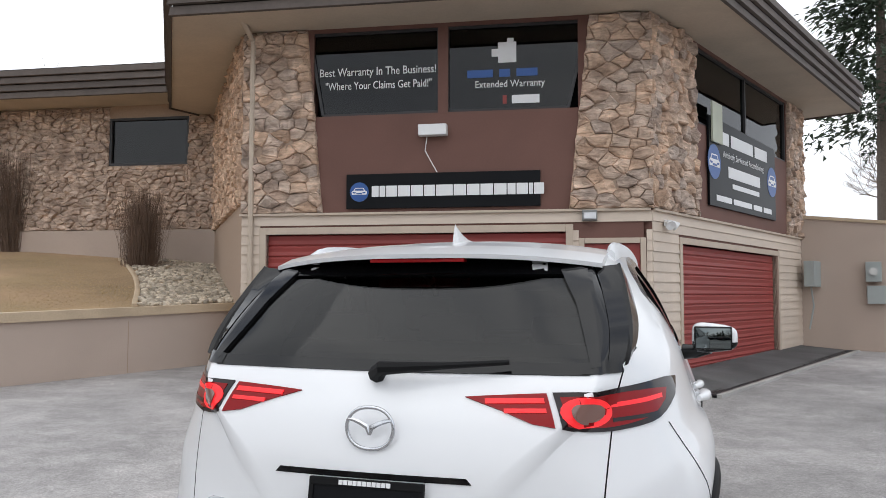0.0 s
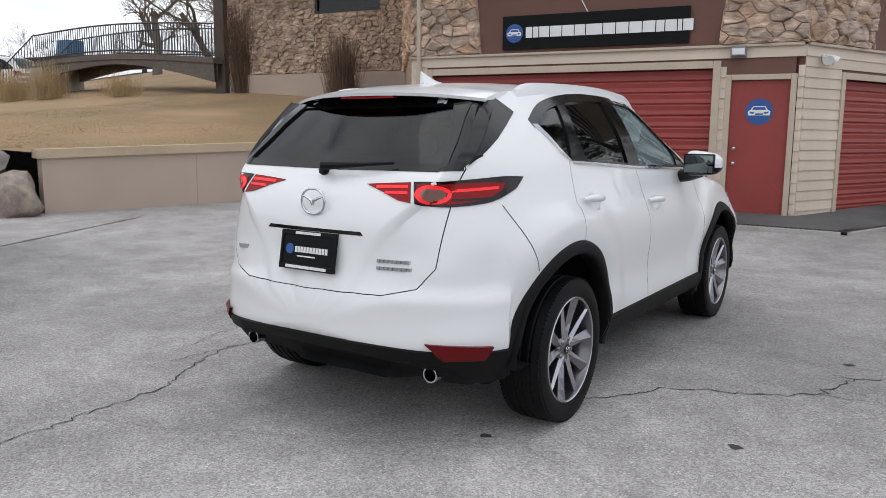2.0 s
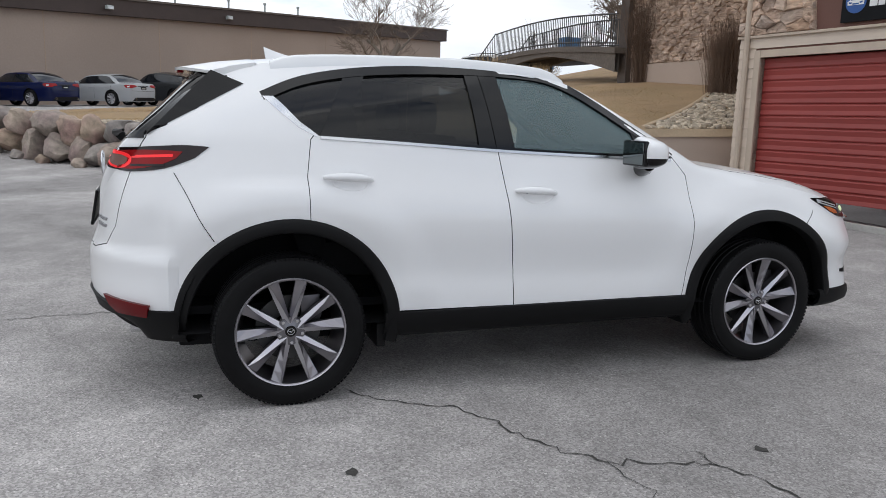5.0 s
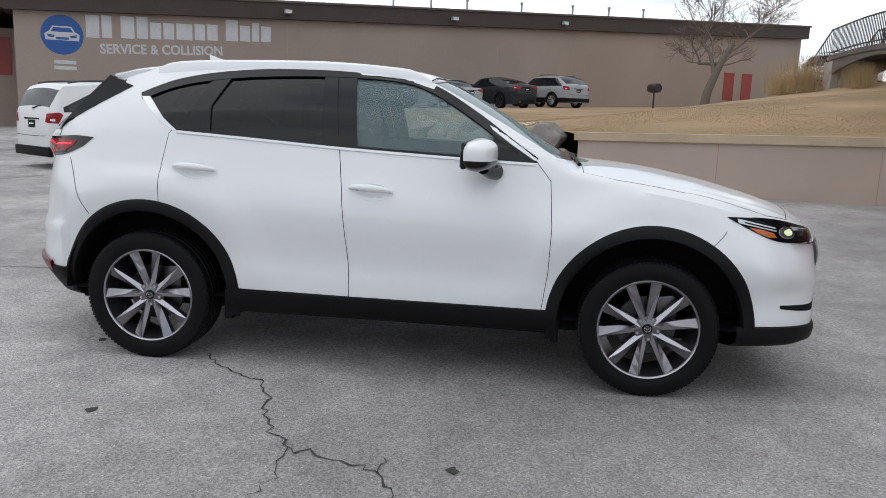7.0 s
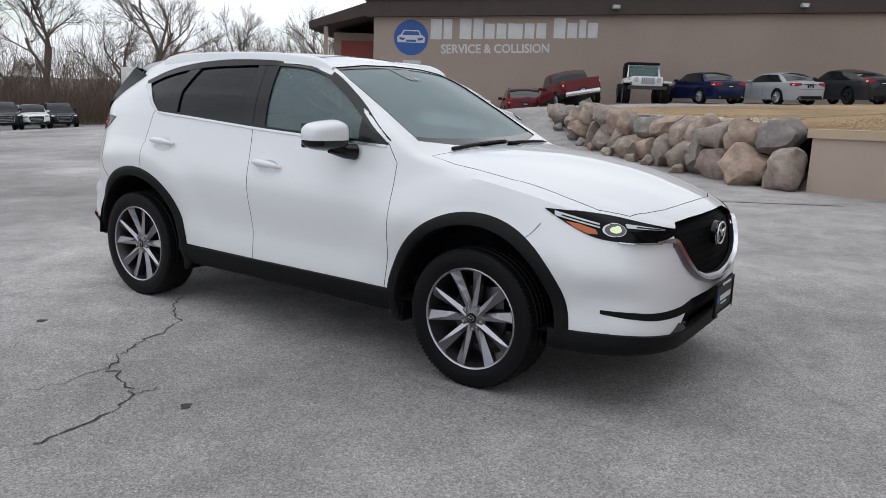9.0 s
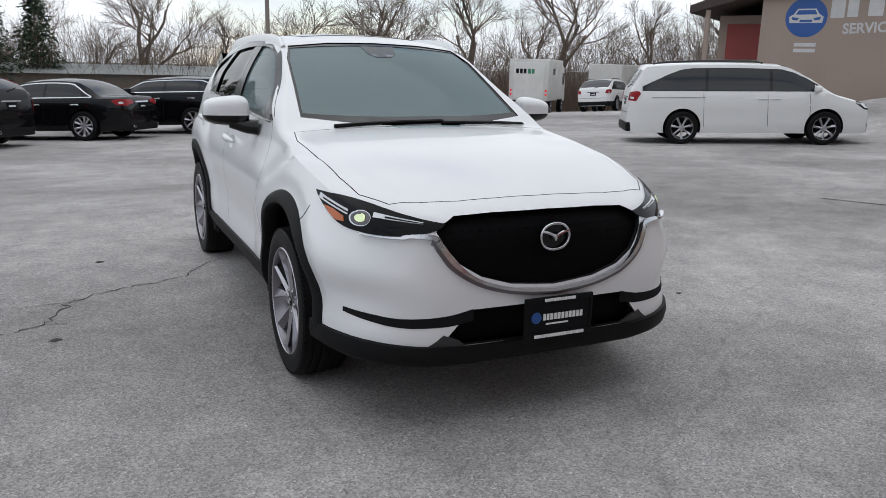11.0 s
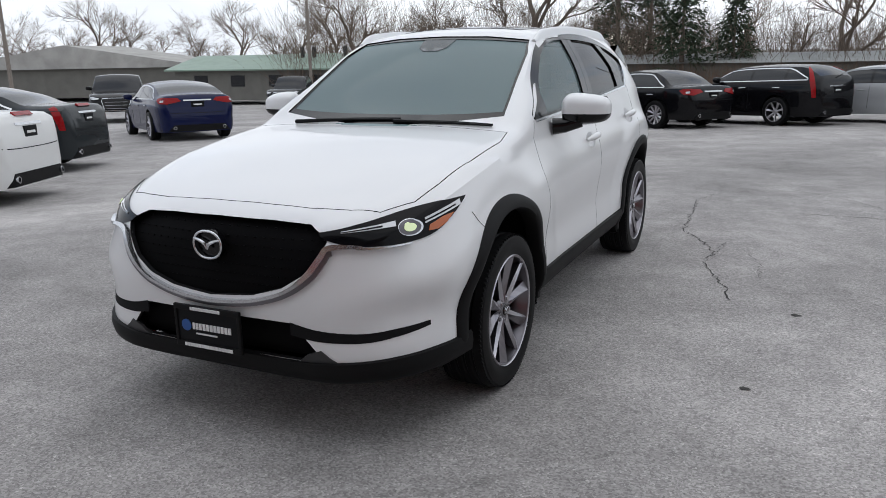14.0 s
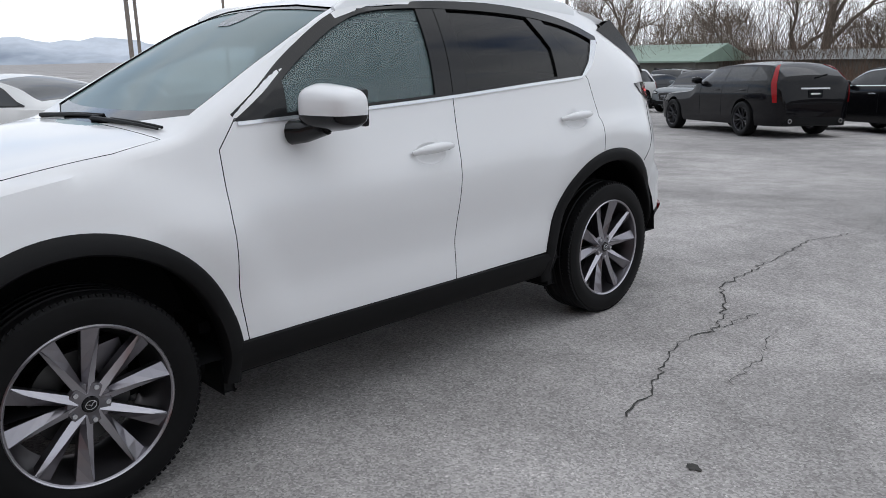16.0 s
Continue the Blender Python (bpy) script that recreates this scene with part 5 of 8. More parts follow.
for k, (name, me) in enumerate(panels[:4]):
    s = 1 if k < 2 else -1
    yc, zc = (-0.10, 0.997) if name == "front_door" else (-1.068, 1.066)
    place, normal = on_side(s)(yc, zc)
    cup = bmesh.new()
    bmesh.ops.create_icosphere(cup, subdivisions=4, radius=1, matrix=Matrix.Translation(place + normal * (0.018 if name == "front_door" else 0.022)) @ Matrix.Diagonal((0.031, 0.100, 0.062, 1)))
    panels[k] = (name, solve_boolean(me, cup, "DIFFERENCE", 0))
gaps = bmesh.new()
for s in (1, -1):
    both = [(-0.216, 0.420)] + FRONT_DOOR[4:] + [(-0.302, 1.235)] + [(-0.8, 1.26), (-1.215, 1.28)] + [p for p in REAR_DOOR[-3:-9:-1]] + [(-0.845, 0.426)]
    add_prism(gaps, grow(both, 0.0035), lambda p, e: (s * (1.4 if e else 0.56), p[0], p[1]))
body = solve_boolean(body, gaps, "DIFFERENCE")
body = solve_boolean(body, add_prism(bmesh.new(), grow(HOOD, 0.004), lambda p, e: (p[0], p[1], 1.41 if e else 0.69)), "DIFFERENCE")
body = solve_boolean(body, end_prism(grow(GATE, 0.004), -2.61, -1.65), "DIFFERENCE")
for me in [body] + [m for _, m in panels]:
    me.shade_smooth()
    me.set_sharp_from_angle(angle=radians(28))
ob = new("body", body)
ob.parent = suv
door_parts = {}
for name, me in panels:
    ob = new(name, me)
    ob.parent = suv
    door_parts.setdefault(name, []).append(ob)
hood, gate = door_parts["hood"][0], door_parts["tailgate"][0]

# dark liner behind the panel gaps, and the wheel wells
for s in (-1, 1):
    for y in (-1.35, 1.35):
        bm = bmesh.new()
        add_prism(bm, [(y + 0.50 * math.cos(a), 0.37 + 0.50 * math.sin(a)) for a in (math.pi * k / 16 for k in range(17))], lambda p, e: (s * (0.86 if e else 0.5), p[0], p[1]))
        bm.normal_update()
        for f in [f for f in bm.faces if abs(f.normal.x) > 0.9 and abs(f.calc_center_median().x) > 0.8]:
            bm.faces.remove(f)
        part("wheel_well", bm, CABIN, suv, "black inner wheel housing")
part("underbody", box((-0.72, -1.85, 0.27), (0.72, 1.85, 0.36), 0.03), CABIN, suv)

# glass
for s in (1, -1):
    w = on_side(s)
    fd, rd = door_parts["front_door"][(1 - s) // 2], door_parts["rear_door"][(1 - s) // 2]
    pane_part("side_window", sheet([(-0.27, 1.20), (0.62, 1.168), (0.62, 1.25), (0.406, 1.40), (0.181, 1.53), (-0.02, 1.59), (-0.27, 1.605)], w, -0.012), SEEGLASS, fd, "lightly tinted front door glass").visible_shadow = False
    pane_part("side_window", sheet([(-1.03, 1.245), (-0.36, 1.20), (-0.36, 1.605), (-0.76, 1.59), (-1.04, 1.565), (-1.045, 1.40)], w, -0.012), TINTGLASS, rd, "dark privacy glass")
    pane_part("quarter_window", sheet([(-1.42, 1.43), (-1.33, 1.35), (-1.20, 1.257), (-1.15, 1.25), (-1.02, 1.565), (-1.27, 1.515)], w, -0.010), TINTGLASS, suv, "dark rear quarter glass")
    for owner, shape in (
        (fd, [(-0.302, 1.205), (-0.203, 1.200), (-0.255, 1.585), (-0.262, 1.602), (-0.356, 1.602)]),
        (rd, [(-0.398, 1.21), (-0.306, 1.205), (-0.360, 1.602), (-0.432, 1.600)]),
        (rd, [(-1.205, 1.255), (-1.015, 1.245), (-1.033, 1.40), (-0.955, 1.555), (-0.96, 1.575), (-1.05, 1.562)]),
        (fd, [(0.53, 1.17), (0.748, 1.168), (0.60, 1.268), (0.50, 1.335)]),
    ):
        part("window_pillar", patch(shape, w, -0.001, 0.012), GLOSSBLACK, owner, "gloss black window pillar", 40)
    top_edge = smooth_path([(0.735, 1.178), (0.60, 1.265), (0.406, 1.396), (0.181, 1.524), (-0.02, 1.583), (-0.364, 1.598), (-0.76, 1.587), (-1.04, 1.561), (-1.27, 1.514), (-1.452, 1.438)], 8)
    part("window_frame", strip(top_edge, 0.042, w, 0.001, 0.014), GLOSSBLACK, suv, "black upper window frame", 40)
    part("belt_moulding", strip(smooth_path([(0.73, 1.163), (0.33, 1.176), (-0.24, 1.199), (-0.80, 1.232), (-1.20, 1.254)], 8), 0.013, w, 0.006, 0.012), CHROME, suv, "thin bright belt moulding", 40)
    part("belt_seal", strip(smooth_path([(0.73, 1.176), (0.33, 1.189), (-0.24, 1.212), (-0.80, 1.245), (-1.20, 1.266)], 8), 0.014, w, 0.002, 0.012), GLOSSBLACK, suv, "", 40)
    part("quarter_trim", patch([(-1.452, 1.437), (-1.40, 1.438), (-1.355, 1.395), (-1.29, 1.325), (-1.205, 1.262), (-1.215, 1.255), (-1.30, 1.30), (-1.38, 1.37)], w, 0.002, 0.01), CHROME, suv, "bright quarter window trim", 40)
ws = pane_part("windscreen", sheet(grow(SCREEN, 0.02), on_front, -0.008, (0.06, 0.03)), SCREENGLASS, suv, "tinted windscreen with a painted grey-green sky sheen")
ws.visible_shadow = False
part("windscreen_band", strip([(0.665 * k / 12, 1.176 + 0.018 * abs(k / 12) ** 3) for k in range(-12, 13)], 0.05, on_front, -0.004, 0.008), GLOSSBLACK, ws, "black ceramic band", 40)
for s in (-1, 1):
    part("windscreen_band", strip([(s * (0.662 - 0.07 * (k / 10)), 1.19 + 0.31 * k / 10) for k in range(11)] + [(s * 0.552, 1.565)], 0.022, on_front, -0.004, 0.008), GLOSSBLACK, ws, "", 40)
part("windscreen_band", strip([(0.55 * k / 12, 1.602 - 0.028 * abs(k / 12) ** 2) for k in range(-12, 13)], 0.02, on_front, -0.004, 0.008), GLOSSBLACK, ws, "", 40)
part("sensor_housing", patch([(-0.11, 1.60), (-0.09, 1.545), (-0.05, 1.525), (0.05, 1.525), (0.09, 1.545), (0.11, 1.60)], on_front, -0.005, 0.002), mat("smoked_frit", (0.035, 0.045, 0.05), 0.15), ws, "black sensor housing behind the glass", 40)
pane_part("rear_window", sheet(grow(REAR_PANE, 0.02), on_rear, -0.006, (0.06, 0.03)), TINTGLASS, gate, "dark heated rear window")

# cladding round the arches, along the sills and the lower bumpers
for s in (1, -1):
    w = on_side(s)
    for y, a0, a1 in ((-1.35, -12, 184), (1.35, -4, 192)):
        bm = bmesh.new()
        rows = []
        for i in range(49):
            a = radians(a0 + (a1 - a0) * i / 48)
            row = []
            for r, off in ((0.527, 0.001), (0.523, 0.010), (0.507, 0.016), (0.485, 0.019), (0.468, 0.016), (0.461, 0.004), (0.463, -0.06)):
                yy, zz = y + r * math.cos(a), 0.365 + r * math.sin(a) * (1.0 if math.sin(a) > 0 else 0.9)
                place, normal = w(yy, max(zz, C_LOW(yy) + 0.012))
                x = place.x if place else s * 0.86
                row.append(bm.verts.new((x + s * off, yy, zz)))
            rows.append(row)
        for p, q in zip(rows, rows[1:]):
            for k in range(len(p) - 1):
                bm.faces.new((p[k], p[k + 1], q[k + 1], q[k]))
        part("arch_cladding", bm, PLASTIC, suv, "matt black wheel arch cladding", 50)
    bm = bmesh.new()
    rows = []
    for i in range(30):
        y = -0.90 + 1.76 * i / 29
        row = []
        for z, off in ((0.424, 0.000), (0.420, 0.012), (0.395, 0.018), (0.35, 0.014), (0.31, 0.002), (0.285, -0.04), (0.27, -0.22)):
            place, _ = w(y, max(z, 0.335))
            row.append(bm.verts.new((place.x + s * off, y, z)))
        rows.append(row)
    for p, q in zip(rows, rows[1:]):
        for k in range(len(p) - 1):
            bm.faces.new((p[k], p[k + 1], q[k + 1], q[k]))
    part("sill_cladding", bm, PLASTIC, suv, "matt black sill cladding", 50)
    for y0, y1 in ((-0.93, -0.885), (0.86, 0.90)):
        part("mud_flap", box((s * 0.62, y0, 0.24), (s * 0.845, y1, 0.36), 0.01), PLASTIC, suv)


def skirt(where, spread, levels, name, label):
    """Cladding wrapped round a bumper: levels are (height at the middle, height at the sides, stand-off)."""
    bm = bmesh.new()
    rows = []
    for i in range(61):
        deg = -spread + 2 * spread * i / 60
        row = []
        for mid, side, off in levels:
            t = step(0.25, 0.85, abs(deg) / spread)
            z = mid + (side - mid) * t
            place, normal = where(1 if deg >= 0 else -1)(abs(deg), max(z, 0.46 - 0.13 * t) if off < -0.05 else max(z, 0.36))
            flat = Vector((place.x, place.y - (1.2 if place.y > 0 else -1.3), 0)).normalized()
            q = place + flat * off
            row.append(bm.verts.new((q.x, q.y, z)))
        rows.append(row)
    for p, q in zip(rows, rows[1:]):
        for k in range(len(p) - 1):
            bm.faces.new((p[k], p[k + 1], q[k + 1], q[k]))
    return part(name, bm, PLASTIC, suv, label, 50)


skirt(round_nose, 57, ((0.370, 0.405, 0.0), (0.366, 0.40, 0.014), (0.335, 0.365, 0.022), (0.30, 0.325, 0.014), (0.275, 0.295, -0.03), (0.26, 0.28, -0.22)), "front_lip", "matt black lower front bumper lip")
skirt(round_tail, 57, ((0.500, 0.475, 0.0), (0.495, 0.47, 0.012), (0.44, 0.42, 0.022), (0.36, 0.36, 0.018), (0.30, 0.31, -0.02), (0.27, 0.28, -0.22)), "rear_valance", "matt black lower rear bumper")

# front face
LAMPBLACK = mat("lamp_black", (0.004, 0.004, 0.005), 0.12, spec=0.14)
GRILLEMESH = mat("grille_mesh", (0.003, 0.003, 0.0035), 0.7, spec=0.06)
grille = part("grille", patch(grow(GRILLE, 0.015), on_front, -0.028, 0.006), GRILLEMESH, suv, "black mesh radiator grille", 50)
bm = bmesh.new()
for k in range(1, 8):
    z = 0.62 + 0.036 * k
    half = 0.47 if z > 0.80 else 0.47 - (0.80 - z) * 1.35
    for a in np.linspace(-half, half, 24):
        place, _ = on_front(float(a), z)
        add_box(bm, (a - 0.005, place.y - 0.03, z - 0.002), (a + 0.005, place.y - 0.025, z + 0.002))
part("grille_studs", bm, GRILLEMESH, grille, "rows of small gloss black studs", 0, "stuff")
under_lamp = [(round_nose(1)(d, z)[0].x, z) for d, z in ((42.0, 0.8165), (39.0, 0.8125), (36.0, 0.8105), (33.0, 0.8125), (30.5, 0.817))]
half_wing = under_lamp + [(0.508, 0.812), (0.484, 0.778), (0.434, 0.711), (0.345, 0.648), (0.21, 0.606), (0.07, 0.590)]
wing_path = smooth_path(half_wing + [(0.0, 0.586)] + [(-x, z) for x, z in reversed(half_wing)], 8)
wing = part("grille_wing", strip(wing_path, [0.013 + 0.010 * math.exp(-((abs(x) - 0.47) / 0.07) ** 2) - 0.008 * step(0.55, 0.70, abs(x)) for x, _ in wing_path], on_front, 0.022, 0.034), CHROME, grille, "chrome wing under the grille", 40)
lower_wing = [(x * 1.012, z - 0.014) for x, z in wing_path if abs(x) < 0.52]
part("wing_edge", strip(lower_wing, [0.016 + 0.012 * math.exp(-((abs(x) - 0.47) / 0.07) ** 2) for x, _ in lower_wing], on_front, 0.014, 0.026), GREYALLOY, wing, "darker satin lower edge", 40)


def emblem(cx, cz, y, rx, rz, face, parent):
    """A plain bright ring with a winged stroke."""
    bm = bmesh.new()
    add_tube(bm, [(cx + rx * math.copysign(abs(math.cos(a)) ** 0.85, math.cos(a)), y, cz + rz * math.sin(a)) for a in (k * math.tau / 40 for k in range(41))], 0.0055, 8)
    for sgn in (-1, 1):
        add_tube(bm, [(cx + sgn * px * rx, y + face * 0.003, cz + pz * rz) for px, pz in ((0.0, -0.30), (0.10, 0.06), (0.35, 0.22), (0.65, 0.36), (0.95, 0.42))], [0.005, 0.008, 0.007, 0.006, 0.004], 6)
    return part("emblem", bm, CHROME, parent, "plain chrome oval emblem", 50)


place, _ = on_front(0, 0.80)
emblem(0, 0.803, place.y + 0.014, 0.068, 0.054, 1, grille)
part("emblem_pad", disc(bmesh.new(), 0, 0.803, 0.060, place.y - 0.025, place.y + 0.0, 32), GLOSSBLACK, grille)
intake = part("lower_intake", patch(grow(INTAKE, 0.012), on_front, -0.04, 0.006), GRILLEMESH, suv, "black lower air intake", 50)
bm = bmesh.new()
for z in (0.425, 0.47):
    add_box(bm, (-0.40, 2.205, z - 0.006), (0.40, 2.225, z + 0.006))
part("intake_bar", bm, PLASTIC, intake)
for s in (1, -1):
    nose = round_nose(s)
    place_fog = smooth_path([(18.5, 0.506), (24.0, 0.484), (32, 0.477), (38, 0.486), (42, 0.494), (45.5, 0.502)], 6)
    fog = [(a, b - 0.5 * w) for (a, b), w in zip(place_fog, np.linspace(0.050, 0.018, len(place_fog)))] + [(a, b + 0.5 * w) for (a, b), w in reversed(list(zip(place_fog, np.linspace(0.050, 0.018, len(place_fog)))))]
    part("fog_slot", patch(fog, nose, 0.002, 0.006, (3, 0.03)), CABIN, suv, "slim black slot in the bumper", 40)
    part("winglet", patch([(19.0, 0.355), (24, 0.36), (28, 0.375), (26, 0.40), (24.4, 0.428), (21.5, 0.405)], nose, 0.004, 0.012, (3, 0.03)), mat("satin_grey", (0.03, 0.03, 0.032), 0.4), suv, "grey winglet beside the intake", 40)
    # head lamp
    shape = smooth_path([(59, 0.948), (50, 0.944), (42, 0.928), (34, 0.898), (28, 0.876), (24.5, 0.866)], 4) + smooth_path([(25.5, 0.846), (29, 0.828), (34, 0.818), (42, 0.822), (48, 0.842), (54, 0.895), (58.6, 0.942)], 4)
    lamp = part("headlight", patch(shape, nose, 0.005, 0.014, (1.25, 0.0125)), LAMPBLACK, suv, "slim headlight with a lit projector and amber corner", 40)
    def round_of(deg, z, rd, rz, n=28):
        return [(deg + rd * math.cos(a), z + rz * math.sin(a)) for a in (k * math.tau / n for k in range(n))]

    part("lamp_bowl", patch(round_of(42.6, 0.871, 2.7, 0.029), nose, 0.006, 0.004, (1.5, 0.015)), CHROME, lamp, "bright ring round the projector", 40)
    part("bowl_hollow", patch(round_of(42.4, 0.871, 2.35, 0.0255), nose, 0.008, 0.004, (1.5, 0.015)), GUNMETAL, lamp, "", 40)
    part("projector", patch(round_of(42.3, 0.872, 1.3, 0.0145), nose, 0.012, 0.006, (1.2, 0.012)), LAMPGLOW, lamp, "glowing pale green-white projector", 40)
    part("turn_lens", patch([(46.4, 0.850), (48.6, 0.850), (51.2, 0.868), (53.8, 0.898), (50.4, 0.890), (46.8, 0.870)], nose, 0.008, 0.004, (1.25, 0.0125)), AMBER, lamp, "amber turn lens", 40)
    inner = [(39.6 - 10.6 * k / 12, 0.887 - 0.021 * k / 12) for k in range(13)]
    part("light_guide", strip(inner, [0.017 - 0.011 * k / 12 for k in range(13)], nose, 0.008, 0.004), LENSCLEAR, lamp, "clear light strip", 40)
    part("guide_slot", strip([(a, b - 0.001) for a, b in inner[3:]], [0.005 - 0.003 * k / 9 for k in range(10)], nose, 0.0095, 0.003), LAMPBLACK, lamp, "", 40)
    outer = [(56.4 - 10.6 * k / 12, 0.930 - 0.042 * k / 12) for k in range(13)]
    part("light_guide", strip(outer, 0.021, nose, 0.008, 0.004), LENSCLEAR, lamp, "", 40)
    part("guide_slot", strip([(a, b - 0.001) for a, b in outer[2:]], 0.006, nose, 0.0095, 0.003), LAMPBLACK, lamp, "", 40)
    # tail lamp on the quarter, and its inner half on the gate
    tail = round_tail(s)
    shape = smooth_path([(31.5, 1.185), (40, 1.192), (50, 1.203), (57, 1.209), (63.5, 1.204)], 4) + smooth_path([(60, 1.155), (52, 1.105), (42, 1.085), (36, 1.086), (31.8, 1.098)], 4)
    lamp = part("tail_lamp", patch(shape, tail, 0.005, 0.014, (2.5, 0.025)), LENSDARK, suv, "dark red tail lamp wrapping the corner", 40)
    part("red_core", patch(smooth_path([(32.4, 1.174), (40, 1.180), (50, 1.184), (56.5, 1.180)], 4) + smooth_path([(55, 1.150), (50, 1.116), (42, 1.096), (36, 1.096), (32.6, 1.106)], 4), tail, 0.007, 0.004, (2.5, 0.025)), LENSRED, lamp, "red inner lens", 40)
    part("lamp_ring", patch([(36.5 + 4.6 * math.cos(a), 1.135 + 0.040 * math.sin(a)) for a in (k * math.tau / 22 for k in range(22))], tail, 0.008, 0.004, (2, 0.02)), REDGLOW, lamp, "lit red ring", 40)
    part("lamp_eye", patch([(36.5 + 3.1 * math.cos(a), 1.135 + 0.027 * math.sin(a)) for a in (k * math.tau / 22 for k in range(22))], tail, 0.011, 0.004, (2, 0.02)), mat("amber_smoke", (0.20, 0.10, 0.08), 0.15, coat=1.0), lamp, "", 40)
    part("light_bar", strip([(41 + 13 * k / 10, 1.150 + 0.012 * k / 10) for k in range(11)], 0.012, tail, 0.008, 0.004), REDGLOW, lamp, "lit red bar", 40)
    part("light_bar", strip([(41 + 11 * k / 10, 1.112 + 0.006 * k / 10) for k in range(11)], 0.010, tail, 0.008, 0.004), LENSDARK, lamp, "", 40)
    shape = [(17.0, 1.168), (22, 1.174), (30.6, 1.183), (30.8, 1.100), (27.5, 1.108), (23, 1.138)]
    lamp = part("gate_lamp", patch(shape, tail, 0.005, 0.014, (2.5, 0.025)), LENSRED, gate, "wedge-shaped red lamp on the tailgate", 40)
    part("light_bar", strip([(20.5 + 9.5 * k / 8, 1.158 + 0.006 * k / 8) for k in range(9)], 0.012, tail, 0.008, 0.004), REDGLOW, lamp, "", 40)
    part("light_bar", strip([(23.5 + 6.5 * k / 8, 1.136 + 0.004 * k / 8) for k in range(9)], 0.010, tail, 0.008, 0.004), REDGLOW, lamp, "", 40)
    part("reflector", patch([(34.5, 0.517), (50.5, 0.500), (49, 0.446), (39, 0.449)], tail, 0.019, 0.016, (3, 0.03)), mat("reflector_red", (0.12, 0.004, 0.006), 0.25, spec=0.2), suv, "dark red reflector in the rear bumper", 40)
    pipe = add_spin(bmesh.new(), [(0.030, 0.0), (0.036, 0.0), (0.036, 0.16), (0.030, 0.16), (0.030, 0.0)], 24, pose(s * 0.55, -2.06, 0.350, 0, 0, 90))
    part("exhaust_tip", pipe, CHROME, suv, "round chrome exhaust tip", 40)
    # door handles
    for owner, y0, y1, z0, z1 in ((door_parts["rear_door"], -1.195, -0.965, 1.072, 1.060), (door_parts["front_door"], -0.225, 0.0, 1.003, 0.990)):
        pts, radii = [], []
        for k in range(13):
            t = k / 12
            place, normal = on_side(s)(y0 + (y1 - y0) * t, z0 + (z1 - z0) * t)
            pts.append(place + normal * (0.010 + 0.028 * math.sin(math.pi * min(1, max(0, t))) ** 0.5))
            radii.append(0.007 + 0.014 * math.sin(math.pi * min(0.97, max(0.03, t))) ** 0.6)
        bm = add_tube(bmesh.new(), pts, radii, 10)
        handle = part("handle", bm, PAINT, owner[(1 - s) // 2], "body-coloured pull handle", 60)
        if y0 > -0.5:
            place, _ = on_side(s)(y0 + 0.035, z0 - 0.002)
            part("lock_button", disc(bmesh.new(), 0, 0, 0.006, 0, 0.002, 12), GLOSSBLACK, handle).matrix_basis = Matrix.Translation((place.x + s * 0.041, y0 + 0.05, z0 - 0.002)) @ pose(0, 0, 0, 0, 0, 90 * s)
    # mirror
    bm = bmesh.new()
    bmesh.ops.create_uvsphere(bm, u_segments=24, v_segments=14, radius=1)
    for v in bm.verts:
        q = Vector([math.copysign(abs(a) ** 0.55, a) for a in v.co])
        taper = 1 - 0.22 * max(0, q.y)
        v.co = Vector((s * (0.985 + 0.122 * q.x), 0.465 + 0.072 * q.y - 0.02 * q.x, 1.207 + (0.080 - 0.014 * q.x) * q.z * taper))
    bmesh.ops.bisect_plane(bm, geom=bm.verts[:] + bm.edges[:] + bm.faces[:], plane_co=(0, 0, 1.186), plane_no=(0, 0, 1))
    low = bm.copy()
    bmesh.ops.delete(bm, geom=[f for f in bm.faces if f.calc_center_median().z < 1.186], context="FACES")
    bmesh.ops.delete(low, geom=[f for f in low.faces if f.calc_center_median().z > 1.186], context="FACES")
    mirror = part("mirror_cap", bm, PAINT, suv, "white door mirror cap", 60)
    part("mirror_base", low, GLOSSBLACK, mirror, "black lower mirror shell", 60)
    part("mirror_arm", add_tube(bmesh.new(), [(s * 0.82, 0.53, 1.120), (s * 0.88, 0.51, 1.125), (s * 0.96, 0.48, 1.150)], [0.045, 0.040, 0.036], 12), GLOSSBLACK, mirror, "", 50)
    part("mirror_bezel", box((s * 0.975 - 0.100, 0.374, 1.142), (s * 0.975 + 0.100, 0.400, 1.272), 0.010), GLOSSBLACK, mirror, "black mirror frame", 30)
    part("mirror_glass", box((s * 0.975 - 0.090, 0.370, 1.152), (s * 0.975 + 0.090, 0.376, 1.263), 0.002), MIRROR, mirror, "mirror glass", 30)
    # roof rail
    pts = []
    for k in range(25):
        y = -1.40 + 1.55 * k / 24
        place, _ = on_top(s * 0.57, y)
        lift = 0.020 * min(1.0, 6 * math.sin(math.pi * k / 24))
        pts.append((s * 0.578, y, place.z + lift))
    bm, last = bmesh.new(), None
    for x, y, z in pts:
        low = z - 0.05
        ring = [bm.verts.new((x + s * dx, y, q)) for dx, q in ((-0.017, low), (-0.014, z + 0.006), (-0.006, z + 0.013), (0.006, z + 0.011), (0.015, z), (0.019, low - 0.02))]
        if last:
            for i in range(5):
                bm.faces.new((last[i], last[i + 1], ring[i + 1], ring[i]))
        else:
            bm.faces.new(ring)
        last = ring
    bm.faces.new(last)
    bmesh.ops.recalc_face_normals(bm, faces=bm.faces[:])
    part("roof_rail", bm, mat("satin_silver", (0.72, 0.73, 0.74), 0.35, 0.5), suv, "slim silver roof rail", 50)

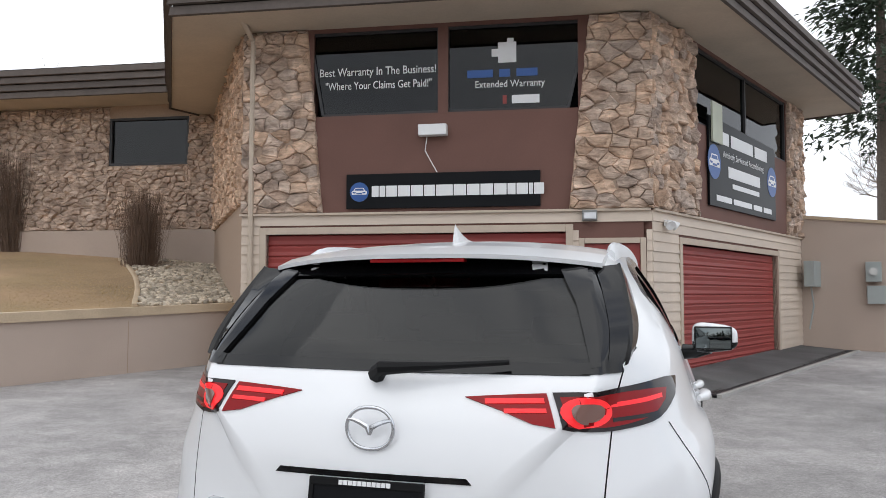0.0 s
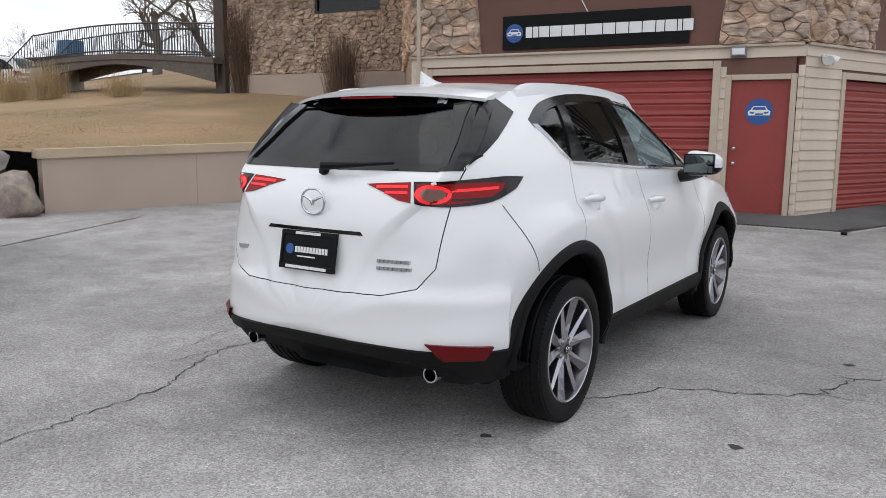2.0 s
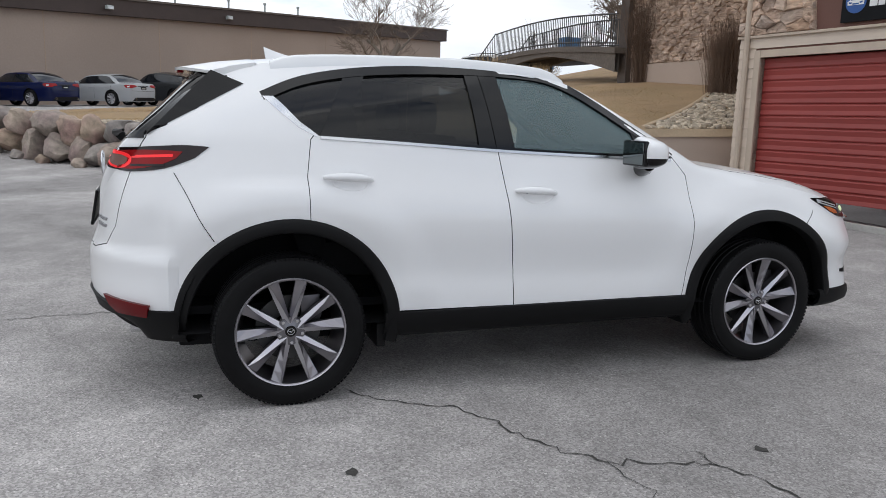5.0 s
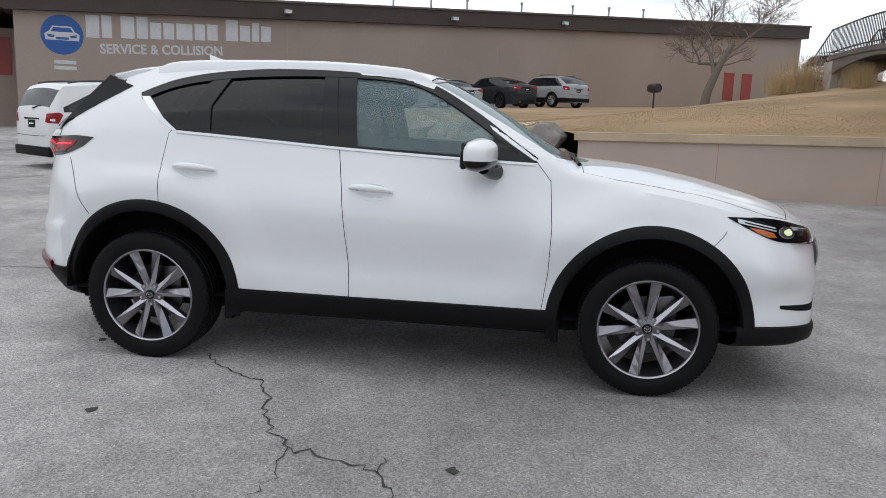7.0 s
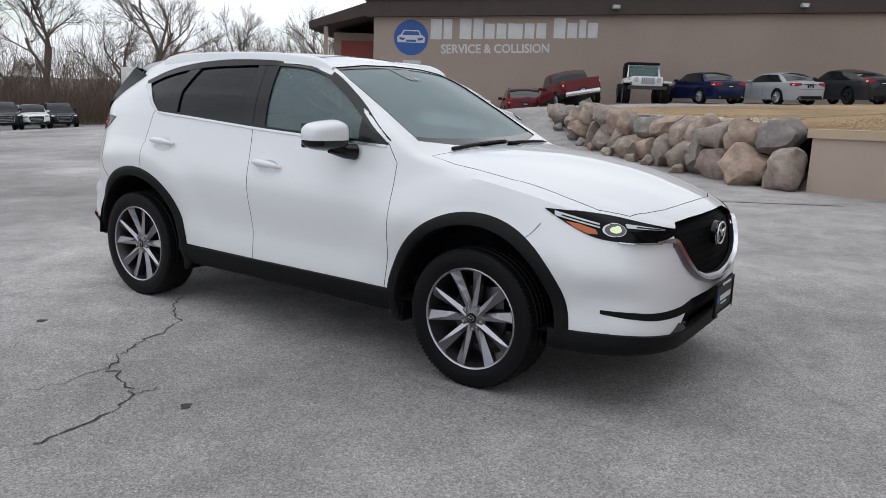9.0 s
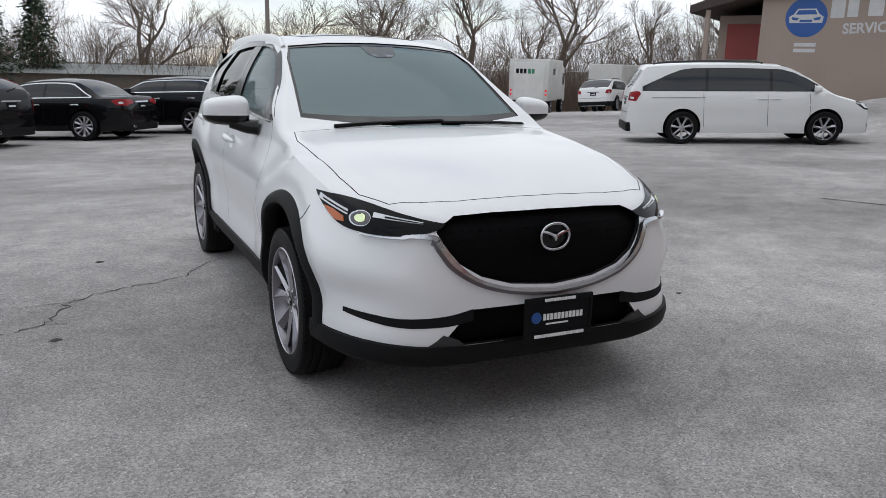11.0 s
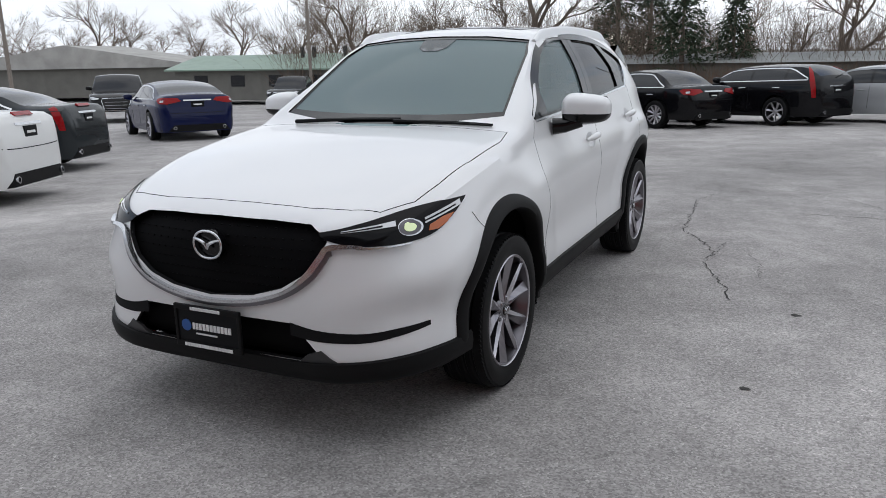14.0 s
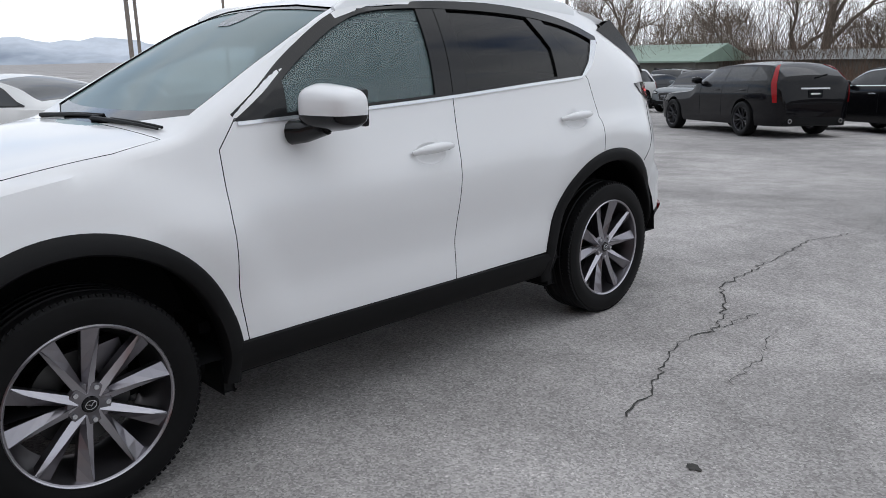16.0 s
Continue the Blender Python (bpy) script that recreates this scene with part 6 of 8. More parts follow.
# seams between the wings and the bumpers
for s in (1, -1):
    part("bumper_seam", strip(smooth_path([(-1.845, 1.088), (-1.792, 0.989), (-1.744, 0.887), (-1.685, 0.79)], 5), 0.003, on_side(s), 0.0015, 0.003), CABIN, suv, "", 40)
    part("bumper_seam", strip(smooth_path([(1.695, 0.880), (1.677, 0.851), (1.647, 0.819), (1.585, 0.765)], 5), 0.0025, on_side(s), 0.0015, 0.003), CABIN, suv, "", 40)

# tailgate fittings
spoiler = bmesh.new()
rows = []
for k in range(29):
    x = -0.575 + 1.15 * k / 28
    e = (abs(x) / 0.575) ** 2.6
    root, under = on_top(x * 0.97, -1.46)[0].z + 0.003, on_top(x * 0.9, -1.66)[0].z
    edge_y, edge_z = -1.822 + 0.150 * e, 1.577 - 0.030 * e
    rows.append([spoiler.verts.new(p) for p in ((x, -1.46, root - 0.004), (x, -1.47, root), (x, (edge_y - 1.47) * 0.5, (root + edge_z) * 0.5 + 0.006), (x, edge_y, edge_z), (x, edge_y + 0.004, edge_z - 0.014), (x, edge_y + 0.05, edge_z - 0.024), (x, -1.62, min(under, edge_z) - 0.03), (x, -1.50, root - 0.03))])
for a, b in zip(rows, rows[1:]):
    for i in range(8):
        f = spoiler.faces.new((a[i], a[(i + 1) % 8], b[(i + 1) % 8], b[i]))
        f.material_index = 1 if i in (4, 5, 6) else 0
spoiler.faces.new(rows[0])
spoiler.faces.new(rows[-1][::-1])
spoil = part("roof_spoiler", spoiler, (PAINT, GLOSSBLACK), gate, "white roof spoiler with a black underside", 40)
part("brake_light", box((-0.16, -1.812, 1.550), (0.16, -1.78, 1.562), 0.003), LENSRED, spoil, "slim red brake light")
for s in (1, -1):
    fin = bmesh.new()
    rows = []
    for k in range(15):
        t = k / 14
        outer, _ = on_side(s)(-1.528 - 0.372 * t, 1.492 - 0.207 * t)
        foot = outer + Vector((s * 0.004, 0, 0))
        ridge = Vector((outer.x - s * (0.012 - 0.006 * t), -1.672 - 0.283 * t, 1.549 - 0.292 * t))
        inner, _ = on_rear(ridge.x - s * (0.075 - 0.02 * t), ridge.z - 0.012)
        rows.append([fin.verts.new(p) for p in (foot - Vector((s * 0.02, 0, 0)), foot, ridge, ridge - Vector((s * 0.012, -0.004, 0.006)), inner + Vector((0, -0.004, 0)))])
    for a, b in zip(rows, rows[1:]):
        for i in range(4):
            fin.faces.new((a[i], a[i + 1], b[i + 1], b[i]))
    bmesh.ops.recalc_face_normals(fin, faces=fin.faces[:])
    part("spoiler_side", fin, GLOSSBLACK, gate, "black side fin beside the rear window", 40)
for s in (1, -1):
    part("window_edge", patch([(s * 0.475, 1.54), (s * 0.532, 1.525), (s * 0.580, 1.355), (s * 0.602, 1.25), (s * 0.578, 1.245), (s * 0.515, 1.42), (s * 0.455, 1.52)], on_rear, 0.006, 0.012, (0.04, 0.03)), GLOSSBLACK, gate, "", 40)
    part("window_edge", patch([(s * 0.555, 1.258), (s * 0.645, 1.268), (s * 0.652, 1.234), (s * 0.555, 1.230)], on_rear, 0.006, 0.012, (0.04, 0.03)), GLOSSBLACK, gate, "", 40)
part("window_shade", strip([(0.575 * k / 12, 1.240 + 0.004 * abs(k) / 12) for k in range(-12, 13)], 0.03, on_rear, 0.004, 0.010), GLOSSBLACK, gate, "", 40)
part("window_shade", patch([(-0.47, 1.56), (-0.49, 1.51), (0.49, 1.51), (0.47, 1.56)], on_rear, 0.002, 0.008), GLOSSBLACK, gate, "", 40)
place, normal = on_rear(0, 1.20)
bm = add_tube(bmesh.new(), [place + Vector((-0.02, -0.005, 0.02)), place + Vector((0.0, -0.035, 0.04)), place + Vector((0.18, -0.012, 0.05)), place + Vector((0.36, 0.02, 0.062))], [0.026, 0.020, 0.010, 0.007], 8)
part("rear_wiper", bm, PLASTIC, gate, "black rear wiper", 40)
place, _ = on_rear(0, 1.04)
emblem(0, 1.085, place.y - 0.010, 0.068, 0.056, -1, gate)
# shade under the lip above the plate, drawn as a thin black patch
part("plate_recess", patch([(-0.27, 0.968), (0.27, 0.968), (0.285, 0.952), (-0.285, 0.952)], on_rear, 0.002, 0.006, (0.05, 0.03)), GLOSSBLACK, gate, "black strip painted for the shade in the handle recess", 40)


def dealer_plate(m, parent):
    plate = part("licence_plate", box((-0.155, -0.006, -0.078), (0.155, 0.0, 0.078), 0.004), SIGNBLACK, parent, "black dealer plate with white writing bars and a blue badge")
    plate.matrix_basis = m
    frame_bm = bmesh.new()
    for a, b in (((-0.165, -0.012, 0.066), (0.165, 0.002, 0.088)), ((-0.165, -0.012, -0.088), (0.165, 0.002, -0.064)), ((-0.165, -0.0115, -0.066), (-0.151, 0.002, 0.068)), ((0.151, -0.0115, -0.066), (0.165, 0.002, 0.068))):
        add_box(frame_bm, a, b, 0.003)
    part("plate_frame", frame_bm, PLASTIC, plate, "black plate frame")
    for x0, z0, h, widths in ((-0.075, 0.071, 0.012, (0.011,) * 11), (-0.075, -0.010, 0.026, (0.011,) * 2 + (0.0125,) * 9), (-0.06, -0.030, 0.006, (0.024, 0.030, 0.018, 0.03)), (-0.118, -0.082, 0.013, (0.0115,) * 17)):
        bars(Matrix(), x0, z0, h, widths, -0.0125 if abs(z0) > 0.06 else -0.006, SIGNWHITE, plate, 0.22)
    part("plate_badge", disc(bmesh.new(), -0.108, 0.003, 0.024, -0.009, -0.006, 24), SIGNBLUE, plate)


place, normal = on_front(0, 0.46)
dealer_plate(pose(-0.006, place.y + 0.035, 0.475, 0, 0, 180) , suv)
place, normal = on_rear(0, 0.86)
dealer_plate(Matrix.Translation((0, place.y - 0.012, 0.865)) @ pose(0, 0, 0, -10), gate)
for x0, z0, w in ((0.36, 0.845, 0.15), (0.36, 0.815, 0.16)):
    bm = bmesh.new()
    for k in range(8):
        place, _ = on_rear(x0 + w * k / 8, z0)
        add_box(bm, (x0 + w * k / 8, place.y - 0.006, z0), (x0 + w * (k + 0.8) / 8, place.y + 0.01, z0 + 0.014))
    part("model_badge", bm, CHROME, gate, "small chrome badge bars")
place, _ = on_rear(-0.46, 0.85)
part("model_badge", box((-0.52, place.y - 0.004, 0.83), (-0.40, place.y + 0.03, 0.855), 0.004), CHROME, gate)

# roof, cowl, wipers
bm = bmesh.new()
place, _ = on_top(0, -1.28)
rows = []
for k in range(9):
    t = k / 8
    y, h, w = -1.18 - 0.17 * t, 0.012 + 0.062 * t**1.3, 0.032 * (1 - 0.55 * t)
    z = on_top(0, y)[0].z - 0.005
    rows.append([bm.verts.new(p) for p in ((-w, y, z), (-w * 0.3, y - 0.01, z + h * 0.8), (0, y - 0.012, z + h), (w * 0.3, y - 0.01, z + h * 0.8), (w, y, z))])
for a, b in zip(rows, rows[1:]):
    for i in range(4):
        bm.faces.new((a[i], a[i + 1], b[i + 1], b[i]))
bm.faces.new(rows[0])
bm.faces.new(rows[-1][::-1])
part("antenna_fin", bm, PAINT, suv, "white shark-fin antenna", 40)
part("sunroof", patch([(-0.40, -0.12), (0.40, -0.12), (0.40, -0.52), (-0.40, -0.52)], on_top, 0.003, 0.008), GLOSSBLACK, suv, "dark glass sunroof", 40)
part("cowl", patch([(-0.73, 0.88), (0.73, 0.88), (0.735, 0.985), (-0.735, 0.985)], on_top, -0.004, 0.03), PLASTIC, suv, "black cowl grille", 30)
for x0, x1, y0, y1 in ((0.52, -0.12, 0.968, 0.945), (-0.10, -0.64, 0.968, 0.945)):
    pts = []
    for k in range(9):
        t = k / 8
        place, normal = on_top(x0 + (x1 - x0) * t, y0 + (y1 - y0) * t)
        pts.append(place + Vector((0, 0.0, 0.010)))
    part("wiper", add_tube(bmesh.new(), pts, [0.011, 0.010, 0.009, 0.008, 0.007, 0.006, 0.006, 0.005, 0.004], 6), PLASTIC, suv, "black wiper arm and blade", 40)
    part("wiper_blade", add_tube(bmesh.new(), [p + Vector((0, -0.016, 0.004)) for p in pts[2:]], 0.005, 6), PLASTIC, suv, "", 40)

# cabin
part("dashboard", add_prism(bmesh.new(), [(1.0, 1.05), (0.72, 1.10), (0.55, 1.06), (0.48, 0.95), (0.50, 0.70), (1.0, 0.70)], lambda p, e: (-0.70 + 1.40 * e, p[0], p[1])), CABIN, suv, "black dashboard", 40)
part("cabin_floor", box((-0.70, -2.0, 0.42), (0.70, 0.9, 0.46)), CABIN, suv)
wheel = part("steering_wheel", add_tube(bmesh.new(), [(-0.36 + 0.185 * math.cos(a), 0.36 - 0.07 * math.sin(a), 0.98 + 0.17 * math.sin(a)) for a in (k * math.tau / 28 for k in range(29))], 0.016, 8), CABIN, suv, "black steering wheel", 50)
bm = add_tube(bmesh.new(), [(-0.36, 0.37, 0.98), (-0.36, 0.55, 0.93)], 0.05, 10)
add_box(bm, (-0.53, 0.355, 0.965), (-0.19, 0.375, 0.995))
part("steering_column", bm, CABIN, wheel)
part("rearview_mirror", box((-0.12, 0.22, 1.47), (0.12, 0.26, 1.54), 0.02), CABIN, suv, "black rear-view mirror")


def car_seat(x, y, w, name="seat"):
    seat = part(name, box((x - w / 2, y - 0.25, 0.55), (x + w / 2, y + 0.28, 0.74), 0.05), CABIN, suv, "black leather seat", 50)
    bm = box((x - w / 2, -0.07, 0), (x + w / 2, 0.09, 0.62), 0.05)
    bmesh.ops.transform(bm, matrix=Matrix.Translation((0, y - 0.25, 0.66)) @ Matrix.Rotation(radians(17), 4, "X"), verts=bm.verts[:])
    part("backrest", bm, CABIN, seat, "", 50)
    n = 1 if w < 0.8 else 3
    for k in range(n):
        hx = x + (k - (n - 1) / 2) * 0.42
        bm = box((hx - 0.12, y - 0.52, 1.27), (hx + 0.12, y - 0.41, 1.44 if n == 1 else 1.38), 0.045)
        part("headrest", bm, CABIN, seat, "", 50)


car_seat(0.36, -0.10, 0.50)
car_seat(-0.36, -0.10, 0.50)
car_seat(0.0, -0.95, 1.26, "rear_bench")
part("paper", box((0.22, 0.63, 1.095), (0.36, 0.75, 1.10)), SIGNWHITE, suv, "white paper on the dashboard")


def road_wheel(r_tyre=0.357, width=0.225, r_rim=0.251, spokes=10, finish_face=None, deep=True):
    """A tyre on a spoked alloy rim round the x axis; +x is the outside. Returns (name, mesh) pairs."""
    out = []
    h = width / 2
    k = 0.9
    prof = [(r_rim, -h * k), (r_rim + 0.03, -h), (r_tyre - 0.05, -h * 1.03), (r_tyre - 0.018, -h * 0.97), (r_tyre - 0.004, -h * 0.84)]
    for g in (-0.55, -0.18, 0.18, 0.55):
        prof += [(r_tyre, h * (g - 0.12)), (r_tyre - 0.005, h * (g - 0.10) + 0.002), (r_tyre - 0.005, h * (g + 0.0)), (r_tyre, h * (g + 0.04))]
    prof += [(r_tyre - 0.004, h * 0.84), (r_tyre - 0.018, h * 0.97), (r_tyre - 0.05, h * 1.03), (r_rim + 0.03, h), (r_rim, h * k)]
    bm = add_spin(bmesh.new(), prof, 64)
    if deep:
        for i in range(100):
            for s in (-1, 1):
                m = Matrix.Rotation(math.tau * i / 100, 4, "X")
                add = bmesh.ops.create_cube(bm, size=1, matrix=m @ Matrix.Translation((s * h * 0.80, 0, r_tyre - 0.0085)) @ Matrix.Rotation(radians(20 * s), 4, "Z") @ Matrix.Diagonal((h * 0.26, 0.014, 0.009, 1)))
    out.append(("tyre", finish(bm, "tyre", RUBBER, 30)))
    bm = add_spin(bmesh.new(), [(r_rim + 0.010, h * 0.92), (r_rim + 0.005, h * 0.96), (r_rim - 0.003, h * 0.92), (r_rim - 0.012, h * 0.5), (r_rim - 0.04, -h * 0.2), (r_rim - 0.02, -h * 0.9), (r_rim + 0.012, -h * 0.9)], 56)
    out.append(("rim", finish(bm, "rim", SPOKEGREY, 40)))
    bm = add_spin(bmesh.new(), [(r_rim + 0.008, h * 0.94), (r_rim + 0.005, h * 0.972), (r_rim + 0.001, h * 0.94)], 64)
    out.append(("rim_lip", finish(bm, "rim_lip", finish_face or ALLOY, 40)))
    paired = spokes == 10
    for i in range(spokes):
        sg = 1 if i % 2 else -1
        m = Matrix.Rotation(math.tau * (i // 2) / 5 if paired else math.tau * i / spokes, 4, "X")
        a0, a1 = (radians(sg * 13), radians(sg * 15.5)) if paired else (0.0, 0.0)
        p0 = Vector((math.sin(a0), math.cos(a0))) * 0.034
        p1 = Vector((math.sin(a1), math.cos(a1))) * (r_rim + 0.004)
        d = (p1 - p0).normalized()
        away = Vector((d.y, -d.x)) * sg
        bm = bmesh.new()
        rows = []
        for t in (0.0, 0.25, 0.5, 0.75, 1.0):
            x = h * (0.66 + 0.24 * t**1.4)
            half = 0.016 + 0.011 * t
            row = []
            for px, c in ((x - 0.05, -half * 0.9), (x - 0.016, -half), (x + 0.004, half * (-0.55 + 1.35 * t)), (x - 0.007, half), (x - 0.05, half * 0.9)):
                q = p0 + (p1 - p0) * t + away * c
                row.append(bm.verts.new(m @ Vector((px, q.x, q.y))))
            rows.append(row)
        for p, q in zip(rows, rows[1:]):
            for j in range(4):
                bm.faces.new((p[j], p[j + 1], q[j + 1], q[j])).material_index = (1, 2, 0, 1)[j]
        bmesh.ops.recalc_face_normals(bm, faces=bm.faces[:])
        out.append(("spoke", finish(bm, "spoke", (finish_face or ALLOY, GUNMETAL, SPOKEGREY))))
    bm = add_spin(bmesh.new(), [(0.0, h * 0.70), (0.030, h * 0.70), (0.034, h * 0.68), (0.066, h * 0.66), (0.074, h * 0.55), (0.0, h * 0.3)], 32)
    out.append(("hub", finish(bm, "hub", GREYALLOY, 35)))
    out.append(("hub_cap", finish(add_spin(bmesh.new(), [(0.0, h * 0.75), (0.024, h * 0.745), (0.027, h * 0.70)], 24), "hub_cap", GLOSSBLACK, 35)))
    bm = add_tube(bmesh.new(), [(h * 0.755, 0.017 * math.cos(a), 0.014 * math.sin(a)) for a in (k * math.tau / 20 for k in range(21))], 0.0018, 5)
    for sgn in (-1, 1):
        add_tube(bm, [(h * 0.757, sgn * c, e) for c, e in ((0.0, -0.004), (0.006, 0.003), (0.015, 0.006))], 0.002, 5)
    out.append(("cap_emblem", finish(bm, "cap_emblem", CHROME, 40)))
    for i in range(5):
        bm = bmesh.new()
        a = radians(54 + 72 * i)
        add_spin(bm, [(0.0, h * 0.72), (0.008, h * 0.72), (0.010, h * 0.64)], 8, Matrix.Translation((0, 0.055 * math.cos(a), 0.055 * math.sin(a))))
        out.append(("wheel_nut", finish(bm, "wheel_nut", CHROME, 30)))
    if deep:
        out.append(("brake_disc", finish(add_spin(bmesh.new(), [(0.07, 0.0), (0.155, 0.0), (0.155, -0.024), (0.07, -0.024)], 40), "brake_disc", STEEL, 30)))
        out.append(("caliper", finish(box((-0.05, 0.06, 0.03), (0.02, 0.16, 0.15), 0.012), "caliper", GUNMETAL, 30)))
    return out




def mount_wheel(parts, parent, x, y, z, turn=0.0, spin=0.0, label="", name="wheel"):
    """Hangs a wheel's parts under an axle hub part of the car."""
    tyre = [p for p in parts if p[0] == "tyre"][0]
    m = pose(x, y, z, 0, 0, turn) @ pose(0, 0, 0, spin)
    root = new(name, bpy.data.meshes[tyre[1].name])
    root.parent, root.matrix_basis = parent, m
    tagged(root, label)
    for n, me in parts:
        if n != "tyre":
            piece(n, me, Matrix(), root)
    return root


big = road_wheel()
for x, y in ((0.79, -1.35), (0.79, 1.35), (-0.79, -1.35), (-0.79, 1.35)):
    mount_wheel(big, suv, x, y, 0.356, 0 if x > 0 else 180, 9 if y > 0 else 4, "tyre on a ten-spoke machined alloy wheel")

# ---- parked vehicles ----
small_wheel = {}


def plain_wheel(r, w, face, n):
    key = (r, w, face.name, n)
    if key not in small_wheel:
        raw = road_wheel(r, w, r * 0.68, n, face, False)
        tyre = [m for k, m in raw if k == "tyre"][0]
        bm = bmesh.new()
        for k, m in raw:
            if k != "tyre":
                for p in m.polygons:
                    p.material_index = {"rim": 1}.get(k, 0)
                bm.from_mesh(m)
        rim = bpy.data.meshes.new("rim")
        bm.to_mesh(rim)
        bm.free()
        rim.materials.append(face)
        rim.materials.append(GUNMETAL)
        small_wheel[key] = (tyre, rim)
    return small_wheel[key]


KINDS = {
    # length, width, height, floor, belt, hood, deck, cowl, screen top, roof end, glass foot, wheelbase, wheel
    "sedan": (4.75, 1.84, 1.43, 0.22, 0.93, 0.88, 1.03, 0.95, 0.15, -1.05, -1.75, 2.82, 0.335),
    "coupe": (4.80, 1.88, 1.42, 0.22, 0.96, 0.92, 1.10, 0.75, -0.05, -0.85, -1.75, 2.88, 0.345),
    "liftback": (4.98, 1.96, 1.45, 0.22, 0.95, 0.86, 1.12, 1.15, 0.25, -0.75, -2.05, 2.96, 0.35),
    "wagon": (4.86, 1.84, 1.49, 0.23, 1.03, 0.95, 1.10, 0.75, -0.05, -1.85, -2.32, 2.88, 0.345),
    "suv": (4.75, 1.92, 1.75, 0.32, 1.12, 1.12, 1.15, 0.95, 0.35, -1.95, -2.28, 2.85, 0.37),
    "crossover": (4.82, 1.94, 1.65, 0.28, 1.04, 1.02, 1.12, 1.02, 0.25, -1.55, -2.22, 2.90, 0.375),
    "van": (5.20, 2.00, 1.75, 0.24, 1.08, 1.08, 1.16, 1.78, 0.62, -2.18, -2.50, 3.00, 0.35),
    "pickup": (5.70, 2.02, 1.85, 0.42, 1.20, 1.18, 1.22, 1.05, 0.45, -0.75, -1.05, 3.60, 0.40),
}


def car_meshes(kind):
    """Body and glass of one kind of vehicle, its nose towards +y."""
    L, W, H, low, belt, hood, deck, cowl, top, end, foot, base, r = KINDS[kind]
    nose, tail = L / 2, -L / 2
    zt = curve(((tail, 0.62), (tail + 0.05, deck - 0.16), (tail + 0.14, deck - 0.02), (foot, deck), (foot + (end - foot) * 0.5, deck + (H - deck) * 0.58), (end, H - 0.03), ((end + top) / 2, H), (top, H - 0.04), (top + (cowl - top) * 0.5, hood + (H - hood) * 0.56), (cowl, hood), (nose - 0.5, hood - 0.09), (nose - 0.12, hood - 0.22), (nose - 0.02, hood - 0.36), (nose, 0.5))) if foot - tail > 0.2 else curve(((tail, 0.62), (tail + 0.06, deck), (foot, deck + 0.10), (end, H - 0.04), ((end + top) / 2, H), (top, H - 0.04), (top + (cowl - top) * 0.5, hood + (H - hood) * 0.56), (cowl, hood), (nose - 0.5, hood - 0.09), (nose - 0.12, hood - 0.22), (nose - 0.02, hood - 0.36), (nose, 0.5)))
    hw = curve(((tail, 0.35 * W), (tail + 0.1, 0.44 * W), (tail + 0.4, 0.485 * W), (tail + 1.0, 0.5 * W), (nose - 1.0, 0.5 * W), (nose - 0.4, 0.475 * W), (nose - 0.12, 0.42 * W), (nose - 0.02, 0.33 * W), (nose, 0.25 * W)))
    tumble = 0.16 if kind in ("van", "suv", "crossover", "pickup") else 0.24
    ys = sorted({round(v, 3) for v in [*np.linspace(tail, tail + 0.3, 7), *np.linspace(tail + 0.3, nose - 0.3, 54), *np.linspace(nose - 0.3, nose, 8), cowl, top, end, foot]})
    bm = bmesh.new()
    rows = []
    for y in ys:
        t = zt(y)
        w = hw(y)
        b = min(belt + 0.03 * (nose - y) / L, t - 0.06)
        half = [(0, low), (w - 0.08, low)]
        for k in range(8):
            q = k / 7
            half.append((w - 0.07 * (1 - q) ** 3 - 0.05 * q**4 - 0.022 * math.exp(-(((q - 0.45) / 0.16) ** 2)), low + (b - low) * q))
        g = max(0.0, t - b)
        lean = min(1.0, g / max(0.05, H - belt))
        rx, rz = w - 0.06 - tumble * lean - 0.10 * (1 - lean), t - 0.05 * lean - 0.015
        for k in range(1, 11):
            q = k / 10
            half.append((w - 0.06 + (rx - w + 0.06) * q + 0.02 * math.sin(math.pi * q), b + (rz - b) * q))
        for k in range(1, 6):
            q = k / 5
            half.append((rx * (1 - q), rz + (t - rz) * (1 - (1 - q) ** 2)))
        rows.append([bm.verts.new((x, y, z)) for x, z in half] + [bm.verts.new((-x, y, z)) for x, z in half[-2:0:-1]])
    n, m = len(rows[0]), 24
    for (ya, a), (yb, b) in zip(zip(ys, rows), zip(ys[1:], rows[1:])):
        yc = (ya + yb) / 2
        for i in range(n):
            f = bm.faces.new((a[i], a[(i + 1) % n], b[(i + 1) % n], b[i]))
            j = i if i < m else n - 1 - i
            over = 19 <= j <= 23
            if over and top + 0.02 < yc < cowl - 0.06:
                f.material_index = 1
            elif over and foot - (0.0 if foot - tail < 0.2 else -0.08) < yc < end - 0.08:
                f.material_index = 1
            elif j <= 1 or (kind in ("suv", "crossover", "pickup") and j <= 3):
                f.material_index = 2
    bm.faces.new(rows[0])
    bm.faces.new(rows[-1][::-1])
    if kind == "pickup":
        for v in bm.verts:
            if v.co.y < foot - 0.12 and v.co.z > deck - 0.12 and abs(v.co.x) < 0.36 * W and v.co.y > tail + 0.12:
                v.co.z -= 0.4
    bmesh.ops.recalc_face_normals(bm, faces=bm.faces[:])
    # wheel openings
    me = finish(bm, kind + "_body", (CARPAINT, DARKGLASS, PLASTIC), 32)
    cut = bmesh.new()
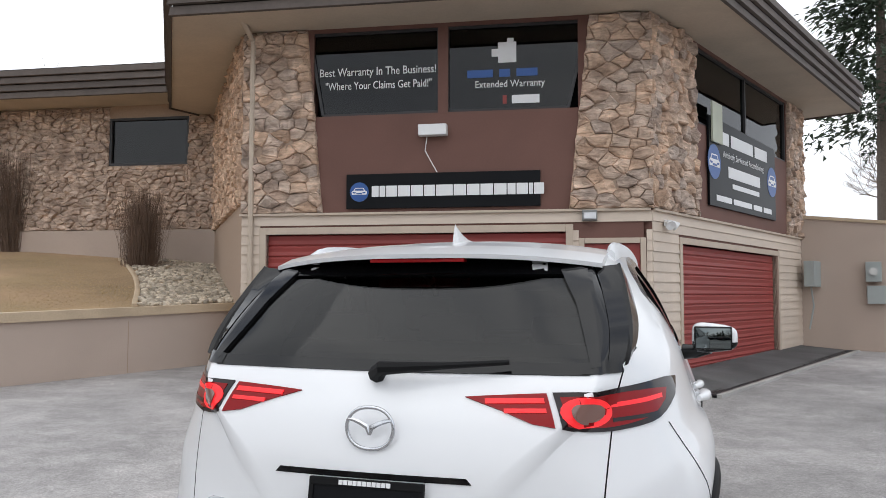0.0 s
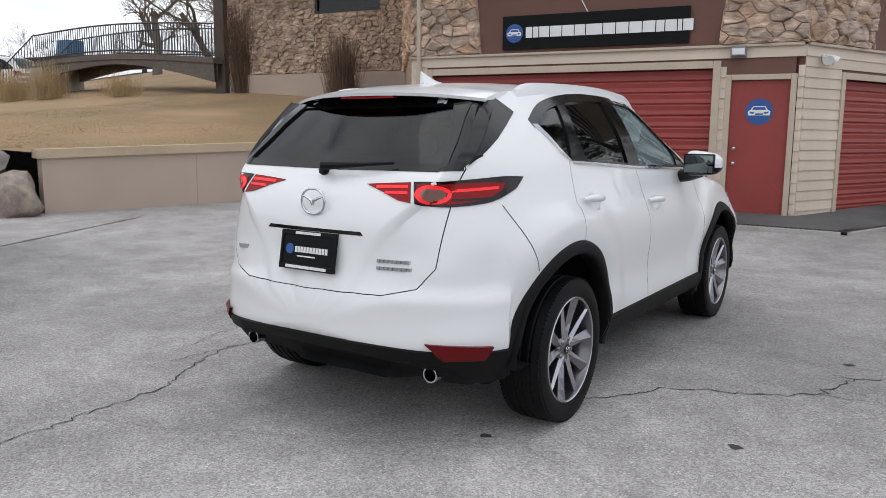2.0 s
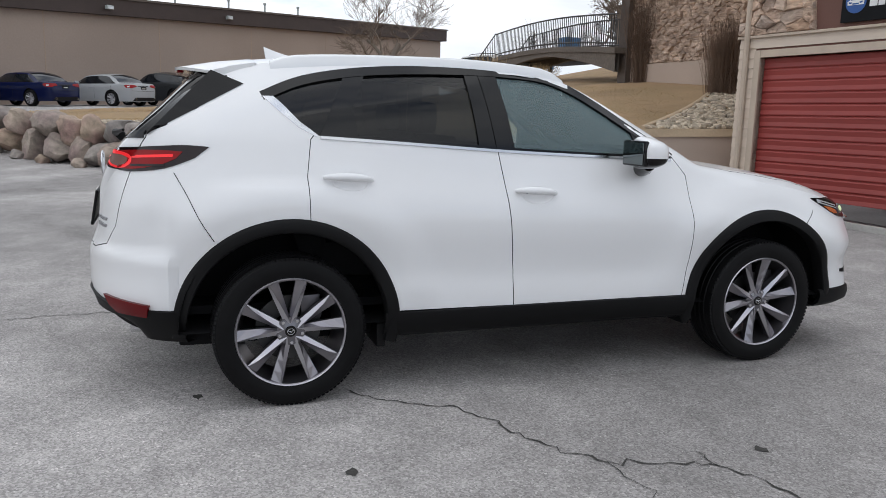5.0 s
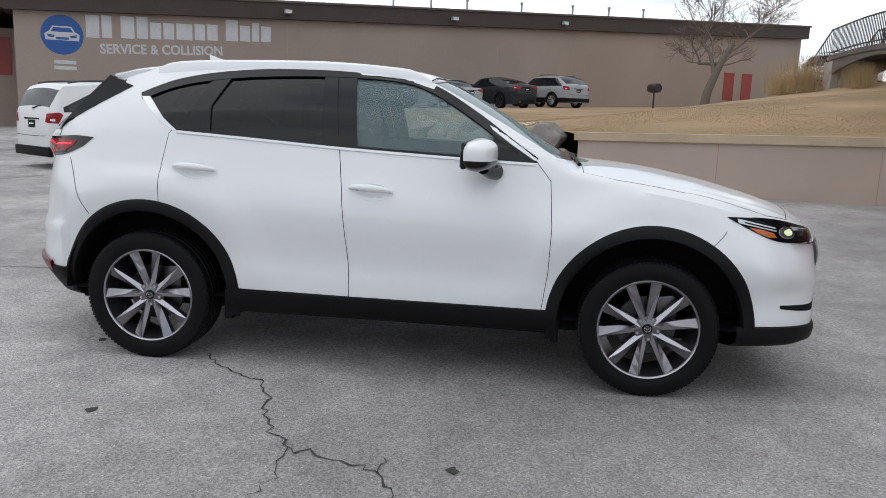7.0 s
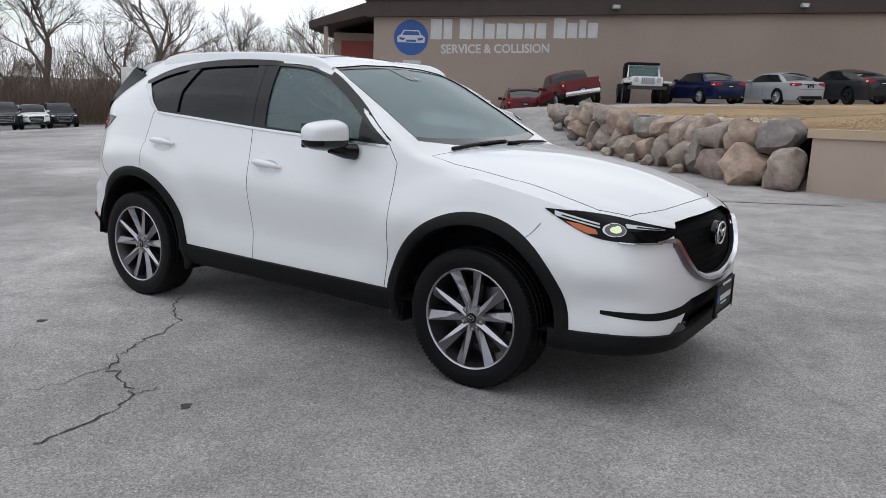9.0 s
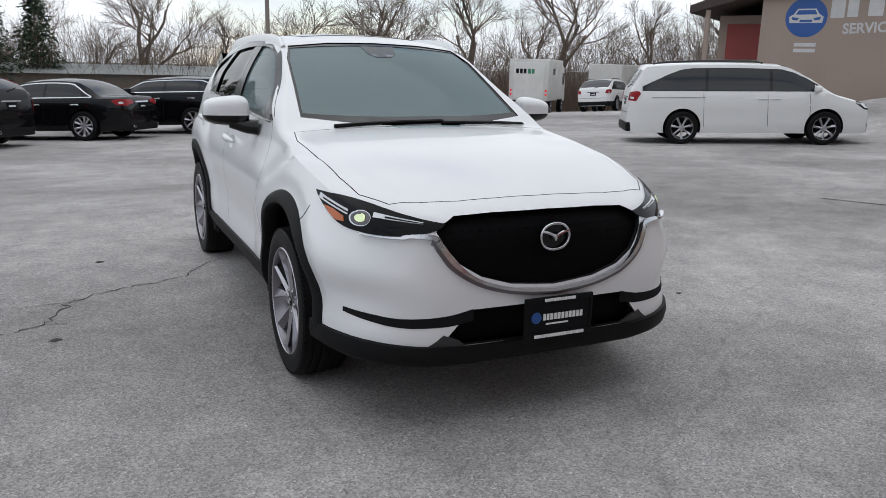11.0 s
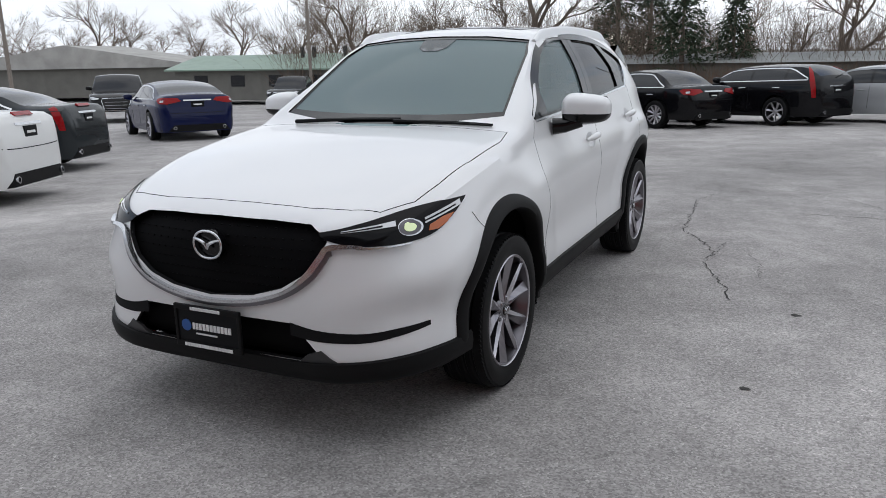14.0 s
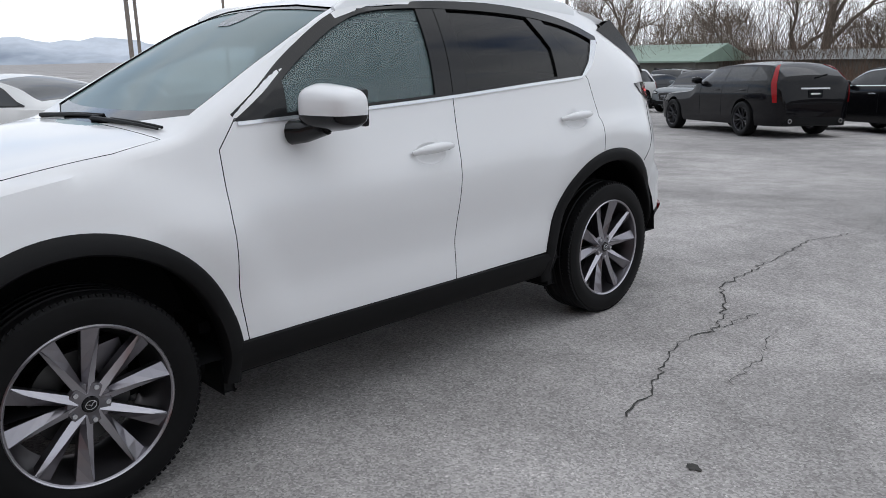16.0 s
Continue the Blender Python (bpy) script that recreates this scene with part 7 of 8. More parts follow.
    for y in (base / 2 + 0.08, -base / 2 + 0.08):
        for s in (-1, 1):
            add_prism(cut, [(y + (r + 0.055) * math.cos(a), r + 0.01 + (r + 0.055) * math.sin(a)) for a in (k * math.tau / 28 for k in range(28))], lambda p, e: (s * (1.4 if e else W / 2 - 0.32), p[0], p[1]))
    me = solve_boolean(me, cut, "DIFFERENCE", 2)
    bm = bmesh.new()
    bm.from_mesh(me)
    hull_of[kind] = BVHTree.FromBMesh(bm)
    bm.free()
    belt_at = lambda y: min(belt + 0.03 * (nose - y) / L, zt(y) - 0.06)
    roof_at = lambda y: zt(y) - 0.05 * min(1.0, max(0.0, zt(y) - belt_at(y)) / max(0.05, H - belt)) - 0.015
    glass_of[kind] = (belt_at, roof_at)
    return me


hull_of, glass_of = {}, {}


def rays(kind, way, s=1):
    """Rays that meet a parked body: from the front or rear as (x, z), the side as (y, z), or round its ends as (degrees, z)."""
    tree, half = hull_of[kind], KINDS[kind][0] / 2

    def cast(origin, direction):
        place, normal, _, _ = tree.ray_cast(Vector(origin), Vector(direction))
        return place, normal

    if way == "front":
        return lambda x, z: cast((x, 6, z), (0, -1, 0))
    if way == "rear":
        return lambda x, z: cast((x, -6, z), (0, 1, 0))
    if way == "side":
        return lambda y, z: cast((3 * s, y, z), (-s, 0, 0))
    e = 1 if way == "nose" else -1

    def turned(deg, z):
        d = Vector((s * math.sin(radians(deg)), e * math.cos(radians(deg)), 0))
        return cast(Vector((0, e * (half - 1.1), z)) + d * 4, -d)

    return turned


body_cache = {}


def split_body(kind):
    """The painted body and each pane, as meshes of their own."""
    if kind in body_cache:
        return body_cache[kind]
    me = car_meshes(kind)
    out = []
    bm = bmesh.new()
    bm.from_mesh(me)
    body = bm.copy()
    bmesh.ops.delete(body, geom=[f for f in body.faces if f.material_index == 1], context="FACES")
    b = bpy.data.meshes.new("body")
    body.to_mesh(b)
    body.free()
    for m in (CARPAINT, DARKGLASS, PLASTIC):
        b.materials.append(m)
    b.shade_smooth()
    b.set_sharp_from_angle(angle=radians(35))
    out.append(("body", b))
    bmesh.ops.delete(bm, geom=[f for f in bm.faces if f.material_index != 1], context="FACES")
    left = set(bm.faces)
    while left:
        seed = left.pop()
        island, todo = {seed}, [seed]
        while todo:
            for e in todo.pop().edges:
                for g in e.link_faces:
                    if g in left:
                        left.discard(g)
                        island.add(g)
                        todo.append(g)
        part_bm = bm.copy()
        part_bm.faces.ensure_lookup_table()
        keep = {f.index for f in island}
        bm.faces.index_update()
        keep = {f.index for f in island}
        part_bm.faces.index_update()
        bmesh.ops.delete(part_bm, geom=[f for f in part_bm.faces if f.index not in keep], context="FACES")
        pane = bpy.data.meshes.new("window")
        part_bm.to_mesh(pane)
        part_bm.free()
        pane.materials.append(DARKGLASS)
        for p in pane.polygons:
            p.material_index = 0
        pane.shade_smooth()
        out.append(("window", pane))
    bm.free()
    body_cache[kind] = out
    return out


RIMDARK = mat("black_rims", (0.02, 0.02, 0.022), 0.35, 0.6)


def parked(name, kind, x, y, heading, color, label, rims=None, spokes=10, z=None, lamps="block", grille=True, scale=(1, 1, 1), chrome=False):
    L, W, H, low, belt, hood, deck, cowl, top, end, foot, base, r = KINDS[kind]
    ground = lot_height(x, y) if z is None else z
    dx, dy = math.cos(radians(heading)), math.sin(radians(heading))
    pitch = math.degrees(math.atan2(lot_height(x + dx, y + dy) - lot_height(x - dx, y - dy), 2)) if z is None else 0
    roll = math.degrees(math.atan2(lot_height(x + dy, y - dx) - lot_height(x - dy, y + dx), 2)) if z is None else 0
    car = thing(name, label, "car" if kind != "pickup" else "pickup truck", pose(x, y, ground, 0, 0, heading - 90) @ pose(0, 0, 0, pitch, -roll, 0) @ Matrix.Diagonal((*scale, 1)), "parked cars")
    body = None
    for n, me in split_body(kind):
        ob = new(n, me)
        ob.parent = car
        if n == "body":
            ob.color = (*color, 1)
            body = ob
    tyre, rim = plain_wheel(r, 0.23, rims or ALLOY, spokes)
    for wx, wy in ((1, base / 2 + 0.08), (-1, base / 2 + 0.08), (1, -base / 2 + 0.08), (-1, -base / 2 + 0.08)):
        w = new("wheel", tyre)
        w.parent, w.matrix_basis = car, pose(wx * (W / 2 - 0.115), wy, r, 0, 0, 0 if wx > 0 else 180) @ pose(0, 0, 0, 17 * wy)
        piece("rim", rim, Matrix(), w)
    part("wheel_well", box((-W / 2 + 0.16, -base / 2 - 0.5, low + 0.02), (W / 2 - 0.16, base / 2 + 0.6, 0.8)), CABIN, car)
    nose, tail = L / 2, -L / 2
    front, rear = rays(kind, "front"), rays(kind, "rear")
    boxy = kind in ("suv", "crossover", "van", "pickup")
    belt_at, roof_at = glass_of[kind]
    for s in (-1, 1):
        back, ahead, flank = rays(kind, "tail", s), rays(kind, "nose", s), rays(kind, "side", s)
        door = 0.42 if kind == "van" else (cowl + top) / 2 - 0.95
        splits = {"coupe": [door - 0.3], "van": [door, door - 1.35], "pickup": [door]}.get(kind, [door, door - 0.95])
        y_front, y_rear = cowl - 0.34, foot + (0.20 if kind != "pickup" else 0.12)
        reach = {"van": 0.9, "pickup": 0.1}.get(kind, 0.5)

        def opening(y0, y1, low_by, high_by):
            """The outline of the glass between y0 and y1, lower edge first."""
            ys = [y0 + (y1 - y0) * k / 14 for k in range(15)]
            tall = lambda y: (roof_at(y) - belt_at(y)) * min(1.0, max(0.12, (y - y_rear) / reach)) ** 0.55
            return [(y, belt_at(y) + 0.03 + low_by) for y in ys] + [(y, max(belt_at(y) + 0.045 + low_by, belt_at(y) + tall(y) * 0.88 - high_by)) for y in reversed(ys)]

        part("window_surround", patch(opening(y_front, y_rear, 0.0, 0.0), flank, 0.004, 0.012, (0.12, 0.08)), GLOSSBLACK, car, "", 40)
        ends = [y_front - 0.10, *splits, y_rear + 0.06]
        for y0, y1 in zip(ends, ends[1:]):
            if y0 - y1 > 0.15:
                part("side_window", patch(opening(y0 - 0.03, y1 + 0.03, 0.012, 0.014), flank, 0.007, 0.006, (0.12, 0.08)), DARKGLASS, car, "dark side window", 40)
        if lamps == "tall":
            up = deck + 0.30 if kind == "wagon" else deck - 0.05
            shape = [(37.5, 0.68), (41.0, 0.68), (43.5, (0.68 + up) / 2), (45.0 if kind == "coupe" else 42.0, up - 0.03), (40.0 if kind == "coupe" else 38.0, up), (38.5, (0.68 + up) / 2)]
        elif kind == "pickup":
            shape = [(38.0, deck - 0.42), (41.5, deck - 0.42), (41.5, deck - 0.06), (38.0, deck - 0.06)]
        elif boxy:
            shape = [(30.5, deck - 0.22), (44.0, deck - 0.24), (47.5, deck - 0.08), (45.0, deck - 0.03), (33.0, deck - 0.05)]
        else:
            shape = [(20.0, deck - 0.17), (34.0, deck - 0.24), (44.0, deck - 0.22), (48.5, deck - 0.13), (44.0, deck - 0.09), (24.0, deck - 0.10)]
        lamp = part("tail_lamp", patch(shape, back, 0.012, 0.03, (3, 0.06)), LENSRED, car, "red tail lamp", 40)
        if lamps != "tall":
            part("reversing_lens", patch([(37.5, deck - 0.19), (41.5, deck - 0.20), (41.5, deck - 0.155), (37.5, deck - 0.145)] if kind != "pickup" else [(38.5, deck - 0.30), (41.0, deck - 0.30), (41.0, deck - 0.22), (38.5, deck - 0.22)], back, 0.016, 0.01, (3, 0.06)), LENSCLEAR, lamp)
        z1 = hood - 0.20
        shape = [(27.0, z1 - 0.12), (36.0, z1 - 0.15), (44.0, z1 - 0.13), (52.0, z1 - 0.01), (50.5, z1 + 0.04), (42.0, z1 + 0.01), (28.0, z1 - 0.05)]
        lamp = part("headlight", patch(shape, ahead, 0.008, 0.025, (3, 0.06)), LAMPBLACK, car, "dark headlight with a clear lens", 40)
        part("lens", patch([(30.0, z1 - 0.10), (37.0, z1 - 0.12), (43.0, z1 - 0.105), (48.5, z1 - 0.01), (42.0, z1 - 0.015), (30.0, z1 - 0.065)], ahead, 0.012, 0.01, (3, 0.06)), LENSCLEAR, lamp)
        part("air_slot", patch([(26, low + 0.10), (36, low + 0.12), (38, low + 0.20), (28, low + 0.20)], ahead, 0.004, 0.02, (3, 0.06)), CABIN, car, "", 40)
        bm = bmesh.new()
        bmesh.ops.create_icosphere(bm, subdivisions=3, radius=1)
        for v in bm.verts:
            q = Vector([math.copysign(abs(c) ** 0.6, c) for c in v.co])
            v.co = Vector((s * (W / 2 + 0.06 + 0.115 * q.x), cowl - 0.42 + 0.065 * q.y, belt + 0.095 + 0.07 * q.z))
        add_box(bm, (s * W / 2 - 0.08, cowl - 0.46, belt + 0.015), (s * W / 2 + 0.05, cowl - 0.38, belt + 0.055), 0.01)
        mir = part("door_mirror", bm, CARPAINT, car, "", 50)
        mir.color = (*color, 1)
        door_at = (cowl + top) / 2 - 0.90
        for hy in ((0.54, 0.26) if kind == "van" else (door_at + 0.16, door_at - 0.80)[: 1 if kind == "coupe" else 2]):
            grip, _ = flank(hy, belt - 0.11)
            if grip:
                bm = add_tube(bmesh.new(), [(grip.x + s * d, hy + o, belt - 0.11) for o, d in ((-0.10, 0.0), (-0.06, 0.022), (0.06, 0.022), (0.10, 0.0))], 0.013, 6)
                handle = part("door_handle", bm, CHROME if chrome else CARPAINT, car, "", 50)
                handle.color = (*color, 1)
        for edge in ((cowl - 0.42, door_at, door_at - 0.95) if kind not in ("coupe", "pickup", "van") else (cowl - 0.42, door_at - 0.25) if kind != "van" else (cowl - 0.5, 0.40, -0.95)):
            part("door_gap", strip([(edge - 0.04 * k / 8, low + 0.14 + (belt_at(edge) - low - 0.16) * k / 8) for k in range(9)], 0.008, flank, 0.002, 0.006), CABIN, car)
        if chrome:
            around = opening(y_front, y_rear, 0.0, 0.0)
            part("window_trim", strip(around + around[:1], 0.022, flank, 0.009, 0.012), CHROME, car, "bright window surround", 40)
        if kind == "van":
            part("slide_rail", strip([(-0.95 - 1.15 * k / 8, 0.99) for k in range(9)], 0.014, flank, 0.003, 0.008), CABIN, car, "dark sliding door track")
        if kind in ("suv", "crossover", "van"):
            part("roof_rail", add_tube(bmesh.new(), [(s * W * 0.34, top - 0.35 - (top - 0.45 - end) * k / 10, roof_at(top - 0.35 - (top - 0.45 - end) * k / 10) + 0.055 + 0.03 * min(1, k, 10 - k)) for k in range(11)], 0.018, 6), IRON, car, "dark roof rail", 40)
        if not boxy:
            tip, _ = rear(s * 0.30 * W, low + 0.12)
            if tip:
                part("exhaust_tip", add_spin(bmesh.new(), [(0.030, -0.03), (0.042, -0.03), (0.042, 0.12), (0.030, 0.12), (0.030, -0.03)], 14, pose(s * 0.30 * W, tip.y - 0.01, low + 0.10, 0, 0, 90)), CHROME, car, "chrome exhaust tip", 40)
    if grille:
        shape = [(-0.20 * W, 0.46), (0.20 * W, 0.46), (0.25 * W, hood - 0.36), (0.23 * W, hood - 0.27), (-0.23 * W, hood - 0.27), (-0.25 * W, hood - 0.36)]
        rad = part("grille", patch(shape, front, 0.006, 0.02, (0.15, 0.08)), GLOSSBLACK, car, "black grille", 40)
        part("grille_frame", strip(shape + shape[:1], 0.022, front, 0.010, 0.016), CHROME if chrome or kind == "pickup" else SPOKEGREY, rad, "bright grille surround", 40)
        for k in range(3):
            z = 0.54 + (hood - 0.36 - 0.54) * k / 2.4
            part("grille_bar", strip([(-0.19 * W + 0.38 * W * q / 8, z) for q in range(9)], 0.014, front, 0.009, 0.01), SPOKEGREY, rad, "", 40)
    part("front_bumper", patch([(-0.36 * W, low + 0.02), (0.36 * W, low + 0.02), (0.33 * W, low + 0.15), (-0.33 * W, low + 0.15)], front, 0.008, 0.03, (0.15, 0.08)), PLASTIC, car, "black lower bumper", 40)
    part("rear_bumper", patch([(-0.37 * W, low + 0.02), (0.37 * W, low + 0.02), (0.31 * W, low + 0.17), (-0.31 * W, low + 0.17)], rear, 0.010, 0.03, (0.15, 0.08)) if not boxy else box((-0.40 * W, tail - 0.03, low + 0.02), (0.40 * W, tail + 0.3, low + 0.22), 0.04), CHROME if kind == "pickup" else PLASTIC, car, "", 40)
    if kind != "pickup":
        part("gate_seam", strip([(-0.38 * W + 0.76 * W * k / 16, 0.665 + 0.02 * abs(k / 8 - 1) ** 3) for k in range(17)], 0.010, rear, 0.002, 0.006), CABIN, car)
        part("gate_strip", strip([(-0.17 * W + 0.34 * W * k / 10, deck - 0.155) for k in range(11)], 0.03, rear, 0.008, 0.012), CHROME if chrome or lamps == "tall" else GLOSSBLACK, car, "bar over the plate", 40)
    if lamps == "tall" and kind == "coupe":
        part("brake_light", strip([(-0.22 + 0.44 * k / 10, deck - 0.045) for k in range(11)], 0.035, rear, 0.02, 0.03), LENSRED, car, "red high brake light", 40)
    if boxy or kind == "wagon":
        wipe, _ = rear(0.0, deck + 0.06)
        if wipe:
            part("rear_wiper", add_tube(bmesh.new(), [(0.0, wipe.y - 0.02, deck + 0.05), (0.28, wipe.y + 0.02, deck + 0.11)], 0.013, 6), PLASTIC, car)
    zp = deck - 0.26 if kind not in ("pickup",) else low + 0.25
    spot, _ = rear(0.0, zp)
    plate_y = spot.y - 0.008 if spot else tail
    plate = part("licence_plate", box((-0.155, plate_y, zp - 0.078), (0.155, plate_y + 0.12, zp + 0.078), 0.004), SIGNBLACK, car, "dark plate with pale bars")
    bars(Matrix(), -0.10, zp - 0.01, 0.03, (0.2,), plate_y, SIGNWHITE, plate)
    return car


BLACK, WHITE, SILVER, GREY, NAVY, MAROON, RED = (0.004, 0.004, 0.005), (0.72, 0.72, 0.71), (0.33, 0.34, 0.35), (0.025, 0.027, 0.03), (0.005, 0.009, 0.045), (0.035, 0.005, 0.008), (0.10, 0.007, 0.010)
parked("black_wagon", "wagon", 4.9, -14.8, -32, BLACK, "black station wagon with tall red lamps and black rims", RIMDARK, lamps="tall")
parked("black_sedan", "sedan", 2.2, -16.4, -32, BLACK, "glossy black sedan with bright multi-spoke rims", ALLOY, chrome=True)
parked("black_wagon", "wagon", -0.4, -17.8, -32, BLACK, "black station wagon with bright rims and chrome window line", ALLOY, 7, lamps="tall", chrome=True)
parked("silver_sedan", "sedan", -3.2, -18.7, -26, SILVER, "satin silver sedan with black rims", RIMDARK)
parked("white_coupe", "coupe", 8.6, -0.7, 28, WHITE, "white two-door coupe with tall red lamps, seen from behind", ALLOY, lamps="tall")
parked("grey_coupe", "coupe", 11.1, -3.7, 26, (0.022, 0.026, 0.029), "dark grey two-door coupe with tall red lamps", ALLOY, lamps="tall", chrome=True)
parked("blue_liftback", "liftback", 13.5, -11.3, -33, NAVY, "deep blue electric liftback, seen from behind", ALLOY, chrome=True)
parked("black_pickup", "pickup", 23.5, -18.5, 135, BLACK, "black crew-cab pickup facing the lot", GUNMETAL)
parked("white_crossover_parked", "crossover", 13.9, -22.3, 92, WHITE, "white coupe-like crossover with a black oval grille", GUNMETAL)
parked("grey_crossover", "crossover", 11.5, -25.2, 88, (0.16, 0.175, 0.185), "grey crossover with a black grille", ALLOY, scale=(0.97, 0.95, 0.94))
parked("dark_sedan", "sedan", 15.5, -27.5, 80, GREY, "dark grey sedan half hidden behind others", ALLOY)
parked("white_pickup", "pickup", 22.2, -33.8, 112, WHITE, "white pickup with a chrome grille facing the lot", ALLOY)
parked("dark_pickup", "pickup", 26.0, -33.6, 112, GREY, "dark grey pickup facing the lot", ALLOY)
parked("silver_suv", "suv", 18.5, -34.5, 105, SILVER, "silver sport utility behind the front row", ALLOY)
parked("maroon_suv", "crossover", -11.9, -41.0, 72, MAROON, "dark maroon sport utility facing the lot", ALLOY, scale=(0.97, 0.95, 0.97))
for n, (x, y, c) in enumerate(((-14.6, -42.3, BLACK), (-17.6, -44.4, BLACK), (-20.7, -46.6, (0.008, 0.010, 0.011)), (-23.8, -48.9, WHITE), (-27.2, -51.6, (0.012, 0.018, 0.022)))):
    parked("white_suv" if c == WHITE else "black_suv", "suv", x, y, 70, c, ("white" if c == WHITE else "black") + " sport utility in the row facing the lot", ALLOY, scale=(1, 1.03, 1.02) if c != WHITE else (0.95, 0.94, 0.95))
parked("white_minivan", "van", -11.49, -7.92, 147.6, WHITE, "white minivan with dark glass and roof rails", ALLOY, 7, grille=False, scale=(0.97, 0.95, 0.97))
parked("white_suv", "crossover", -24.2, -29.4, 215, WHITE, "white sport utility seen from behind", ALLOY)
parked("dark_suv", "suv", -29.8, -29.8, 215, (0.06, 0.065, 0.07), "dark grey full-size sport utility seen from behind", ALLOY, scale=(1.05, 1.08, 1.05))
parked("bronze_sedan", "sedan", -35.5, -34.0, 150, (0.06, 0.055, 0.05), "bronze-grey sedan beyond the lot", ALLOY)
parked("red_hatchback", "crossover", -30.2, -15.4, 215, RED, "red car with a roof rack by the beige building", ALLOY, scale=(0.93, 0.9, 0.92))
parked("red_pickup", "pickup", -27.4, -11.5, 222, RED, "dark red pickup seen from behind", ALLOY, 6, scale=(0.9, 0.86, 0.9))
parked("blue_sedan", "sedan", -33.3, -7.6, 229, NAVY, "dark blue sedan parked by the beige building", ALLOY)
parked("silver_sedan", "sedan", -34.6, -4.6, 229, SILVER, "silver sedan parked by the beige building", ALLOY)
parked("dark_crossover", "liftback", -36.3, -2.0, 229, GREY, "dark grey hatchback parked by the beige building", RIMDARK, scale=(0.96, 0.95, 1.1))
parked("silver_suv", "crossover", -38.2, 0.75, 222, SILVER, "silver sport utility parked by the beige building", ALLOY, z=lot_height(-38.2, 0.75) + 0.06)
tx, ty = lawn_uv(-37.5, 14.8)
parked("white_suv", "suv", -37.5, 14.8, 205, WHITE, "white full-size sport utility beyond the lawn", ALLOY, scale=(1.06, 1.1, 1.1), z=lawn_height(tx, ty) - 0.02)

# the open off-roader
off = thing("off_roader", "white open-top off-roader with a slotted grille and big tyres", "car", pose(-31.5, -9.8, lot_height(-31.5, -9.8), 0, 0, 27 - 90) @ Matrix.Diagonal((1.08, 1.08, 1.08, 1)), "parked cars")
bm = box((-0.62, 0.15, 0.72), (0.62, 1.75, 1.12), 0.06)
add_box(bm, (-0.74, -1.7, 0.62), (0.74, 0.2, 1.08), 0.05)
body = part("body", bm, CARPAINT, off, "", 40)
body.color = (*WHITE, 1)
for s in (-1, 1):
    fender = part("fender", box((s * 0.80 - 0.17, 0.95, 0.86), (s * 0.80 + 0.17, 1.80, 0.94), 0.03), CARPAINT, off)
    fender.color = (*WHITE, 1)
    part("headlight", add_spin(bmesh.new(), [(0.0, 0.04), (0.09, 0.035), (0.10, 0.0)], 16, pose(s * 0.45, 1.75, 0.98, 0, 0, 90)), LENSCLEAR, off, "round headlight")
    tyre, rim = plain_wheel(0.42, 0.30, GUNMETAL, 6)
    for y in (1.25, -1.15):
        w = new("wheel", tyre)
        w.parent, w.matrix_basis = off, pose(s * 0.78, y, 0.42, 0, 0, 0 if s > 0 else 180)
        piece("rim", rim, Matrix(), w)
bm = bmesh.new()
for k in range(7):
    add_box(bm, (-0.27 + 0.078 * k, 1.745, 0.82), (-0.235 + 0.078 * k, 1.76, 1.06))
part("grille_slot", bm, CABIN, off, "seven-slot grille")
part("bumper", box((-0.78, 1.78, 0.60), (0.78, 1.92, 0.74), 0.02), IRON, off)
part("windscreen_frame", add_tube(bmesh.new(), [(-0.66, 0.25, 1.10), (-0.62, 0.05, 1.62), (0.62, 0.05, 1.62), (0.66, 0.25, 1.10)], 0.035, 8), SIGNWHITE, off)
part("windscreen", box((-0.62, 0.12, 1.12), (0.62, 0.14, 1.60)), SEEGLASS, off)
part("soft_top", box((-0.68, -1.6, 1.60), (0.68, 0.1, 1.74), 0.06), CABIN, off, "black soft top", 40)
part("side_curtain", box((-0.70, -1.6, 1.06), (0.70, -0.5, 1.62), 0.03), CABIN, off)

# the delivery truck
truck = thing("delivery_truck", "white walk-in delivery van with coloured bars on its doors", "truck", pose(-23.7, -35.7, lot_height(-23.7, -35.7), 0, 0, 228 - 90), "parked cars")
TRUCKWHITE = mat("truck_white", (0.60, 0.59, 0.56), 0.5, grain=0.05, scale=6, stain=0.08, stain_scale=1)
part("box", box((-1.12, -3.2, 0.85), (1.12, 2.2, 3.15), 0.05), TRUCKWHITE, truck, "", 40)
part("cab", add_prism(bmesh.new(), [(2.2, 0.7), (3.6, 0.7), (3.6, 1.5), (3.1, 2.7), (2.2, 2.9)], lambda p, e: (-1.08 + 2.16 * e, p[0], p[1])), TRUCKWHITE, truck)
part("rear_door", box((-0.85, -3.24, 1.0), (0.85, -3.19, 2.95), 0.01), mat("door_white", (0.66, 0.65, 0.62), 0.5, stain=0.08), truck, "roll-up rear door")
part("step_bumper", box((-1.1, -3.45, 0.55), (1.1, -3.1, 0.72), 0.02), IRON, truck)
bars(Matrix(), -0.72, 2.35, 0.26, (0.16, 0.16, 0.16), -3.245, SIGNBLACK, truck, 0.2)
bars(Matrix(), -0.04, 2.35, 0.26, (0.16, 0.16), -3.245, mat("sign_green", (0.03, 0.22, 0.12), 0.5), truck)
bars(pose(1.12, 0, 0, 0, 0, 90), -1.6, 2.3, 0.34, (0.2, 0.2, 0.2), -0.004, SIGNBLACK, truck, 0.2)
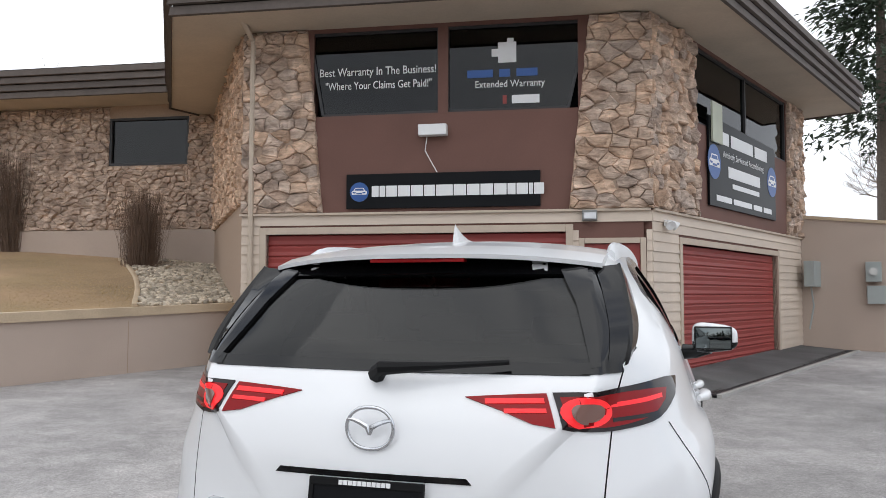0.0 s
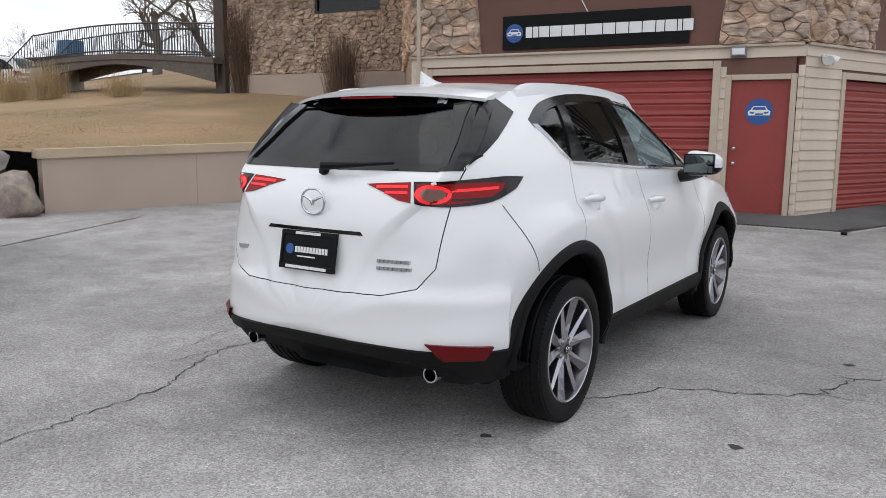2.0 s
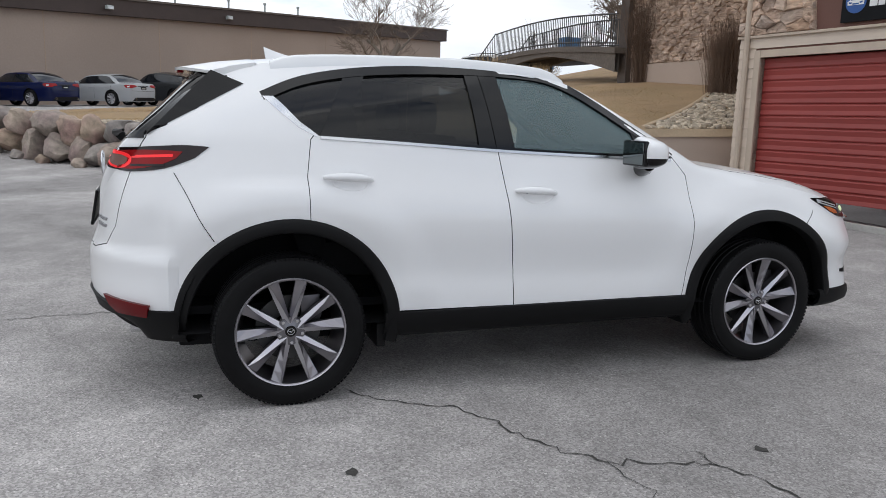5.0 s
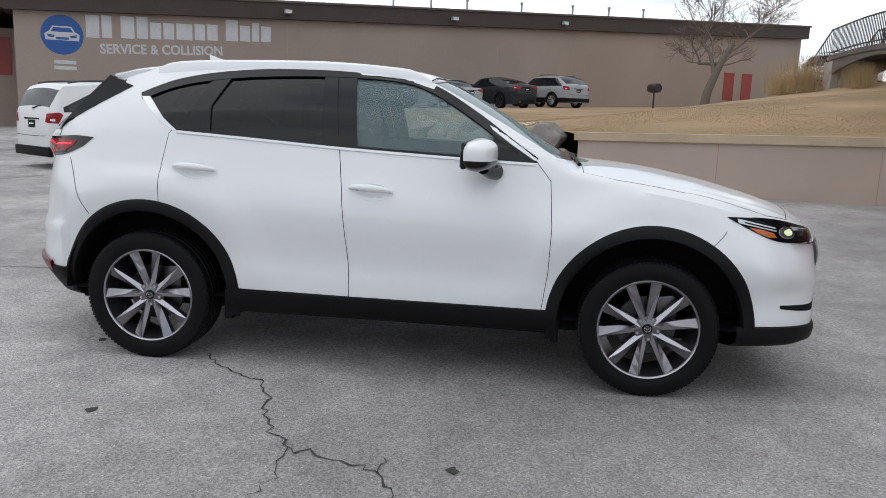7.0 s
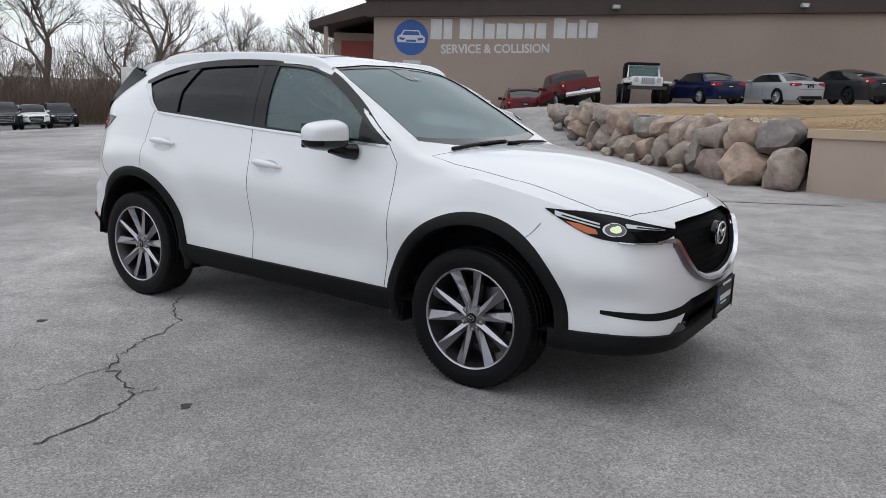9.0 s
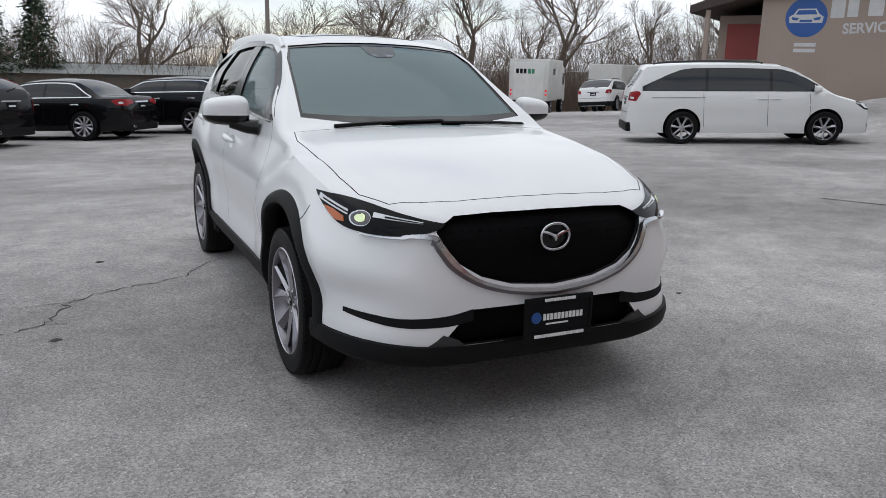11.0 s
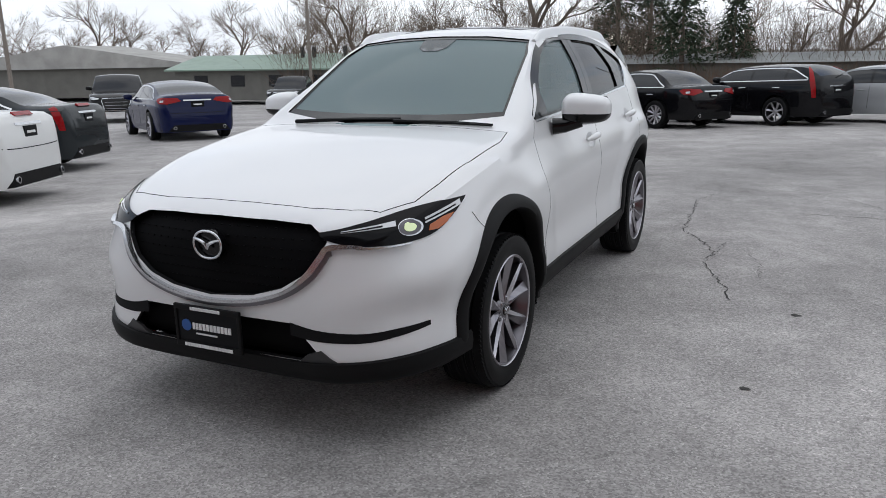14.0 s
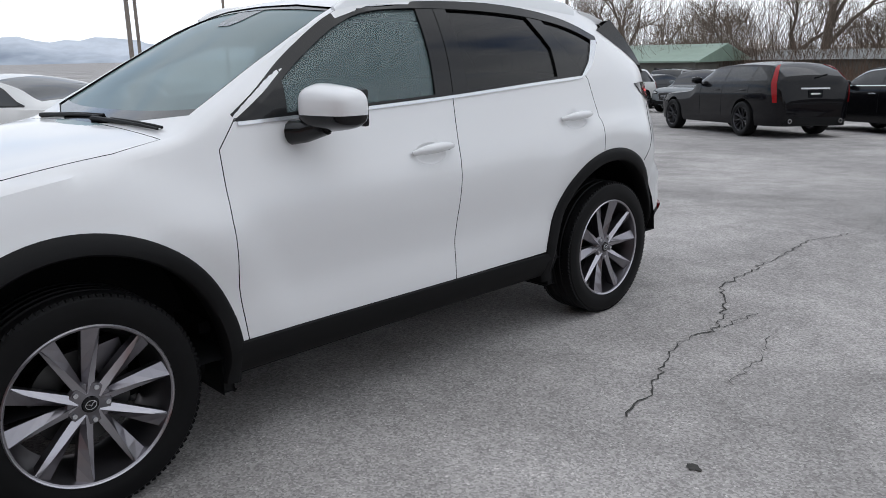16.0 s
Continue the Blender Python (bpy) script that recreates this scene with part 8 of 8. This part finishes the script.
bars(pose(1.12, 0, 0, 0, 0, 90), -0.7, 2.3, 0.34, (0.55,), -0.004, SIGNWHITE, truck)
part("side_window", box((-1.12, 2.3, 1.7), (1.12, 3.0, 2.4), 0.02), DARKGLASS, truck)
tyre, rim = plain_wheel(0.42, 0.28, ALLOY, 6)
for s in (-1, 1):
    for y in (-1.9, 2.4):
        w = new("wheel", tyre)
        w.parent, w.matrix_basis = truck, pose(s * 0.98, y, 0.42, 0, 0, 0 if s > 0 else 180)
        piece("rim", rim, Matrix(), w)
    for z in (1.2, 1.42):
        part("tail_lamp", disc(bmesh.new(), s * 1.0, z, 0.06, -3.215, -3.19, 14), REDGLOW, truck)
trailer = thing("box_trailer", "white box trailer beyond the parked cars", "trailer", pose(-34.6, -41.8, lot_height(-34.6, -41.8), 0, 0, 34))
part("box", box((-3.6, -1.2, 0.9), (3.6, 1.2, 3.3), 0.04), TRUCKWHITE, trailer)
tyre, rim = plain_wheel(0.42, 0.28, ALLOY, 6)
for x in (-2.2, 2.2):
    w = new("wheel", tyre)
    w.parent, w.matrix_basis = trailer, pose(x, -1.05, 0.42, 0, 0, -90)
    piece("rim", rim, Matrix(), w)

# ---- the long taupe building ----
B = frame_of(-27.1, -22.3, 0, 123)
hall = thing("long_building", "long taupe block building with a dark brown roof edge", "building", B)


def slope(s):
    return 0.043 * s


def sheared(x0, x1, y0, y1, z0, z1):
    return add_prism(bmesh.new(), [(x0, z0 + slope(x0)), (x1, z0 + slope(x1)), (x1, z1 + slope(x1)), (x0, z1 + slope(x0))], lambda p, e: (p[0], y1 if e else y0, p[1]))


part("wall", sheared(0, 48, 0, 20, -0.6, 4.95), WARMWALL, hall)
part("roof_edge", sheared(-0.35, 48.3, -0.35, 20.3, 4.93, 5.72), ROOFBROWN, hall, "dark brown metal roof edge")
part("roof_cap", sheared(-0.42, 48.4, -0.42, 20.4, 5.70, 5.80), FASCIA, hall)
for k in range(1, 8):
    part("wall_joint", sheared(k * 6 - 0.02, k * 6 + 0.02, -0.006, 0.004, -0.5, 4.93), MORTAR, hall)
part("canopy", add_prism(bmesh.new(), [(-3.2, 4.25), (-0.3, 5.0), (-0.3, 5.62), (-3.2, 4.6)], lambda p, e: (p[0], -0.3 + 18 * e, p[1])), ROOFBROWN, hall, "dark sloping entrance canopy")
part("lean_wall", box((-2.4, 2.5, -0.6), (0.0, 18, 4.3)), WARMWALL, hall)
part("red_door", box((-2.0, 2.44, 2.2), (-0.3, 2.5, 3.9)), REDDOOR, hall)
part("post", box((-2.5, -0.1, -0.6), (-2.3, 0.1, 4.4)), WARMWALL, hall)
for s in (42.8, 41.2):
    part("door", box((s, -0.03, 2.6), (s + 0.9, 0.02, 4.4)), REDDOOR, hall, "small red steel door")
car_emblem(pose(0, 0, slope(1.9)), 1.88, 3.93, 0.86, 0.0, hall, WALLWHITE)
x = 2.85
for w, h in ((0.55, 1.0), (0.42, 1.0), (0.0, 0), (0.58, 1.0), (0.48, 1.0), (0.48, 0.75), (0.48, 0.75), (0.72, 0.75), (0.48, 0.75), (0.48, 0.75), (0.0, 0), (0.58, 1.0), (0.48, 0.75), (0.34, 0.9), (0.48, 0.75)):
    if w:
        bars(Matrix(), x, 3.85 + slope(x) * 1.0, 0.98 * h, (w,), -0.008, WALLWHITE, hall)
    x += (w + 0.10) if w else 0.28
lettering("wall_lettering", "SERVICE & COLLISION", 0.60, pose(3.4, -0.012, 3.16 + slope(3.4)) @ upright @ Matrix.Rotation(math.atan(0.043), 4, "Z"), WALLWHITE, hall, 0.004, 0.92, 0.016)
bars(Matrix(), 1.5, 2.75, 0.16, (0.9,), -0.008, WALLWHITE, hall)
bars(Matrix(), 1.5, 2.5, 0.16, (0.9,), -0.008, WALLWHITE, hall)
for s in (11.9, 28.1, 21.0):
    lamp = thing("roof_edge_lamp", "small floodlight on the brown roof edge", "lamp", B @ pose(s, -0.4, 5.25 + slope(s)))
    part("body", box((-0.18, -0.22, -0.08), (0.18, 0.0, 0.12), 0.03), METER, lamp)
    part("lens", box((-0.14, -0.25, -0.06), (0.14, -0.21, 0.06), 0.01), LENSCLEAR, lamp)
for s in (20, 22.5, 25, 29, 33, 36, 39):
    vent = thing("roof_vent", "thin grey vent pipe on the flat roof", "pipe", B @ pose(s, 6, 5.7 + slope(s)))
    part("pipe", add_tube(bmesh.new(), [(0, 0, -0.2), (0, 0, 1.3)], 0.06, 8), METER, vent)
    part("pipe_cap", add_tube(bmesh.new(), [(0, 0, 1.3), (0, 0, 1.42)], 0.10, 8), METER, vent)

# ---- footbridge ----
bridge = thing("footbridge", "dark timber footbridge with black iron railings and steps", "bridge")
P0, P1 = Vector((-15.2, 10.9, 3.42)), Vector((-25.6, 11.6, 3.78))
DIRB = (P1 - P0).normalized()
ACROSS = Vector((-DIRB.y, DIRB.x, 0)).normalized()


def along(t, side=0.0, up=0.0):
    return P0.lerp(P1, t) + ACROSS * side + Vector((0, 0, up + 0.18 * math.sin(math.pi * t)))


bm = bmesh.new()
rows = []
for k in range(17):
    t = k / 16
    drop = -0.55 - 0.25 * abs(2 * t - 1) ** 2
    rows.append([bm.verts.new(p) for p in (along(t, -0.8, 0), along(t, 0.8, 0), along(t, 0.8, -0.16), along(t, -0.8, -0.16))])
for a, b in zip(rows, rows[1:]):
    for i in range(4):
        bm.faces.new((a[i], a[(i + 1) % 4], b[(i + 1) % 4], b[i]))
bm.faces.new(rows[0])
bm.faces.new(rows[-1][::-1])
part("deck", bm, DECK, bridge)
for side in (-0.7, 0.7):
    bm = bmesh.new()
    rows = []
    for k in range(17):
        t = k / 16
        deep = -0.30 - 0.38 * abs(2 * t - 1) ** 1.6
        rows.append([bm.verts.new(p) for p in (along(t, side - 0.06, -0.16), along(t, side + 0.06, -0.16), along(t, side + 0.06, deep), along(t, side - 0.06, deep))])
    for a, b in zip(rows, rows[1:]):
        for i in range(4):
            bm.faces.new((a[i], a[(i + 1) % 4], b[(i + 1) % 4], b[i]))
    part("beam", bm, DECK, bridge, "arched timber beam")
    for up in (0.12, 0.92):
        part("rail", add_tube(bmesh.new(), [along(k / 16, side * 1.08, up) for k in range(17)], 0.025, 6), IRON, bridge)
    me = finish(add_tube(bmesh.new(), [(0, 0, 0.0), (0, 0, 0.92)], 0.013, 5), "baluster", IRON)
    for k in range(70):
        piece("baluster", me, Matrix.Translation(along((k + 0.5) / 70, side * 1.08, 0)), bridge)
    foot_ = P1 + DIRB * 3.2 + Vector((0, 0, -1.35))
    a, b = P1 + ACROSS * side * 1.08, foot_ + ACROSS * side * 1.08
    part("rail", add_tube(bmesh.new(), [a + Vector((0, 0, 0.95)), b + Vector((0, 0, 0.95)), b], 0.025, 6), IRON, bridge)
    for k in range(14):
        piece("baluster", me, Matrix.Translation(a.lerp(b, (k + 0.5) / 14)), bridge)
me = finish(box((-0.15, -0.75, -0.05), (0.15, 0.75, 0.05), 0.008), "step", CONCRETE)
for k in range(8):
    q = P1 + DIRB * (0.2 + 0.4 * k) + Vector((0, 0, -0.17 * (k + 0.5)))
    piece("step", me, Matrix.Translation(q) @ Matrix.Rotation(math.atan2(DIRB.y, DIRB.x), 4, "Z"), bridge)
part("abutment", box((-0.4, -0.8, -2.2), (0.4, 0.8, -0.2), 0.02), CONCRETE, bridge).matrix_basis = Matrix.Translation(P1)

# ---- planting ----


def tree_meshes(seed, height, levels=5, fork=3, lean=0.35, thick=0.021, droop=0.0):
    """A bare broadleaf: (trunk and limbs, twigs)."""
    rng = random.Random(seed)
    limbs, twigs = bmesh.new(), bmesh.new()

    def grow_limb(p, d, length, r, level):
        n = 4 if level < 3 else 3
        pts, radii = [p.copy()], [r]
        for k in range(n):
            d = (d + Vector((rng.gauss(0, 0.16), rng.gauss(0, 0.16), rng.gauss(0.04 - droop * level, 0.10)))).normalized()
            p = p + d * (length / n)
            pts.append(p.copy())
            radii.append(r * (1 - 0.42 * (k + 1) / n))
        add_tube(limbs if level < 2 else twigs, pts, radii, 7 if level < 2 else (4 if level < 3 else 3), False)
        if level >= levels:
            return
        kids = fork + (1 if rng.random() < 0.5 else 0) + (1 if level >= 2 else 0)
        for k in range(kids):
            at = rng.uniform(0.35, 1.0) if level else rng.uniform(0.4, 1.0)
            i = min(n - 1, int(at * n))
            q = pts[i].lerp(pts[i + 1], at * n - i)
            side = Vector((rng.gauss(0, 1), rng.gauss(0, 1), rng.gauss(0.15, 0.5)))
            nd = (d * rng.uniform(0.5, 1.0) + side.normalized() * rng.uniform(lean, lean + 0.5)).normalized()
            grow_limb(q, nd, length * rng.uniform(0.55, 0.82), max(0.0085, radii[i] * rng.uniform(0.45, 0.7)), level + 1)

    grow_limb(Vector((0, 0, 0)), Vector((rng.gauss(0, 0.05), rng.gauss(0, 0.05), 1)), height * 0.34, height * thick, 0)
    return finish(limbs, "trunk", BARK, 60), finish(twigs, "crown", TWIG)


TREES = [tree_meshes(1, 11), tree_meshes(2, 12, 5, 3, 0.25), tree_meshes(3, 9, 5, 3, 0.45), tree_meshes(4, 13, 5, 3, 0.2, 0.022), tree_meshes(9, 10, 5, 3, 0.5, 0.026)]


def bare_tree(x, y, z, which, scale, turn, label="leafless grey-brown broadleaf tree", stretch=1.0):
    tree = thing("bare_tree", label, "tree", pose(x, y, z, 0, 0, turn) @ Matrix.Diagonal((scale, scale, scale * stretch, 1)), "leafless trees")
    trunk, crown = TREES[which]
    piece("trunk", trunk, Matrix(), tree)
    piece("crown", crown, Matrix(), tree)
    return tree


rng = random.Random(12)
for k in range(80):
    a = radians(176 + 150 * (k + rng.uniform(-0.35, 0.35)) / 79)
    r = rng.uniform(54, 78) + (9 if 225 < math.degrees(a) < 262 else 0)
    if math.degrees(a) > 308:
        r *= 1.7
    x, y = r * math.cos(a) * 1.05, r * math.sin(a)
    if x < -24 and y > -30:
        r = rng.uniform(95, 120)
        x, y = r * math.cos(a), r * math.sin(a)
    bare_tree(x, y, lot_height(x, y) - 0.1, rng.randrange(5), rng.uniform(0.85, 1.5), rng.uniform(0, 360), stretch=rng.uniform(0.85, 1.1))
for x, y, which, s, t in ((-34.2, 8.2, 2, 1.2, 20), (-30.5, 19.5, 4, 0.95, 70), (-27, 25, 0, 1.0, 10), (-21, 20.5, 4, 1.05, 200), (-24, 17.5, 2, 0.9, 130), (-33, 27, 1, 0.9, 30), (-17, 26, 1, 1.1, 90), (12, 36, 3, 0.8, 15), (-60, 30, 0, 0.8, 0), (-70, 22, 2, 0.9, 60), (-48, 38, 1, 1.0, 200)):
    u, v = lawn_uv(x, y)
    bare_tree(x, y, (lawn_height(u, v) if 0 < u < 44 and -9 < v < 13 else 2.6 if y > 0 else lot_height(x, y)) - 0.1, which, s, t, "spreading leafless tree beyond the lawn")


def thicket(name, spots, count, height, seed, label, material, girth=0.005, sway=0.3):
    """Tangled upright stems."""
    rng = random.Random(seed)
    bm = bmesh.new()
    for _ in range(count):
        x, y, z = spots(rng)
        h = height * rng.uniform(0.35, 1.0)
        p = Vector((x, y, z))
        d = Vector((rng.gauss(0, sway), rng.gauss(0, sway), 1)).normalized()
        w = Vector((rng.gauss(0, 1), rng.gauss(0, 1), 0)).normalized() * h * girth
        a, b = bm.verts.new(p - w), bm.verts.new(p + w)
        for k in range(3):
            d = (d + Vector((rng.gauss(0, sway * 0.8), rng.gauss(0, sway * 0.8), rng.gauss(0, 0.1)))).normalized()
            p = p + d * h / 3
            c, e = bm.verts.new(p - w * (0.8 - 0.25 * k)), bm.verts.new(p + w * (0.8 - 0.25 * k))
            bm.faces.new((a, b, e, c))
            a, b = c, e
    ob = part(name, bm, material, None, label, 0, "stuff")
    ob["category"] = "shrubs"


def hedge_row(rng):
    a = radians(rng.uniform(188, 308))
    r = rng.uniform(51, 66) + (10 if 225 < math.degrees(a) < 262 else 0)
    x, y = r * math.cos(a), r * math.sin(a)
    if x < -24 and y > -32:
        x, y = x * 1.7, y * 1.7 - 8
    return x, y, lot_height(x, y) - 0.1


thicket("hedgerow_brush", hedge_row, 42000, 4.2, 4, "tangled brown leafless brush along the lot's edge", BRUSH)
thicket("hedgerow_brush", hedge_row, 22000, 8.5, 14, "tall tangled leafless saplings along the lot's edge", TWIG, 0.0028)
thicket("hedgerow_brush", lambda r: (r.uniform(-9, 21), -48.2 + r.gauss(0, 0.7), -1.9), 9000, 2.9, 15, "brown leafless brush in front of the low building", BRUSH)
thicket("twiggy_shrub", lambda r: (-10.5 + r.gauss(0, 0.13), 10.1 + r.gauss(0, 0.13), 1.75), 3000, 2.0, 5, "dense columnar twiggy shrub beside the shop", BRUSH, 0.0022, 0.08)
thicket("twiggy_shrub", lambda r: (-14.8 + r.gauss(0, 0.11), 10.8 + r.gauss(0, 0.11), 2.35), 2600, 2.6, 6, "slim leafless shrub at the wing's corner", BRUSH, 0.0022, 0.09)
for k, (x, y, h) in enumerate(((-23.5, 8.8, 1.15), (-21.6, 8.9, 1.3), (-25.5, 9.3, 0.9), (-18.5, 9.4, 0.8))):
    u, v = lawn_uv(x, y)
    thicket("fountain_grass", lambda r: (x + r.gauss(0, 0.26), y + r.gauss(0, 0.26), lawn_height(u, v)), 700, h, 20 + k, "clump of dry golden ornamental grass", STRAW, 0.006, 0.2)


def conifer(name, x, y, z, height, radius, seed, label, base=0.12):
    rng = random.Random(seed)
    tree = thing(name, label, "tree", pose(x, y, z))
    part("trunk", add_tube(bmesh.new(), [(0, 0, 0), (0.05, 0.02, height * 0.5), (0, 0, height)], [height * 0.022, height * 0.014, 0.02], 8), BARK, tree)
    bm = bmesh.new()
    for _ in range(int(height * 42)):
        t = rng.random() ** 0.8
        h0 = height * (base + (1 - base) * t)
        reach = radius * (1 - t) ** 0.75 * rng.uniform(0.45, 1.1) + 0.15
        a = rng.uniform(0, math.tau)
        d = Vector((math.cos(a), math.sin(a), rng.uniform(-0.25, 0.15)))
        p0 = Vector((0, 0, h0))
        for k in range(int(7 + reach * 5)):
            q = p0 + d * reach * rng.uniform(0.25, 1.0) + Vector((rng.gauss(0, 0.12), rng.gauss(0, 0.12), rng.gauss(-0.1, 0.12)))
            w = Vector((rng.gauss(0, 1), rng.gauss(0, 1), rng.gauss(0, 0.4))).normalized() * rng.uniform(0.05, 0.11)
            e = (d + Vector((rng.gauss(0, 0.5), rng.gauss(0, 0.5), rng.gauss(-0.3, 0.3)))).normalized() * rng.uniform(0.18, 0.4)
            bm.faces.new([bm.verts.new(v) for v in (q - w, q + w, q + e)])
    part("crown", bm, NEEDLE, tree)


conifer("pine_tree", 8.2, 28.5, 0.6, 17, 4.2, 1, "dark drooping pine beside the shop", 0.42)
conifer("pine_tree", 6.5, -50.0, -2.1, 9.4, 2.6, 2, "dark green pine among bare trees")
conifer("pine_tree", 12.0, -55.0, -2.2, 12.8, 3.2, 3, "tall dark pine among bare trees")
conifer("pine_tree", 3.5, -52.0, -2.2, 8, 2.2, 4, "dark green pine among bare trees")
conifer("pine_tree", 10.0, -57.0, -2.3, 11, 2.6, 6, "dark pine among bare trees")
conifer("pine_tree", -25.0, 22.0, 2.5, 5.0, 2.4, 7, "dark evergreen behind the footbridge")

# ---- low buildings, poles and hills beyond ----
GREENROOF = mat("pale_green_metal_roof", (0.22, 0.30, 0.24), 0.5, grain=0.05, scale=4, stain=0.08)
GREYWALL = mat("grey_wall", (0.15, 0.145, 0.13), 0.85, stain=0.1, grain=0.08)
green = thing("green_roofed_shed", "long low building with a pale green metal roof", "building", frame_of(21.5, -42.5, -1.55, 4))
part("wall", box((0, -7, 0), (21, 0, 2.3)), GREYWALL, green)
part("roof", add_prism(bmesh.new(), [(0.6, 2.25), (-3.5, 3.25), (-7.6, 2.25), (-7.6, 2.15), (0.6, 2.15)], lambda p, e: (-0.5 + 22 * e, p[0], p[1])), GREENROOF, green, "pale green ribbed metal roof")
for k in range(6):
    win = part("window", box((1.5 + 3.3 * k, -0.02, 1.0), (2.7 + 3.3 * k, 0.03, 1.8)), DARKGLASS, green)
for x in (6.5, 7.6, 10.2, 11.2):
    part("roof_vent", add_tube(bmesh.new(), [(x, -2.5, 2.9), (x, -2.5, 3.75)], 0.16, 8), IRON, green)
low = thing("low_roofed_building", "long low grey-roofed building behind the trees", "building", frame_of(-9, -50.5, -2.3, 2))
part("wall", box((0, -6, 0), (30, 0, 2.9)), GREYWALL, low)
part("roof", add_prism(bmesh.new(), [(0.5, 2.9), (-3, 3.5), (-6.5, 2.9)], lambda p, e: (-0.5 + 31 * e, p[0], p[1])), mat("weathered_grey_roof", (0.24, 0.25, 0.245), 0.7, grain=0.1, scale=3, stain=0.15), low)
gab = thing("gabled_shed", "low grey shed with a shallow gable roof", "building", frame_of(46, -47, -1.6, 22))
part("wall", box((0, -10, 0), (22, 0, 2.6)), GREYWALL, gab)
part("roof", add_prism(bmesh.new(), [(-0.5, 2.6), (11, 4.4), (22.5, 2.6), (22.5, 2.45), (-0.5, 2.45)], lambda p, e: (p[0], 0.5 - 11 * e, p[1])), CONCRETE, gab)


def utility_pole(x, y, h, arms, lean=0.0, r=0.15):
    pole = thing("utility_pole", "weathered timber utility pole with crossarms", "pole", pose(x, y, lot_height(x, y) - 0.1, lean, 0, 35))
    part("post", add_tube(bmesh.new(), [(0, 0, 0), (0, 0, h)], [r, r * 0.7], 8), POLEWOOD, pole)
    for z in arms:
        part("crossarm", box((-1.2, -0.06, z - 0.06), (1.2, 0.06, z + 0.06), 0.01), POLEWOOD, pole)
        for k in (-1.1, -0.5, 0.5, 1.1):
            part("insulator", add_tube(bmesh.new(), [(k, 0, z + 0.06), (k, 0, z + 0.2)], 0.04, 6), METER, pole)


utility_pole(-18.5, -52.5, 8.0, (7.5, 6.6))
utility_pole(-9.2, -43.2, 12.5, ())
utility_pole(46.0, -30.0, 10.5, (10.0, 9.0, 7.2))
utility_pole(62.0, -33.0, 10.0, (9.2,))
utility_pole(25.5, -9.6, 9.0, (), r=0.09)
utility_pole(26.2, -10.2, 8.5, (), r=0.07)
utility_pole(27.5, -37.5, 12.0, (), r=0.11)
wire = thing("overhead_wire", "sagging overhead cable between poles", "cable")
part("cable", add_tube(bmesh.new(), [(62 - 16 * k / 12, -33 + 3 * k / 12, 8.0 - 1.2 * math.sin(math.pi * k / 12)) for k in range(13)], 0.025, 5), IRON, wire)
part("cable", add_tube(bmesh.new(), [(46 - 18.5 * k / 12, -30 - 7.5 * k / 12, 8.6 - 1.0 * math.sin(math.pi * k / 12)) for k in range(13)], 0.025, 5), IRON, wire)
mail = thing("lawn_grill", "black barrel grill on a post at the lawn's far edge", "grill", pose(-40.0, 6.6, lawn_height(*lawn_uv(-40.0, 6.6)), 0, 0, 20))
part("post", add_tube(bmesh.new(), [(0, 0, 0), (0, 0, 0.9)], 0.05, 8), IRON, mail)
part("barrel", add_spin(bmesh.new(), [(0.0, -0.45), (0.22, -0.45), (0.26, -0.4), (0.26, 0.4), (0.22, 0.45), (0.0, 0.45)], 14, pose(0, 0, 1.1)), IRON, mail, "", 40)
lift = thing("boom_lift", "blue articulated boom lift raised beyond the lawn", "lift", pose(-60, 30, 2.6))
BLUE = mat("lift_blue", (0.03, 0.12, 0.25), 0.4)
part("base", box((-1.2, -0.9, 0.0), (1.2, 0.9, 1.4), 0.1), BLUE, lift)
part("boom", add_tube(bmesh.new(), [(0, 0, 1.2), (3.2, 0, 4.6), (4.4, 0, 4.7)], 0.2, 6), BLUE, lift)
part("basket", box((4.2, -0.7, 4.3), (5.6, 0.7, 5.5), 0.05), BLUE, lift)
shelter = thing("flat_canopy", "low flat-roofed canopy beyond the lawn", "canopy", frame_of(-44, 25, 3.0, 10))
part("roof", box((-6, -3, 2.4), (7, 3, 2.75), 0.03), ROOFBROWN, shelter)
for x in (-5.5, 0, 6.5):
    part("post", box((x - 0.1, -2.7, -1.2), (x + 0.1, -2.5, 2.4)), IRON, shelter)

# distance haze is painted into the blue-grey base colour; snow is the paler tone
HAZED_SNOW = mat("hazed_snowy_rock", (0.20, 0.24, 0.30), 0.95, tone=((0.50, 0.54, 0.60), 0.0035), grain=0.1, scale=0.02)
bm = bmesh.new()
rows = []
for k in range(181):
    a = radians(-37 + 162 * k / 180)
    row = []
    for j, f in enumerate((0.0, 0.35, 0.7, 1.0, 0.8)):
        r = 2000 + 130 * j
        px, py = r * math.cos(a), r * math.sin(a)
        h = 96 + 60 * noise.noise((px * 0.0022, py * 0.0022, 3)) + 26 * noise.noise((px * 0.009, py * 0.009, 9)) + 12 * noise.noise((px * 0.03, py * 0.03, 5))
        row.append(bm.verts.new((px, py, -30 + max(6, h) * f * (0.25 + 0.75 * step(0, 14, k)))))
    rows.append(row)
for a, b in zip(rows, rows[1:]):
    for j in range(4):
        bm.faces.new((a[j], a[j + 1], b[j + 1], b[j]))
part("snowy_mountains", bm, HAZED_SNOW, None, "distant hazy blue mountains streaked with snow", 60, "structure")["category"] = "mountains"
